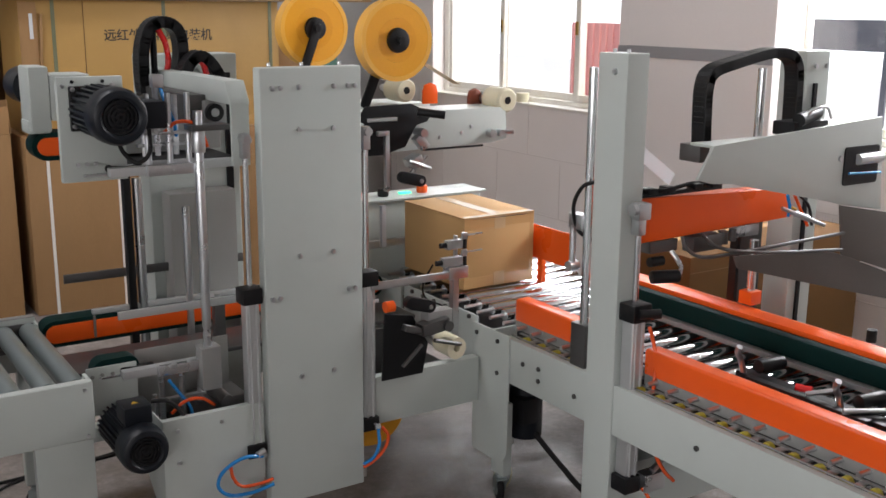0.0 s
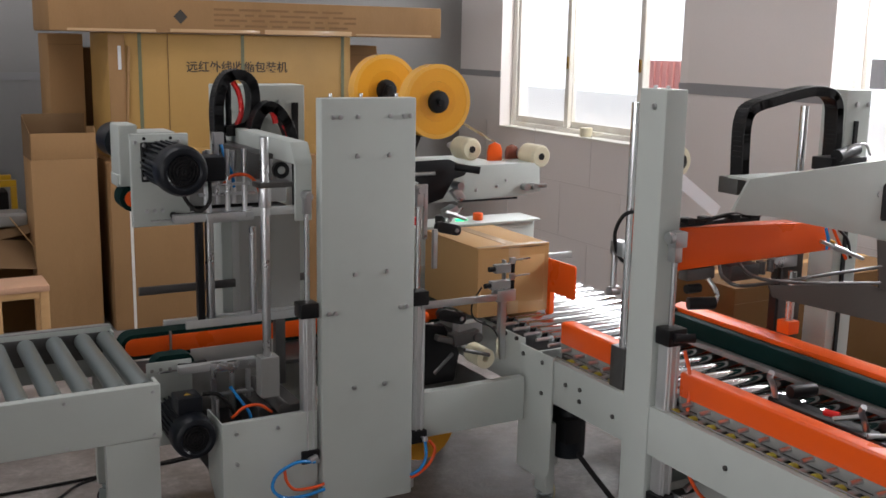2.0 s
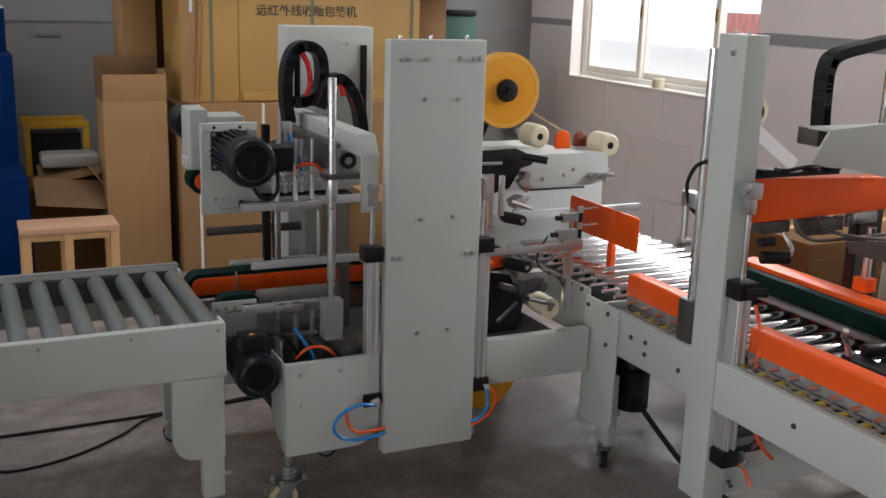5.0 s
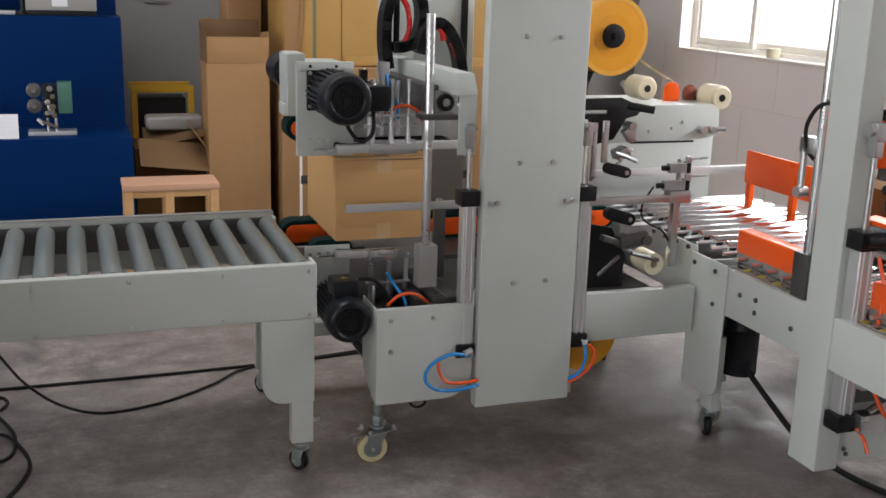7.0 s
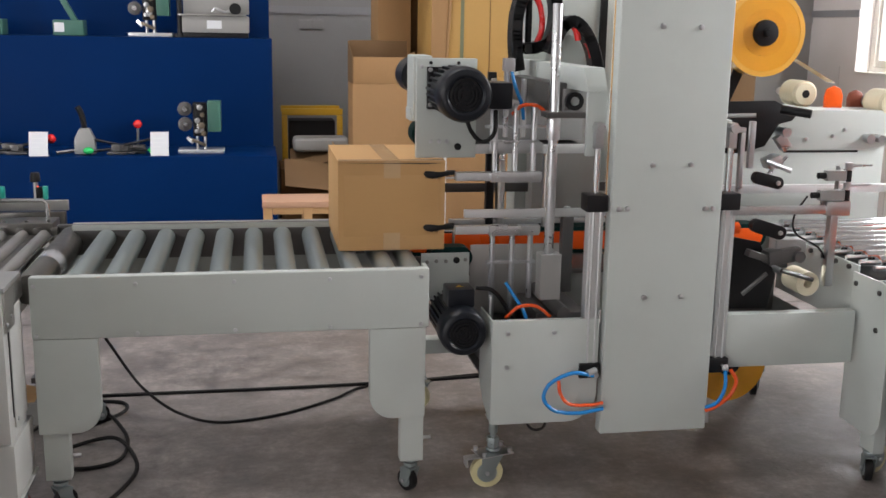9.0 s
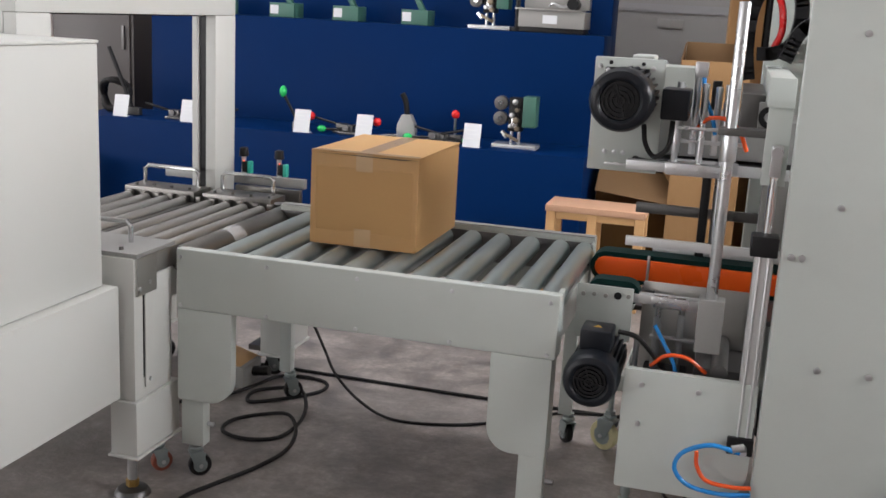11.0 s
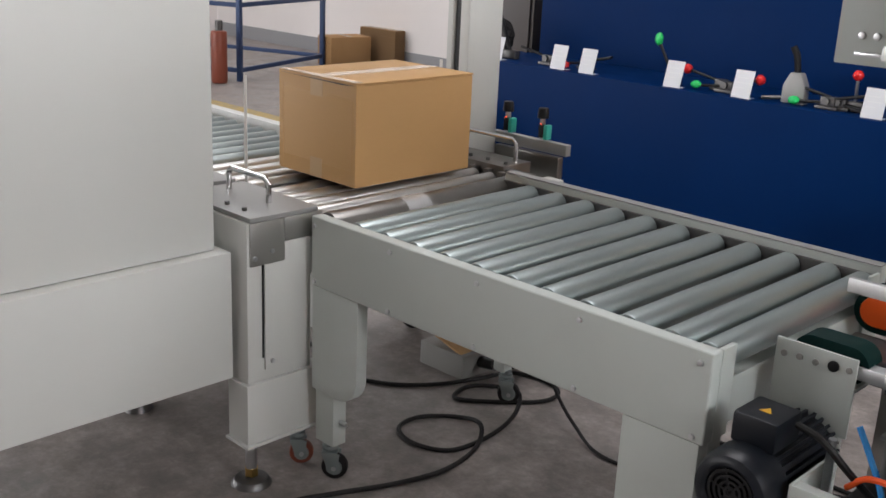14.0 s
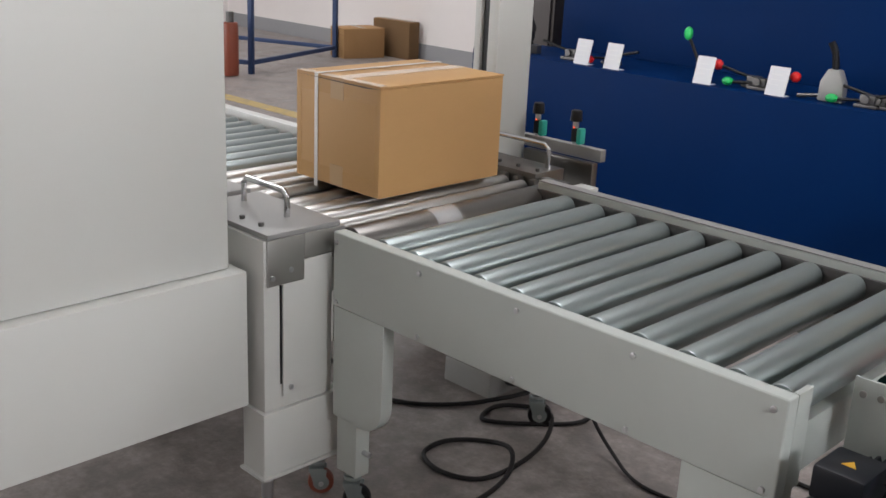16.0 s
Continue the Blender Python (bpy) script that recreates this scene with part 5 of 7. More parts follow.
# orange bridge and the swing arm in front of it
part("bridge_beam", prism([(2.040, 1.006), (2.69, 1.018), (2.67, 1.112), (2.040, 1.136)], "y", 2.085, 2.150, 0.003), "orange", ks, "orange painted bridge beam")
bm = prism([(2.142, 1.196), (2.200, 1.286), (2.95, 1.331), (2.99, 1.03), (2.78, 1.066), (2.731, 1.079), (2.281, 1.173), (2.200, 1.180)], "y", 1.975, 1.985, 0.0015)
box(2.215, 2.70, 1.9855, 2.08, 1.276, 1.284, 0.001, bm)
arm = part("swing_arm", bm, "grey", ks, "light grey swing arm with a black plate for its opening")
# black plate on the uncut arm, painting the shade inside an opening
part("arm_window", prism(rounded(2.775, 2.945, 1.125, 1.245, (0.012, 0.012, 0.012, 0.012)), "y", 1.971, 1.9745, 0), "black", arm)
bm = cyl((2.83, 1.965, 1.205), (2.945, 1.965, 1.205), 0.017, 14)
part("inner_cylinder", bm, "alu", arm)
part("air_hose", tube([(2.79, 1.962, 1.165), (2.85, 1.96, 1.162), (2.945, 1.96, 1.158)], 0.004), "hose_b", arm)
bolts(arm, [(2.758, 1.975, 1.212)], "y", 0.010, 0.006)
part("arm_bracket", box(2.235, 2.275, 2.06, 2.14, 1.225, 1.275, 0.003), "dull", ks)
chain(ks, [(2.281, 2.10, 1.265), (2.276, 2.10, 1.36), (2.278, 2.10, 1.44), (2.305, 2.10, 1.480), (2.40, 2.10, 1.504), (2.536, 2.10, 1.528), (2.62, 2.10, 1.523), (2.660, 2.10, 1.490), (2.669, 2.10, 1.42), (2.671, 2.10, 1.34), (2.671, 2.10, 1.30)], 0.044, 0.030, (0, 1, 0), pitch=0.024)
bm = box(2.56, 2.72, 2.0, 2.08, 1.288, 1.33, 0.006)
cyl((2.58, 2.0, 1.335), (2.70, 2.03, 1.35), 0.020, 14, bm)
part("valve_block", bm, "black", ks)
part("clear_hose", tube([(2.60, 2.0, 1.33), (2.63, 1.99, 1.365), (2.69, 1.99, 1.37), (2.73, 2.0, 1.335)], 0.004), "foil", ks)
bm = box(2.03, 2.36, 2.08, 2.10, 1.137, 1.149, 0.002)
for x in (2.06, 2.13, 2.24, 2.31):
    box(x, x + 0.03, 2.07, 2.11, 1.145, 1.163, 0.003, bm)
part("cable_tray", bm, "black", ks)
part("cable", tube([(2.03, 2.09, 1.16), (2.12, 2.075, 1.155), (2.25, 2.09, 1.162), (2.38, 2.10, 1.150)], 0.006), "rubber", ks)
# folding rod, flaps and pressing roller under the bridge
bm = tube([(2.205, 2.08, 1.010), (2.203, 2.06, 0.980), (2.215, 2.01, 0.962), (2.30, 1.98, 0.966), (2.50, 1.945, 0.980), (2.76, 1.940, 0.985)], 0.0055, 10)
tube([(2.285, 2.08, 1.010), (2.285, 2.03, 0.985), (2.32, 1.97, 0.975), (2.50, 1.945, 0.955), (2.76, 1.940, 0.932)], 0.0055, 10, bm=bm)
part("folding_rod", bm, "dull", ks)
part("rod_mount", box(2.09, 2.20, 2.09, 2.13, 0.968, 1.004, 0.004), "dull", ks)
part("rod_mount", box(2.25, 2.37, 2.075, 2.12, 0.955, 1.003, 0.004), "dull", ks)
part("rod_mount", cyl((2.39, 2.09, 0.965), (2.39, 2.09, 1.005), 0.015, 12), "dull", ks)
part("rod_mount", cyl((2.43, 2.09, 0.970), (2.43, 2.09, 1.007), 0.012, 12), "dull", ks)
part("rod_mount", box(2.45, 2.55, 2.09, 2.12, 0.975, 1.012, 0.004), "steel", ks)
bm = cyl((2.085, 2.075, 0.905), (2.165, 2.045, 0.905), 0.019, 16, bevel=0.004)
cyl((2.09, 2.09, 0.945), (2.14, 2.09, 0.945), 0.014, 12, bm)
part("pressing_roller", bm, "black", ks)
part("roller_hook", tube([(2.165, 2.045, 0.905), (2.185, 2.06, 0.93), (2.175, 2.09, 0.97)], 0.007), "steel", ks)
t = prism([(2.290, 0.966), (2.726, 0.928), (2.80, 0.905), (3.03, 0.822), (3.05, 0.727), (2.79, 0.796), (2.312, 0.927)], "y", 1.957, 1.963, 0.001)
part("folding_flap", t, "plate_dark", ks, "dull steel folding flap")
part("folding_flap", prism([(2.743, 1.072), (3.02, 1.020), (3.04, 0.826), (2.773, 0.912)], "y", 1.949, 1.955, 0.001), "plate_dark", ks)
bm = cyl((2.60, 2.05, 1.06), (2.745, 2.0, 1.000), 0.006, 12)
cyl((2.64, 2.035, 1.043), (2.69, 2.018, 1.023), 0.010, 12, bm)
part("side_cylinder", bm, "steel", ks)
for c, pts in (("hose_o", [(2.64, 2.04, 1.10), (2.665, 2.03, 1.05), (2.69, 2.02, 1.0)]), ("hose_b", [(2.62, 2.05, 1.10), (2.635, 2.05, 1.06), (2.63, 2.05, 1.03)]), ("black", [(2.66, 2.04, 1.10), (2.70, 2.03, 1.06), (2.71, 2.02, 1.0)]), ("yellow", [(2.64, 2.05, 1.06), (2.66, 2.045, 1.052)])):
    part("air_hose", tube(pts, 0.005), c, ks)
part("side_sensor", cyl((2.90, 1.90, 0.62), (2.90, 1.90, 0.66), 0.016, 12), "black", ks)
# lever mechanism between the rollers
bm = box(2.22, 2.27, 1.30, 1.86, 0.650, 0.664, 0.002)
box(2.19, 2.215, 1.42, 1.80, 0.648, 0.672, 0.002, bm)
part("lever_frame", bm, "black", ks)
for y in (1.84, 1.52):
    bm = tube([(2.23, y, 0.66), (2.225, y + 0.01, 0.70), (2.205, y + 0.005, 0.725), (2.20, y - 0.005, 0.745)], 0.009, 8)
    part("lever", bm, "steel", ks)
    part("lever_roller", cyl((2.24, y - 0.04, 0.690), (2.33, y - 0.05, 0.690), 0.020, 14, bevel=0.004), "black", ks)
part("lever_link", cyl((2.18, 1.48, 0.68), (2.28, 1.42, 0.68), 0.008, 8), "steel", ks)
part("lever_link", box(2.21, 2.31, 1.33, 1.36, 0.665, 0.69, 0.003), "steel", ks)
part("lever_link", cyl((2.19, 1.60, 0.685), (2.25, 1.55, 0.70), 0.007, 8), "steel", ks)
part("lever_link", cyl((2.20, 1.64, 0.69), (2.215, 1.60, 0.69), 0.010, 8), "red", ks)
# drive motor under the bed, tape roll behind
mk = part("motor", cyl((2.10, 2.66, 0.21), (2.10, 2.66, 0.44), 0.060, 24, bevel=0.006), "motor", ks, "dark motor hanging under the roller bed")
part("terminal_box", box(2.03, 2.09, 2.58, 2.64, 0.28, 0.37, 0.005), "black", mk)
tr = part("tape_roll", ring((2.50, 2.62, 1.255), (2.50, 2.67, 1.255), 0.055, 0.030, 32), "nylon", ks, "roll of white tape")
part("hub", cyl((2.50, 2.61, 1.255), (2.50, 2.68, 1.255), 0.030, 18), "black", tr)
part("reel_arm", box(2.485, 2.515, 2.68, 2.69, 1.00, 1.27, 0.003), "black", ks)
t = box(-0.024, 0.024, -0.0008, 0.0008, -0.118, 0.118, 0)
bmesh.ops.transform(t, matrix=Matrix.Translation((2.585, 2.60, 1.130)) @ Matrix.Rotation(radians(-56), 4, "Y"), verts=t.verts[:])
part("tape_web", t, "paper", ks, "white tape web")
part("sensor", cyl((2.93, 1.85, 0.66), (2.93, 1.85, 0.70), 0.012, 12), "black", ks)
# pusher that sends the carton on, drawn at its resting place
push = part("pusher_plate", prism(rounded(2.80, 3.255, 0.735, 0.862, (0.01, 0.01, 0.012, 0.012)), "x", 2.300, 2.308, 0.0015), "orange", ks, "orange painted pusher plate")
for y in (3.215, 2.955):
    part("pusher_leg", box(2.301, 2.322, y, y + 0.028, 0.560, 0.7345, 0.002), "orange", push)
power = tube([(2.10, 2.62, 0.24), (2.13, 2.50, 0.15), (2.17, 2.40, 0.07), (2.22, 2.25, 0.02), (2.30, 2.05, 0.010), (2.5, 1.7, 0.010)], 0.010)
part("power_cable", power, "rubber", ks, "thick black power cable")

# ---- strapping machine ----
sm = thing("strapping_machine", (-0.7, 2.9, 0), "cream strapping machine with an arch and stainless table", "strapping machine")
cab = part("cabinet", box(-0.985, -0.456, 1.80, 2.540, 0.590, 1.192, 0.004), "white", sm, "tall cream sheet-metal cabinet")
part("cabinet_lid", box(-0.990, -0.454, 1.795, 2.543, 1.1925, 1.200, 0.003), "white", cab)
part("skirt", box(-1.0, -0.424, 1.785, 2.562, 0.285, 0.588, 0.004), "white", sm)
part("foot_box", box(-0.99, -0.50, 1.80, 1.985, 0.055, 0.2845, 0.003), "white", sm)
lock = part("lock", prism(rounded(1.905, 1.945, 0.835, 0.945, (0.006,) * 4), "x", -0.4555, -0.448, 0.001), "steel", cab, "flush steel door lock")
part("lock_slot", prism(rounded(1.913, 1.937, 0.850, 0.905, (0.004,) * 4), "x", -0.4475, -0.444, 0), "black", lock)
# table under the arch
part("table_end", box(-0.620, -0.392, 2.580, 2.760, 0.272, 0.6565, 0.004), "white", sm)
part("access_panel", box(-0.3915, -0.387, 2.625, 2.755, 0.300, 0.600, 0.002), "white", sm)
part("panel_gap", box(-0.3915, -0.3895, 2.6195, 2.6235, 0.33, 0.60, 0), "black", sm)
bolts(sm, [(-0.387, 2.645, 0.585), (-0.387, 2.645, 0.318)], "+x", 0.006, 0.004)
part("table_body", box(-0.985, -0.453, 2.765, 3.70, 0.480, 0.560, 0.003), "white", sm)
part("table_end", box(-0.452, -0.392, 3.50, 3.70, 0.272, 0.600, 0.004), "white", sm)
part("table_end", box(-0.985, -0.93, 2.580, 2.760, 0.272, 0.600, 0.004), "white", sm)
for x0, x1 in ((-0.462, -0.384), (-1.0, -0.92)):
    for y0, y1 in ((2.572, 2.790), (3.47, 3.705)):
        part("plinth", box(x0, x1, y0, y1, 0.122, 0.2715, 0.003), "white", sm)
        part("plinth_lip", box(x0 - 0.006, x1 + 0.006, y0 - 0.006, y1 + 0.006, 0.114, 0.1215, 0.002), "white", sm)
part("corner_box", box(-0.3915, -0.3855, 2.586, 2.680, 0.556, 0.6565, 0.002), "stainless", sm, "brushed stainless corner box")
bolts(sm, [(-0.3855, 2.597, 0.575)], "+x", 0.006, 0.004)
part("corner_box", box(-0.425, -0.388, 2.682, 2.790, 0.600, 0.656, 0.003), "stainless", sm)
part("corner_gap", box(-0.425, -0.388, 2.669, 2.677, 0.56, 0.66, 0), "black", sm)
for y0, y1, z0, z1 in ((2.586, 2.775, 0.657, 0.669), (3.470, 3.680, 0.605, 0.662)):
    for x0, x1 in ((-0.985, -0.716), (-0.684, -0.386 if y0 < 3 else -0.431)):
        if y0 > 3:
            part("table_cheek", box(x0, x1, y0, 3.589, z0, z1, 0.003), "table_steel", sm, "brushed stainless cheek plate")
        else:
            part("table_cheek", box(x0, x1, y0, y1, z0, z1, 0.002), "strip", sm, "brushed stainless cheek plate")
        hx0, hx1, hy = (x0 + 0.05, x0 + 0.21, 2.70) if y0 < 3 else (x0 + 0.03, x1 - 0.03, 3.555)
        part("lift_handle", tube([(hx0, hy, z1 - 0.002), (hx0, hy, 0.712), (hx0 + 0.012, hy, 0.724), (hx1 - 0.012, hy, 0.724), (hx1, hy, 0.712), (hx1, hy, z1 - 0.002)], 0.0068, 10, straight=True), "chrome", sm, "chrome lifting handle")
        bolts(sm, [(x0 + 0.03 + 0.068 * k, y0 + 0.03, z1) for k in range(4)], "+z", 0.006, 0.008, "bolt", "dull")
    for k in range(11):
        x = -0.965 + 0.053 * k
        if y0 > 3:
            part("comb_tooth", box(x, x + 0.020, 3.448, 3.4695, 0.628, 0.650, 0.002), "table_steel", sm)
# top plates with slots for slim rollers, and the strap gap at the arch
for x0, x1 in ((-0.985, -0.708), (-0.692, -0.432)):
    part("top_plate", box(x0, x1, 2.776, 3.469, 0.618, 0.626, 0.002), "table_steel", sm, "brushed stainless table top")
slim = [-0.955, -0.885, -0.815, -0.750, -0.650, -0.585, -0.520, -0.455]
roller_line(sm, slim, 2.80, 3.45, 0.628, 0.018, "stainless", "slim_roller")
part("strap_gap", box(-0.7075, -0.6925, 2.776, 3.469, 0.600, 0.628, 0), "black", sm)
part("drive_roller", cyl((-0.372, 2.795, 0.612), (-0.372, 3.47, 0.612), 0.041, 28, bevel=0.004), "table_steel", sm, "shiny stainless drive roller")
part("roller_tape", cyl((-0.372, 3.02, 0.612), (-0.372, 3.10, 0.612), 0.0418, 28), "foil", sm)
part("end_bearing", box(-0.42, -0.335, 3.472, 3.50, 0.575, 0.655, 0.003), "dull", sm)
foot = part("levelling_foot", cyl((-0.420, 2.605, 0.0), (-0.420, 2.605, 0.016), 0.050, 28, r2=0.040, bevel=0.003), "dull", sm)
part("foot_nut", cyl((-0.420, 2.605, 0.022), (-0.420, 2.605, 0.042), 0.017, 6), "gold", foot)
part("foot_screw", cyl((-0.420, 2.605, 0.04), (-0.420, 2.605, 0.13), 0.013, 14), "steel", foot)
foot = part("levelling_foot", cyl((-0.95, 2.605, 0.0), (-0.95, 2.605, 0.022), 0.042, 28, r2=0.032), "dull", sm)
part("foot_screw", cyl((-0.95, 2.605, 0.022), (-0.95, 2.605, 0.13), 0.010, 14), "steel", foot)
caster(sm, -0.430, 2.750, 0.030, 0.022, 0.114, "bottle", 0.9)
caster(sm, -0.48, 3.60, 0.035, 0.024, 0.10, "rubber", 0.4)
caster(sm, -0.92, 3.60, 0.035, 0.024, 0.114, "rubber", 0.4)
part("far_leg", box(-0.55, -0.44, 3.56, 3.66, 0.095, 0.1135, 0), "dull", sm)
# arch
for y0, y1, sgn in ((3.590, 3.735, 1), (2.563, 2.700, -1)):
    bm = box(-0.790, -0.768, y0, y1, 0.600, 1.252, 0.003)
    box(-0.7375, -0.700, y0, y1, 0.600, 1.252, 0.003, bm)
    box(-0.7675, -0.738, y0 + (0.06 if sgn > 0 else 0.0), y1 - (0.06 if sgn < 0 else 0.0), 0.600, 1.252, 0, bm)
    part("arch_post", bm, "white", sm, "cream arch post with an open strap slot")
part("arch_top", box(-0.790, -0.700, 2.563, 3.735, 1.2525, 1.40, 0.004), "white", sm, "cream arch beam")
bm = box(-0.764, -0.741, 3.600, 3.6495, 0.63, 1.251, 0)
box(-0.764, -0.741, 2.6405, 2.690, 0.63, 1.251, 0, bm)
box(-0.764, -0.741, 2.700, 3.590, 1.2475, 1.2515, 0, bm)
part("strap_track", bm, "black", sm, "dark strap track inside the arch")
# photo eyes on a rail at the far side
part("sensor_rail", box(-0.99, -0.430, 3.748, 3.772, 0.655, 0.690, 0.003), "strip", sm)
part("far_box", box(-0.690, -0.435, 3.72, 3.745, 0.56, 0.655, 0.004), "table_steel", sm)
for x in (-0.675, -0.535):
    st = part("sensor_stem", cyl((x, 3.76, 0.69), (x, 3.76, 0.770), 0.0085, 12), "steel", sm)
    part("knob", cyl((x, 3.76, 0.755), (x, 3.76, 0.787), 0.018, 16, bevel=0.004, r2=0.015), "black", st)
    part("photo_eye", box(x + 0.004, x + 0.026, 3.735, 3.752, 0.700, 0.740, 0.003), "black", st)
    part("eye_cap", box(x + 0.0265, x + 0.042, 3.730, 3.755, 0.696, 0.742, 0.005), "teal", st, "teal sensor housing")
    part("eye_lamp", cyl((x + 0.012, 3.736, 0.740), (x + 0.012, 3.736, 0.743), 0.0025, 8), "led_red", st)

# ---- outfeed conveyor beyond the strapping machine ----
oc = thing("outfeed_conveyor", (-1.6, 3.1, 0), "grey outfeed roller conveyor with cream side rails", "conveyor")
for y0, y1 in ((2.70, 2.74), (3.34, 3.38)):
    part("side_beam", box(-2.30, -1.03, y0, y1, 0.52, 0.655, 0.004), "white", oc)
    for x in (-2.25, -1.15):
        part("leg", box(x, x + 0.05, y0, y1, 0.0, 0.5195, 0.003), "white", oc)
roller_line(oc, [-2.26 + 0.074 * k for k in range(17)], 2.755, 3.325, 0.615, 0.024, "galv")

# ---- the carton that travels along the line ----
CL, CW, CH, CY, CZ = 0.310, 0.412, 0.262, 3.178, 0.660
carton = thing("carton", (0, CY, CZ), "brown kraft carton closed with clear tape", "carton")
def carton_face(x0, x1, y0, y1, z0, z1):
    return box(x0, x1, y0, y1, z0, z1, 0.003)
part("body", carton_face(-CL / 2, CL / 2, CY - CW / 2, CY + CW / 2, CZ, CZ + CH - 0.006), "card_box", carton)
g = 0.0015
for x0, x1 in ((-CL / 2 - 0.001, -g), (g, CL / 2 + 0.001)):
    part("top_flap", box(x0, x1, CY - CW / 2 - 0.001, CY + CW / 2 + 0.001, CZ + CH - 0.0055, CZ + CH, 0.0012), "card_box", carton)
part("top_tape", box(-0.024, 0.024, CY - CW / 2 - 0.002, CY + CW / 2 + 0.002, CZ + CH + 0.0002, CZ + CH + 0.0009, 0), "clear_tape", carton, "glossy clear tape along the top seam")
for s in (-1, 1):
    y = CY + s * (CW / 2 + 0.0006)
    part("tape_end", box(-0.024, 0.024, y - 0.0005, y + 0.0005, CZ + CH - 0.05, CZ + CH, 0), "clear_tape", carton)
    part("tape_end", box(-0.024, 0.024, y - 0.0005, y + 0.0005, CZ + 0.001, CZ + 0.052, 0), "clear_tape", carton)
# clear tape folded round the edges by the corner sealer
for zt in (CZ + CH - 0.021, CZ + 0.021):
    part("edge_tape", box(-CL / 2 + 0.006, CL / 2 - 0.004, CY - CW / 2 - 0.0006, CY - CW / 2 + 0.0010, zt - 0.020, zt + 0.020, 0), "tape", carton, "clear tape folded over the edge")

for sx in (-1, 1):
    part("corner_tape", box(sx * (CL / 2 - 0.008) - 0.008, sx * (CL / 2 - 0.008) + 0.008, CY - CW / 2 - 0.0009, CY - CW / 2 + 0.0010, CZ + 0.004, CZ + CH - 0.004, 0), "tape", carton, "glossy tape along the upright edge")
part("lip_tape", box(-CL / 2 + 0.002, CL / 2 - 0.002, CY - CW / 2 - 0.002, CY - CW / 2 + 0.022, CZ + CH + 0.0010, CZ + CH + 0.0016, 0), "clear_tape", carton, "tape along the top edge, its glint partly put into colour")
# dark wedge laid on the front face as the shade below the flap
part("flap_gap", prism([(-CL / 2 + 0.01, CZ + CH - 0.0062), (CL / 2 - 0.004, CZ + CH - 0.0062), (CL / 2 - 0.05, CZ + CH - 0.0095)], "y", CY - CW / 2 - 0.0024, CY - CW / 2 - 0.0016), "print", carton, "dark wedge painted as the shade under the top flap")

# strap pieces, waiting in the arch's track
def strap_piece(name, bm, label):
    return whole(name, bm, "strap", (-0.70, 3.13, 0.63), label, "strap", "strap round the carton")


strap_front = strap_piece("strap_run", box(-0.726, -0.714, 2.7235, 2.7245, 0.645, 0.9245, 0), "white plastic strap down the front of the carton")
strap_back = strap_piece("strap_run", box(-0.726, -0.714, 3.5640, 3.5650, 0.645, 0.9245, 0), "white plastic strap down the back of the carton")
strap_top = strap_piece("strap_run", box(-0.726, -0.714, 2.970, 3.386, 1.2390, 1.2400, 0), "white plastic strap over the top of the carton")

# ---- display stand with small packing tools ----
ds = thing("display_stand", (-1.05, 6.0, 0), "dark blue stepped display stand for packing tools", "display stand")
part("lower_step", box(-2.64, 0.318, 5.545, 6.02, 0, 0.618, 0.004), "blue", ds)
part("upper_step", box(-2.42, 0.308, 6.021, 6.36, 0, 1.215, 0.004), "blue", ds)
part("back_step", box(-2.42, 0.298, 6.361, 6.62, 0, 1.455, 0.004), "blue", ds)
part("top_edge", box(-2.42, 0.298, 6.36, 6.62, 1.4555, 1.462, 0.001), "paper", ds)
stand_pole = whole("stand_pole", cyl((0.255, 6.50, 1.4625), (0.255, 6.50, 2.2), 0.016, 12), "bluesteel", (0.255, 6.5, 1.4625), "thin dark blue steel pole on top of the stand", "pole")


def price_card(x, lean=14, y=5.575):
    t = box(x - 0.046, x + 0.046, -0.0012, 0.0012, 0, 0.125, 0)
    c = thing("price_card", (x, y, 0.618), "small white paper card leaning on the blue step", "card", "price cards")
    m = Matrix.Translation((0, y, 0.6185)) @ Matrix.Rotation(radians(-lean), 4, "X")
    bmesh.ops.transform(t, matrix=m, verts=t.verts[:])
    part("sheet", t, "paper", c)
    for k, w in enumerate((0.05, 0.065, 0.04)):
        b = box(x - 0.032, x - 0.032 + w, -0.0022, -0.0015, 0.088 - 0.022 * k, 0.093 - 0.022 * k, 0)
        bmesh.ops.transform(b, matrix=m, verts=b.verts[:])
        part("print_line", b, "ink", c)
    f = box(x - 0.046, x + 0.046, y + 0.001, y + 0.05, 0.6185, 0.6200, 0)
    part("base_fold", f, "paper", c)


for x in (-2.36, -1.93, -1.745, -1.24, -0.88, -0.282):
    price_card(x)


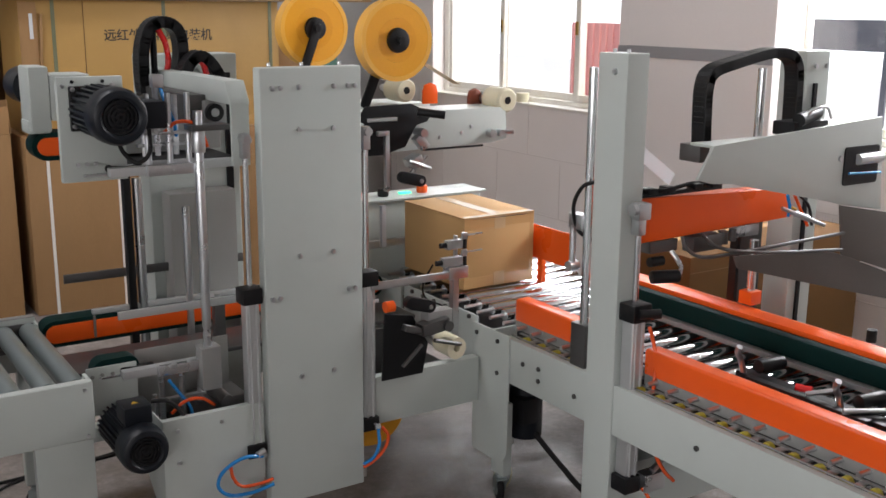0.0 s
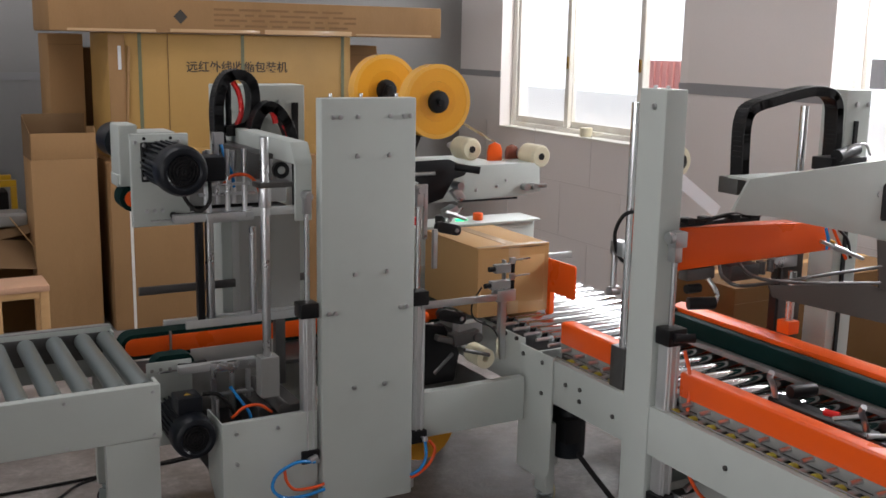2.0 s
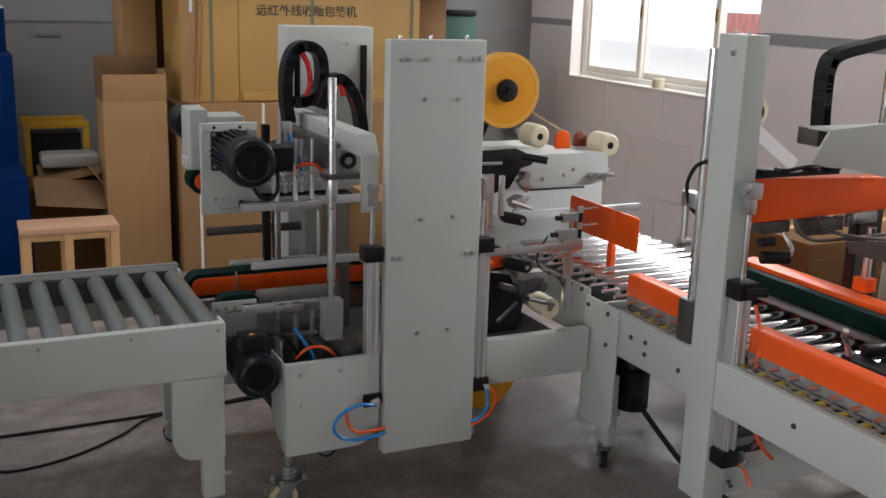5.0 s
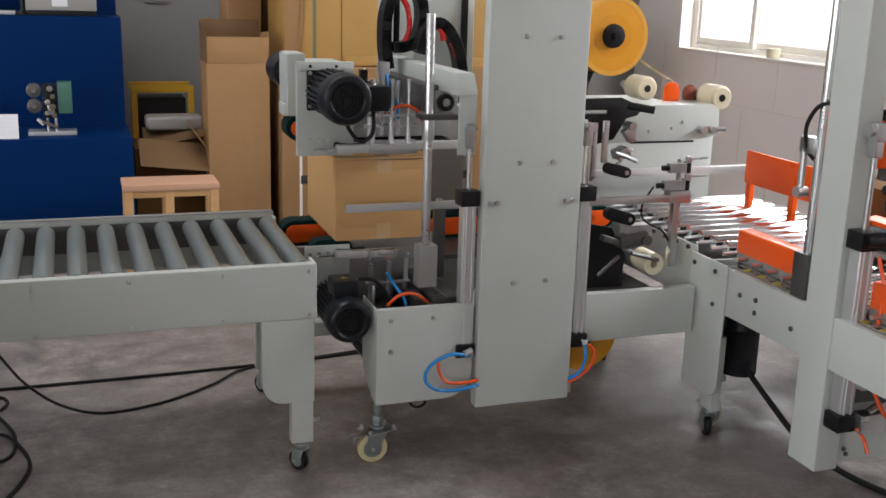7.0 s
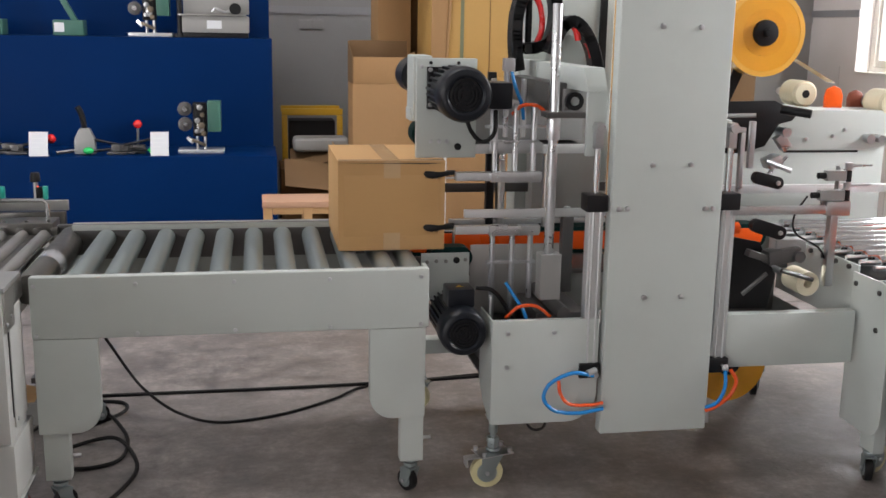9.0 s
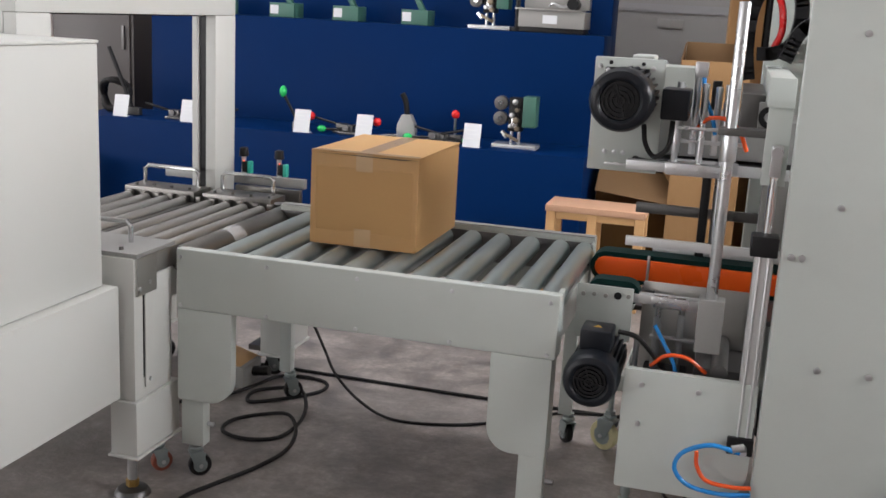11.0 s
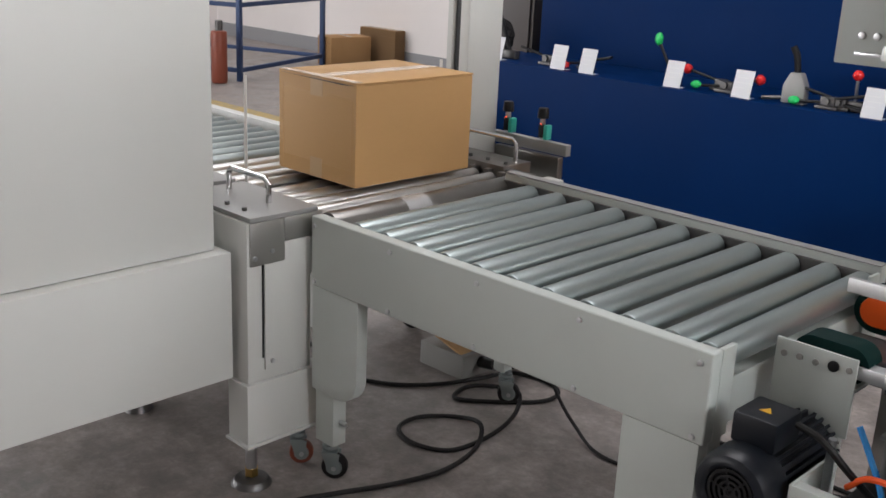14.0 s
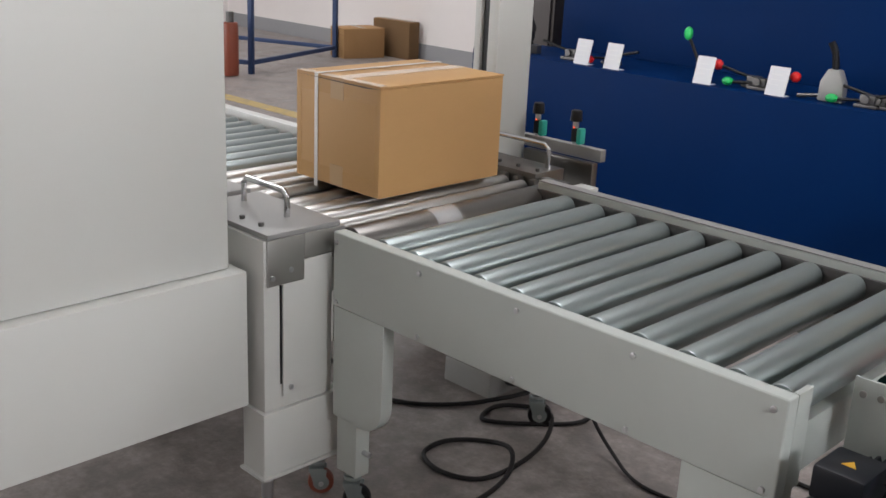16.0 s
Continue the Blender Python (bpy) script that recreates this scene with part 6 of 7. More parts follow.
def toggle_tool(x, ball_a, ball_b, flip=1, y=5.66):
    """A hand tensioner lying on the step: frame, two levers with balls."""
    t = thing("strap_tensioner", (x, y, 0.618), "black steel hand tensioner with coloured ball grips", "hand tool", "strap tools")
    bm = box(x - 0.05, x + 0.05, y - 0.022, y + 0.022, 0.62, 0.634, 0.003)
    box(x - 0.03, x + 0.035, y - 0.016, y + 0.016, 0.634, 0.672, 0.005, bm)
    cyl((x, y - 0.03, 0.655), (x, y + 0.03, 0.655), 0.016, 14, bm)
    part("frame_block", bm, "dull", t)
    part("lever", cyl((x, y, 0.66), (x + flip * 0.17, y - 0.02, 0.70), 0.007, 10), "black", t)
    part("lever", cyl((x + flip * 0.02, y, 0.65), (x - flip * 0.13, y - 0.03, 0.64), 0.007, 10), "black", t)
    if ball_a:
        part("ball_grip", ball((x + flip * 0.175, y - 0.02, 0.701), 0.024), ball_a, t, ball_a + " ball grip")
    if ball_b:
        part("ball_grip", ball((x - flip * 0.14, y - 0.032, 0.642), 0.021, scale=(1.3, 1, 0.9)), ball_b, t, ball_b + " ball grip")
    return t


toggle_tool(-2.06, "", "red", -1)
toggle_tool(-1.85, "", "", 1, 5.72)
toggle_tool(-1.00, "red", "green", 1)
toggle_tool(-1.05, "red", "", -1, 5.70)
toggle_tool(-0.50, "", "green", 1, 5.64)
toggle_tool(-0.46, "", "green", -1, 5.66)
t = thing("lever_tool", (-1.30, 5.68, 0.618), "black hand tool with a raised green grip", "hand tool", "strap tools")
part("frame_block", box(-1.33, -1.26, 5.66, 5.70, 0.62, 0.66, 0.005), "dull", t)
part("lever", cyl((-1.30, 5.68, 0.65), (-1.375, 5.66, 0.80), 0.008, 10), "black", t)
part("grip", ball((-1.385, 5.658, 0.825), 0.021, scale=(1, 1, 1.5)), "green", t, "green grip")
t = thing("lever_tool", (-0.40, 5.68, 0.618), "hand tool with a raised red ball grip", "hand tool", "strap tools")
part("frame_block", box(-0.43, -0.36, 5.66, 5.70, 0.62, 0.665, 0.005), "dull", t)
part("lever", cyl((-0.40, 5.68, 0.65), (-0.395, 5.66, 0.765), 0.007, 10), "steel", t)
part("ball_grip", ball((-0.395, 5.658, 0.775), 0.023), "red", t, "red ball grip")
t = thing("sealer_tool", (-0.66, 5.66, 0.618), "cast aluminium hand sealer with a black handle", "hand tool", "strap tools")
part("body", prism([(-0.715, 0.62), (-0.605, 0.62), (-0.61, 0.70), (-0.635, 0.755), (-0.685, 0.755), (-0.712, 0.70)], "y", 5.63, 5.68, 0.008), "strip", t)
part("handle", tube([(-0.66, 5.655, 0.74), (-0.665, 5.65, 0.79), (-0.672, 5.645, 0.83), (-0.69, 5.64, 0.865)], 0.015, 10), "black", t)
part("jaw", cyl((-0.70, 5.66, 0.64), (-0.80, 5.62, 0.63), 0.009, 10), "dull", t)


def ribbon_coder(x, y, z, s=1.0):
    """A small ribbon coding machine: foot, two spools, press block, green side box."""
    t = thing("coding_machine", (x, y, z), "small ribbon coding machine with a green side box", "coding machine", "machines on the stand")
    part("foot", box(x - 0.10 * s, x + 0.14 * s, y - 0.06 * s, y + 0.06 * s, z + 0.001, z + 0.022 * s, 0.003), "alu", t)
    part("side_box", box(x + 0.055 * s, x + 0.125 * s, y - 0.05 * s, y + 0.05 * s, z + 0.115 * s, z + 0.275 * s, 0.004), "greenmach", t, "green painted side box")
    for zz in (0.235, 0.155):
        sp = part("spool", cyl((x - 0.06 * s, y - 0.055 * s, z + zz * s), (x - 0.06 * s, y - 0.02 * s, z + zz * s), 0.037 * s, 22, bevel=0.003), "dull", t)
        part("spool_nut", cyl((x - 0.06 * s, y - 0.066 * s, z + zz * s), (x - 0.06 * s, y - 0.055 * s, z + zz * s), 0.013 * s, 12), "chrome", sp)
    bm = box(x - 0.02 * s, x + 0.05 * s, y - 0.04 * s, y + 0.04 * s, z + 0.09 * s, z + 0.265 * s, 0.004)
    box(x - 0.005 * s, x + 0.035 * s, y - 0.055 * s, y - 0.04 * s, z + 0.10 * s, z + 0.22 * s, 0.003, bm)
    cyl((x + 0.02 * s, y - 0.06 * s, z + 0.235 * s), (x + 0.02 * s, y - 0.03 * s, z + 0.235 * s), 0.022 * s, 14, bm)
    part("press_block", bm, "black", t)
    for k, (u, v, r) in enumerate(((0.018, 0.245, 0.015), (0.030, 0.205, 0.012), (0.004, 0.175, 0.014), (0.026, 0.150, 0.017), (0.000, 0.120, 0.012), (0.034, 0.108, 0.013))):
        part("guide_wheel", cyl((x + u * s, y - 0.072 * s, z + v * s), (x + u * s, y - 0.056 * s, z + v * s), r * s, 14, bevel=0.002), "bronze" if k % 2 else "steel", t)
    part("crank_arm", box(x - 0.03 * s, x + 0.05 * s, y - 0.07 * s, y - 0.062 * s, z + 0.052 * s, z + 0.068 * s, 0.002, turn=Matrix.Rotation(radians(24), 4, "Y")), "bronze", t)
    bm = cyl((x, y - 0.03 * s, z + 0.02 * s), (x, y - 0.03 * s, z + 0.10 * s), 0.008 * s, 10)
    cyl((x + 0.04 * s, y - 0.03 * s, z + 0.02 * s), (x + 0.04 * s, y - 0.03 * s, z + 0.10 * s), 0.008 * s, 10, bm)
    box(x + 0.002 * s, x + 0.036 * s, y - 0.062 * s, y - 0.054 * s, z + 0.11 * s, z + 0.16 * s, 0.002, bm)
    cyl((x - 0.05 * s, y - 0.04 * s, z + 0.085 * s), (x - 0.02 * s, y - 0.05 * s, z + 0.06 * s), 0.012 * s, 10, bm)
    part("stamp", bm, "steel", t)


ribbon_coder(-0.095, 5.72, 0.618)
ribbon_coder(-0.375, 6.17, 1.215)


def bench_sealer(x):
    t = thing("bench_sealer", (x, 6.17, 1.215), "green bench sealing machine with a raised lever", "bench machine", "machines on the stand")
    part("body", box(x - 0.07, x + 0.09, 6.11, 6.25, 1.2155, 1.30, 0.006), "greenmach", t)
    part("label", box(x - 0.062, x - 0.01, 6.1085, 6.1098, 1.235, 1.285, 0), "paper", t)
    part("lever", box(x - 0.01, x + 0.02, 6.16, 6.20, 1.28, 1.44, 0.006, turn=Matrix.Rotation(radians(-28), 4, "Y")), "greenmach", t)


for x in (-0.80, -1.22, -1.62, -2.05):
    bench_sealer(x)
t = thing("tape_dispenser_machine", (0.0, 6.18, 1.215), "grey sheet-metal bench machine with a small label", "bench machine", "machines on the stand")
part("body", box(-0.18, 0.185, 6.07, 6.30, 1.243, 1.335, 0.004), "sheet_grey", t)
part("foot_rail", box(-0.175, 0.18, 6.08, 6.29, 1.2155, 1.242, 0.003), "black", t)
part("shelf", box(-0.20, 0.17, 6.055, 6.20, 1.336, 1.344, 0.002), "stainless", t)
part("back_plate", box(-0.18, 0.185, 6.22, 6.30, 1.345, 1.43, 0.004), "sheet_grey", t)
part("label", box(-0.045, 0.035, 6.0685, 6.0698, 1.265, 1.31, 0), "paper", t)
part("motor", cyl((0.11, 6.10, 1.375), (0.11, 6.20, 1.375), 0.032, 18), "black", t)
part("lever", tube([(-0.02, 6.12, 1.36), (0.0, 6.11, 1.375), (0.05, 6.11, 1.358), (0.09, 6.11, 1.365)], 0.007), "steel", t)
t = thing("floor_stand_tool", (-0.195, 6.12, 1.215), "black upright rod on a round foot", "stand")
part("foot", cyl((-0.195, 6.12, 1.2155), (-0.195, 6.12, 1.235), 0.035, 16), "black", t)
part("rod", cyl((-0.195, 6.12, 1.235), (-0.195, 6.12, 1.50), 0.014, 12), "black", t)
t = thing("shelf_board", (-0.05, 6.45, 1.462), "brown boards stacked on the stand", "boards")
part("board", box(-0.22, 0.22, 6.38, 6.58, 1.4625, 1.50, 0.003), "wood_top", t)
part("board", box(-0.20, 0.21, 6.39, 6.57, 1.501, 1.535, 0.003), "card_in", t)

# ---- cartons and clutter by the back wall ----
def plank_box(name, x0, x1, y0, y1, z0, z1, material, label, group="", turn=0.0, category="carton"):
    t = thing(name, ((x0 + x1) / 2, (y0 + y1) / 2, z0), label, category, group)
    part("body", box(x0, x1, y0, y1, z0, z1, 0.006), material, t)
    c = (y0 + y1) / 2
    if category == "carton":
        part("flap_seam", box(x0 + 0.004, x1 - 0.004, c - 0.0015, c + 0.0015, z1 - 0.001, z1 + 0.0012, 0), "card_in", t)
        part("seam_tape", box(x0 + 0.002, x1 - 0.002, c - 0.024, c + 0.024, z1 + 0.0013, z1 + 0.002, 0), "tape", t, "brown packing tape along the seam")
        part("corner_crease", box(x0 + 0.003, x1 - 0.003, y0 - 0.001, y0 + 0.002, z1 - 0.062, z1 - 0.060, 0), "card_in", t)
    else:
        d = part("cabinet_door", box(x0 + 0.02, x1 - 0.02, y0 - 0.018, y0 - 0.001, z0 + 0.06, z1 - 0.03, 0.004), material, t)
        part("handle", box(x1 - 0.07, x1 - 0.05, y0 - 0.034, y0 - 0.0185, 0.95, 1.10, 0.003), "dull", d)
    t.rotation_euler = (0, 0, radians(turn))
    return t


st = thing("wooden_stool", (0.46, 5.10, 0), "low plywood stool with a pinkish top", "stool")
part("top", box(0.235, 0.690, 4.985, 5.225, 0.438, 0.468, 0.003), "wood_top", st)
for x in (0.240, 0.430, 0.645):
    part("leg", box(x, x + 0.042, 4.992, 5.022, 0, 0.4375, 0.003), "wood", st)
    part("leg", box(x, x + 0.042, 5.188, 5.218, 0, 0.4375, 0.003), "wood", st)
part("rail", box(0.283, 0.644, 5.190, 5.210, 0.05, 0.10, 0.003), "wood", st)
part("apron", box(0.283, 0.644, 4.995, 5.012, 0.405, 0.4375, 0.002), "wood", st)
tc = thing("tall_carton", (0.90, 5.88, 0), "tall narrow brown carton standing with its top flaps raised", "carton")
X0, X1, Y0, Y1 = 0.735, 1.078, 5.75, 6.05
for a in ((X0, X1, Y0, Y0 + 0.006), (X0, X1, Y1 - 0.006, Y1), (X0, X0 + 0.006, Y0 + 0.0065, Y1 - 0.0065), (X1 - 0.006, X1, Y0 + 0.0065, Y1 - 0.0065)):
    part("side", box(*a, 0.0, 0.985, 0.002), "card", tc)
part("front_flap", box(X0 + 0.004, X1 - 0.004, Y0 - 0.004, Y0 + 0.001, 0.986, 1.130, 0.002, turn=Matrix.Rotation(radians(3), 4, "X")), "card", tc)
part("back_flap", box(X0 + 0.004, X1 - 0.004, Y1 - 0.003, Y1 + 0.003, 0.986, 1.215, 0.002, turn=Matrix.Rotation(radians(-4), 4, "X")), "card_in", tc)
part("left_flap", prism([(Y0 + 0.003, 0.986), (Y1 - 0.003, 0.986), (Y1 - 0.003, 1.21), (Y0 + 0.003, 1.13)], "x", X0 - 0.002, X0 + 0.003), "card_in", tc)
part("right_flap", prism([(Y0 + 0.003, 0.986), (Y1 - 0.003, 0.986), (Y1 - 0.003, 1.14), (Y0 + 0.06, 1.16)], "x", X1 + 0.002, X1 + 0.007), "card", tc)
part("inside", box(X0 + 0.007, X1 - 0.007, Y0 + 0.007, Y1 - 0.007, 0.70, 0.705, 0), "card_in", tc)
# stacked machine cartons
low = thing("machine_carton", (1.75, 5.96, 0), "large brown machine carton bound with white straps", "carton", "stacked machine cartons")
part("body", box(1.135, 2.47, 5.70, 6.25, 0.0, 0.965, 0.008), "card", low)
for x in (1.235, 1.605, 2.05):
    part("strap", box(x, x + 0.016, 5.697, 5.6995, 0.0, 0.966, 0), "strap", low, "white plastic strap")
up = thing("machine_carton", (1.88, 6.02, 0.966), "yellow printed machine carton bound with green straps", "carton", "stacked machine cartons")
part("body", box(1.17, 2.63, 5.80, 6.30, 0.9665, 1.672, 0.010), "card_yellow", up)
for x in (1.335, 2.565, 1.93):
    part("strap", box(x, x + 0.020, 5.797, 5.7995, 0.968, 1.673, 0), "green_strap", up, "dull green strap")
part("side_panel", box(1.172, 1.262, 5.788, 5.7965, 0.968, 1.66, 0.003), "card", up, "dull brown torn side panel")
part("label", box(1.222, 1.240, 5.7845, 5.7875, 1.47, 1.60, 0.001), "paper", up, "torn white label")
part("crease", box(1.50, 1.504, 5.7972, 5.7996, 0.97, 1.67, 0.0008), "card_in", up)
part("lower_flap", box(1.52, 2.55, 5.785, 5.7965, 0.968, 1.02, 0.003, turn=Matrix.Rotation(radians(0.5), 4, "Y")), "card_yellow", up)
part("torn_edge", box(1.26, 1.275, 5.780, 5.797, 0.99, 1.60, 0.004, turn=Matrix.Rotation(radians(3), 4, "Y")), "card", up)
fl = thing("flat_carton", (1.95, 5.98, 1.673), "long flat brown carton laid over the stack", "carton", "stacked machine cartons")
part("body", box(0.86, 3.22, 5.72, 6.30, 1.6745, 1.86, 0.010), "card", fl)
random.seed(5)
for k in range(4):
    x = 1.75
    while x < 2.55:
        w = random.uniform(0.05, 0.16)
        part("print_line", box(x, x + w, 5.7185, 5.7198, 1.805 - 0.03 * k, 1.817 - 0.03 * k, 0), "print_brown", fl)
        x += w + 0.03
# tape strips; the lighter tape colour carries part of their white glint
for k, (x0, x1) in enumerate(((0.95, 1.42), (1.50, 2.02), (2.05, 2.60), (2.63, 3.15))):
    part("edge_tape", box(x0, x1, 5.7165, 5.7195, 1.677 + 0.004 * (k % 2), 1.692 + 0.006 * (k % 3), 0.001), "clear_tape", fl, "creased tape along the lower edge, its glint partly put into colour")
# thin darker strip below the front edge of the flat carton
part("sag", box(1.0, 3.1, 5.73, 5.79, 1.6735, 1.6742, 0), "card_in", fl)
part("print_mark", prism([(1.52, 1.765), (1.56, 1.725), (1.60, 1.765), (1.56, 1.805)], "y", 5.7185, 5.7198), "print", fl)
part("print_line", text_mesh("远红外线收缩包装机", 0.068, (1.605, 5.7985, 1.462), 0), "print", up, "black printed line of Chinese characters")
plank_box("leaning_carton", 0.93, 1.13, 6.33, 6.60, 0, 1.66, "card", "tall flattened carton leaning behind the stack", "leaning cartons", 3)
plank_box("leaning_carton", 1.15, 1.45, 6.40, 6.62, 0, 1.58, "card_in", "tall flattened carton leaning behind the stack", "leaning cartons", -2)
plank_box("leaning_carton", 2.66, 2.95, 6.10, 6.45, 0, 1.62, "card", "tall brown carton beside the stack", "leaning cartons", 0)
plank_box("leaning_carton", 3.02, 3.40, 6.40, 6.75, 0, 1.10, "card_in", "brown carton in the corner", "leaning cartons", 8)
t = thing("green_machine", (3.32, 6.35, 1.10), "small dark green machine on the corner carton", "machine")
part("body", box(3.10, 3.36, 6.45, 6.65, 1.1005, 1.46, 0.02), "greenmach", t)
part("lid", box(3.12, 3.34, 6.43, 6.66, 1.4605, 1.50, 0.01), "black", t)
plank_box("floor_carton", 2.75, 3.75, 2.55, 3.05, 0, 0.78, "card_shaded", "brown carton, coloured darker for shade, on the floor behind the sealing machine", "", 0)
# low carton with open flaps and a yellow cart beside the stand
oc2 = thing("open_carton", (0.60, 6.15, 0), "low carton, coloured darker for shade, with brown flaps hanging open", "carton")
part("body", box(0.345, 0.80, 5.92, 6.30, 0, 0.50, 0.005), "card_shaded", oc2)
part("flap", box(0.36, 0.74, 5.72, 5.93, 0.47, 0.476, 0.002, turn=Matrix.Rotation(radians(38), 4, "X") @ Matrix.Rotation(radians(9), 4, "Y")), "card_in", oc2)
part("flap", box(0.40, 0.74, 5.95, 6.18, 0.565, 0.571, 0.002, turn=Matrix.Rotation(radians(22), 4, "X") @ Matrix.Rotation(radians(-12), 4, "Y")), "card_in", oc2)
part("side_flap", box(0.70, 0.706, 5.78, 6.10, 0.44, 0.66, 0.002, turn=Matrix.Rotation(radians(-35), 4, "Y")), "card", oc2)
part("wrapping", box(0.42, 0.74, 6.02, 6.22, 0.58, 0.66, 0.03, seg=3), "sheet_grey", oc2, "crumpled silver film")
yc = thing("yellow_cart", (0.55, 6.52, 0), "yellow painted steel cart frame", "cart")
for a in ((0.365, 0.735, 6.44, 6.47, 0.755, 0.795), (0.365, 0.400, 6.44, 6.47, 0, 0.754), (0.700, 0.735, 6.44, 6.47, 0, 0.754), (0.365, 0.735, 6.70, 6.73, 0.755, 0.795)):
    part("rail", box(*a, 0.004), "yellow", yc)
part("load", box(0.41, 0.69, 6.48, 6.69, 0.35, 0.72, 0.01), "rubber", yc)
sk = thing("wall_socket", (0.50, 6.98, 1.16), "white double socket on the wall", "socket")
part("plate", box(0.50, 0.575, 6.988, 6.999, 1.27, 1.325, 0.003), "wall_grey", sk)
part("plate", box(0.580, 0.655, 6.988, 6.999, 1.27, 1.325, 0.003), "wall_grey", sk)

# ---- far end of the hall ----
rk = thing("steel_rack", (-5.79, 6.29, 0), "dark blue steel rack frame on the floor", "rack")
for x in (-7.29, -5.79):
    for y in (6.29, 7.62):
        part("post", box(x - 0.02, x + 0.02, y - 0.02, y + 0.02, 0, 0.66, 0.003), "bluesteel", rk)
for z in (0.09, 0.615):
    for y in (6.29, 7.62):
        part("rail", box(-7.269, -5.811, y - 0.016, y + 0.016, z - 0.018, z + 0.018, 0.003), "bluesteel", rk)
    for x in (-7.29, -5.79):
        part("rail", box(x - 0.016, x + 0.016, 6.311, 7.599, z - 0.018, z + 0.018, 0.003), "bluesteel", rk)
rk.rotation_euler = (0, 0, radians(20.7))
plank_box("wall_carton", -6.36, -6.08, 7.56, 7.98, 0, 0.27, "card", "brown carton against the far wall", "far cartons", -13)
plank_box("wall_carton", -6.30, -5.80, 8.03, 8.16, 0, 0.34, "card_in", "flat brown carton leaning on the far wall", "far cartons", 0)
t = thing("red_bottle", (-5.80, 6.10, 0), "reddish brown gas bottle on the floor", "gas bottle")
part("body", cyl((-5.80, 6.10, 0), (-5.80, 6.10, 0.42), 0.065, 20, bevel=0.02), "bottle", t)
part("neck", cyl((-5.80, 6.10, 0.42), (-5.80, 6.10, 0.50), 0.03, 14), "dull", t)
plank_box("floor_carton", -2.60, -2.44, 5.25, 5.45, 0, 0.40, "card", "open brown carton on the floor by the stand", "", 12)
t = thing("dark_coil", (-2.50, 5.74, 0.618), "black coiled hose lying on the blue step", "hose")
ring_pts = [(-2.50 + 0.085 * math.cos(a), 5.74 + 0.03 * math.sin(2.2 * a), 0.725 + 0.085 * math.sin(a)) for a in [0.5 * k for k in range(26)]]
part("coil", tube(ring_pts, 0.018, 8, 3), "rubber", t)
t = thing("lever_tool", (-2.36, 5.68, 0.618), "black hand tool with a long raised lever", "hand tool", "strap tools")
part("frame_block", box(-2.40, -2.29, 5.66, 5.70, 0.62, 0.665, 0.005), "dull", t)
part("lever", cyl((-2.345, 5.68, 0.66), (-2.485, 5.67, 1.0), 0.012, 10), "black", t)
plank_box("dark_cabinet", -3.35, -2.75, 6.35, 6.95, 0, 1.9, "door", "dark brown metal cabinet by the wall", "", 0, "cabinet")

# ---- cables and the junction box on the floor ----
def cable(points, r, label):
    p0 = points[0]
    return whole("floor_cable", tube(points, r, 8, 8), "rubber", (p0[0], p0[1], 0), label, "cable", "floor cables")


R = 0.0062
cable([(-0.70, 3.18, R), (-0.60, 3.24, R), (-0.52, 3.34, R), (-0.47, 3.46, R), (-0.44, 3.56, R), (-0.36, 3.60, R), (-0.26, 3.58, R), (-0.24, 3.50, R), (-0.31, 3.40, R), (-0.42, 3.31, R), (-0.45, 3.40, R), (-0.38, 3.47, R), (-0.30, 3.45, 0.02), (-0.24, 3.36, R), (-0.20, 3.22, R), (-0.21, 3.08, R), (-0.30, 3.03, R), (-0.39, 3.06, R), (-0.40, 3.15, R), (-0.33, 3.23, R), (-0.24, 3.22, 0.022), (-0.18, 3.14, R), (-0.15, 3.00, R), (-0.18, 2.86, R), (-0.24, 2.72, R), (-0.28, 2.60, R), (-0.26, 2.40, R), (-0.30, 2.1, R), (-0.5, 1.7, R)], R, "thick black cable lying in loose loops")
cable([(-0.44, 3.54, 0.47), (-0.34, 3.52, 0.33), (-0.271, 3.50, 0.228), (-0.225, 3.48, 0.16), (-0.164, 3.43, 0.10), (-0.063, 3.40, 0.03), (0.072, 3.351, R), (0.27, 3.392, R), (0.462, 3.518, R), (0.60, 3.645, R), (0.9, 3.70, R), (1.4, 3.78, R)], 0.0050, "black cable trailing under the conveyor")
cable([(-0.62, 3.66, R), (-0.2, 3.66, R), (0.3, 3.66, R), (0.8, 3.68, R), (1.3, 3.74, R), (2.0, 3.9, R)], 0.0058, "straight black cable along the floor")
cable([(-1.6, 3.2, R), (-1.0, 3.24, R), (-0.70, 3.18, R)], R, "thick black cable under the strapping machine")
jb = thing("junction_box", (-0.58, 3.50, 0), "open metal junction box with a wooden lid on the floor", "junction box")
part("body", box(-0.68, -0.50, 3.42, 3.56, 0.0, 0.075, 0.003), "sheet_grey", jb)
part("lid", box(-0.68, -0.50, 3.43, 3.57, 0.09, 0.096, 0.002, turn=Matrix.Rotation(radians(16), 4, "Y")), "wood", jb)
part("plug", cyl((-0.50, 3.50, 0.04), (-0.44, 3.50, 0.05), 0.018, 12), "black", jb)


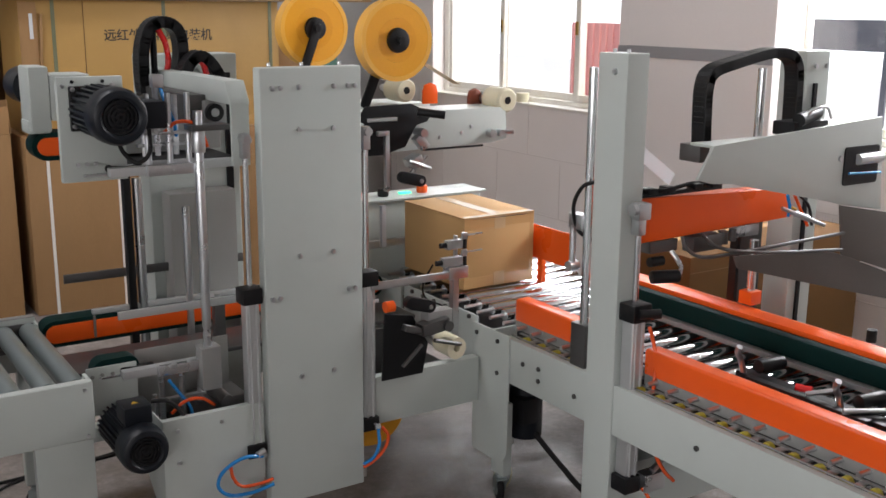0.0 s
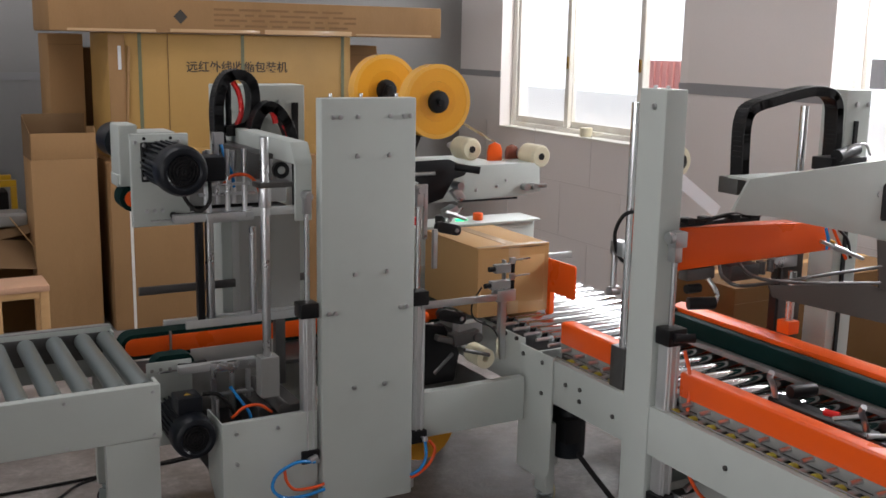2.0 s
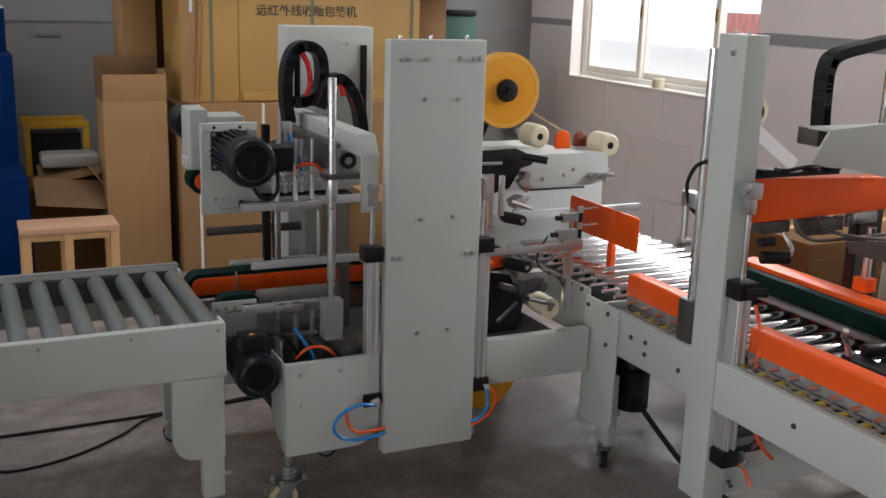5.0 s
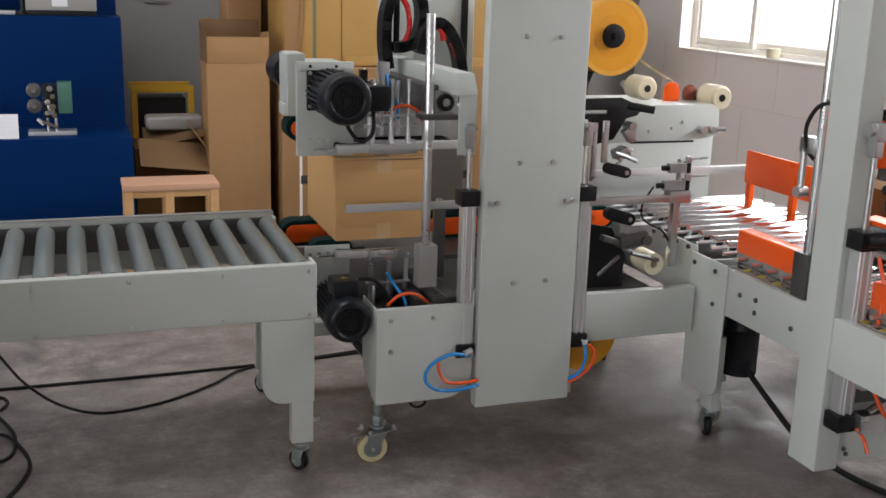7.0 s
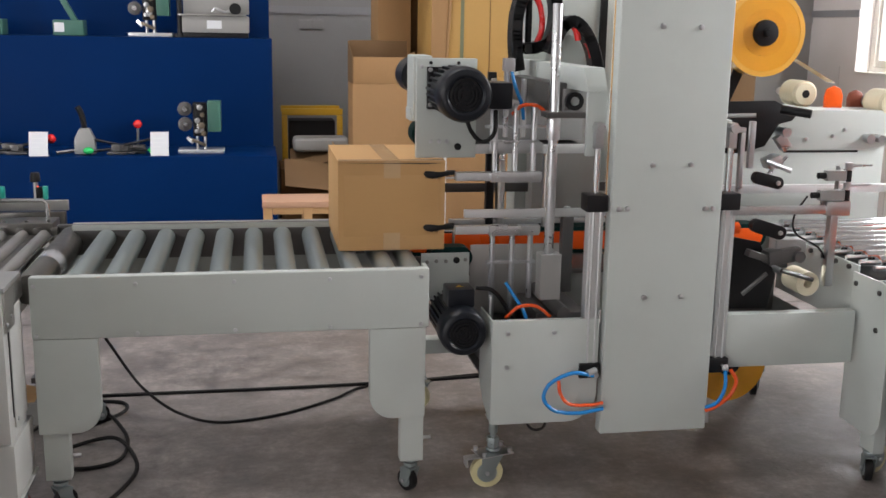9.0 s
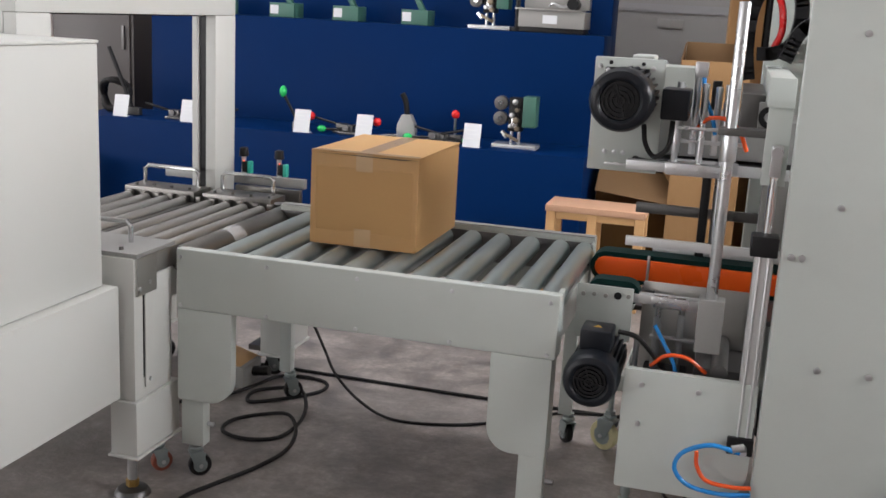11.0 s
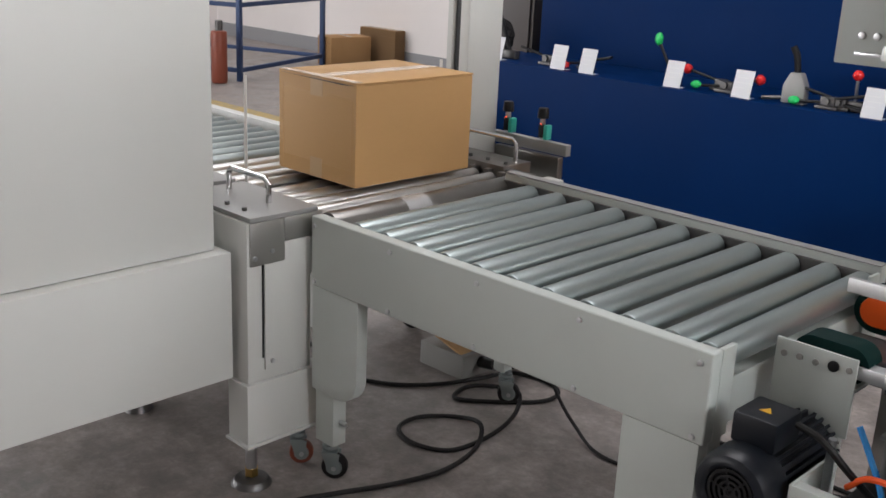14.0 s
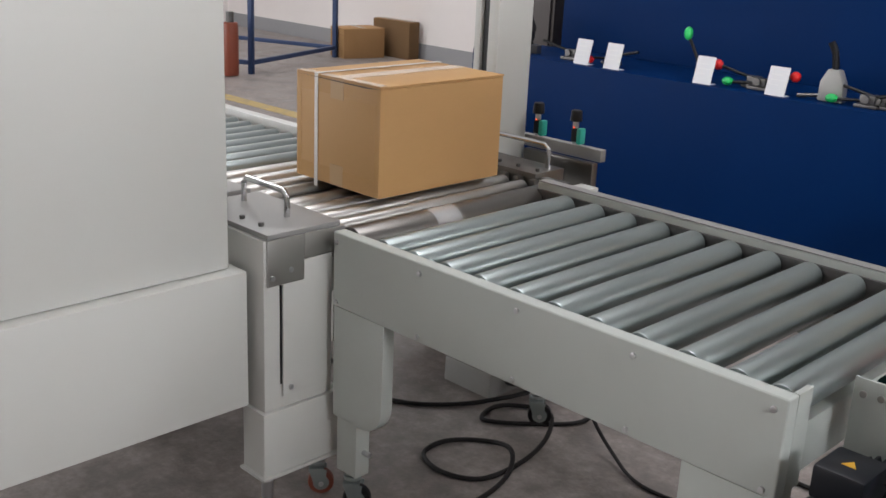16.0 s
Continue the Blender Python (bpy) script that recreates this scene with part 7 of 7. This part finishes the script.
# ---- what moves ----
def motions():
    def rows(keys):
        return [(t, pose(*p)) for t, p in keys]
    # lifting head: sinks on to the carton's height, rises again once the carton has left
    lift = [(0.0, 0.250), (0.5, 0.249), (1.0, 0.246), (1.5, 0.194), (2.0, 0.152), (2.5, 0.100), (3.0, 0.053), (3.2, 0.034), (3.7, 0.004), (4.0, 0.0), (10.6, 0.0),
            (11.0, 0.008), (11.5, 0.036), (12.0, 0.060), (12.5, 0.092), (13.0, 0.130), (13.5, 0.158), (14.0, 0.184), (14.5, 0.213), (15.0, 0.240), (15.5, 0.246), (16.0, 0.248)]
    walk(head, rows([(t, (0, 0, z)) for t, z in lift]))
    for loop in (loop_a, loop_b):
        walk(loop, rows([(t, (0, 0, 0.68 * z)) for t, z in lift]))

    def near_gap(t):
        return -0.110 if t <= 1.0 else -0.055 if t < 2.0 else 0.0

    def rear_gap(t):
        return max(0.0, 0.068 - 0.060 * t)
    # the two tape units close in on the carton from either side
    walk(near_unit, rows([(t, (0, near_gap(t), z)) for t, z in lift]))
    walk(rear_unit, rows([(t, (0, rear_gap(t), z)) for t, z in lift]))
    walk(low_unit, rows([(0.0, (0, -0.110, 0)), (1.0, (0, -0.110, 0)), (1.5, (0, -0.055, 0)), (2.0, (0, 0, 0)), (8.8, (0, 0, 0)), (9.8, (0, -0.026, 0)), (10.8, (0, -0.052, 0)), (16.0, (0, -0.052, 0))]))
    walk(bu, rows([(0.0, (0, 0.068, 0)), (0.5, (0, 0.038, 0)), (1.2, (0, 0, 0)), (16.0, (0, 0, 0))]))
    grip = {7.1: 0.0, 7.45: -0.076, 9.3: -0.076, 9.7: 0.0}
    walk(app_up, rows(sorted([(t, (0, near_gap(t), z)) for t, z in lift] + [(t, (0, 0, z)) for t, z in grip.items()])))
    walk(app_lo, rows([(0.0, (0, -0.110, 0)), (1.0, (0, -0.110, 0)), (1.5, (0, -0.055, 0)), (2.0, (0, 0, 0)), (7.1, (0, 0, 0)), (7.45, (0, 0, 0.100)), (9.3, (0, 0, 0.100)), (9.7, (0, 0, 0)), (16.0, (0, 0, 0))]))
    for tip in (tip_up, tip_lo):
        walk(tip, rows([(0.0, (0.095, 0, 0)), (7.1, (0.095, 0, 0)), (7.45, (0, 0, 0)), (9.3, (0, 0, 0)), (9.7, (0.095, 0, 0)), (16.0, (0.095, 0, 0))]))
    walk(push, rows([(0.0, (0.09, 0, 0)), (0.5, (0.055, 0, 0)), (1.0, (-0.02, 0, 0)), (1.5, (-0.10, 0, 0)), (3.2, (-0.10, 0, 0)), (4.2, (-0.30, 0, 0)), (4.8, (-0.18, 0, 0)), (5.5, (0.0, 0, 0)), (6.0, (0.105, 0, 0)), (6.5, (0.15, 0, 0)), (7.0, (0.18, 0, 0)), (16.0, (0.18, 0, 0))]))
    run = [(0.0, 2.205), (0.5, 2.175), (1.0, 2.115), (1.5, 2.055), (2.0, 2.045), (2.5, 2.04), (3.2, 2.03), (4.0, 1.84), (5.0, 1.45), (6.0, 1.12), (7.0, 0.94), (7.5, 0.868), (8.0, 0.79), (8.5, 0.715),
           (9.5, 0.46), (10.5, 0.20), (11.0, 0.077), (11.5, -0.055), (12.0, -0.175), (12.5, -0.305), (13.0, -0.445), (13.5, -0.605), (13.8, -0.640), (16.0, -0.642)]
    walk(carton, rows([(t, (x, CY, CZ)) for t, x in run]))
    # the strap leaves its track and tightens
    for ob, dy, dz in ((strap_front, 0.2465, 0.0), (strap_back, -0.1785, 0.0), (strap_top, 0.0, -0.3150)):
        wx, wy, wz = (-0.7325, 3.13 + (0.045 if dy < 0 else -0.050 if dy > 0 else 0.0), 0.63 + (0.0095 if dz else 0.0))
        walk(ob, rows([(0.0, (wx, wy, wz)), (13.6, (wx, wy, wz)), (13.9, (-0.70, 3.13, 0.63)), (14.2, (-0.70, 3.13 + dy, 0.63 + dz)), (16.0, (-0.70, 3.13 + dy, 0.63 + dz))]))


motions()
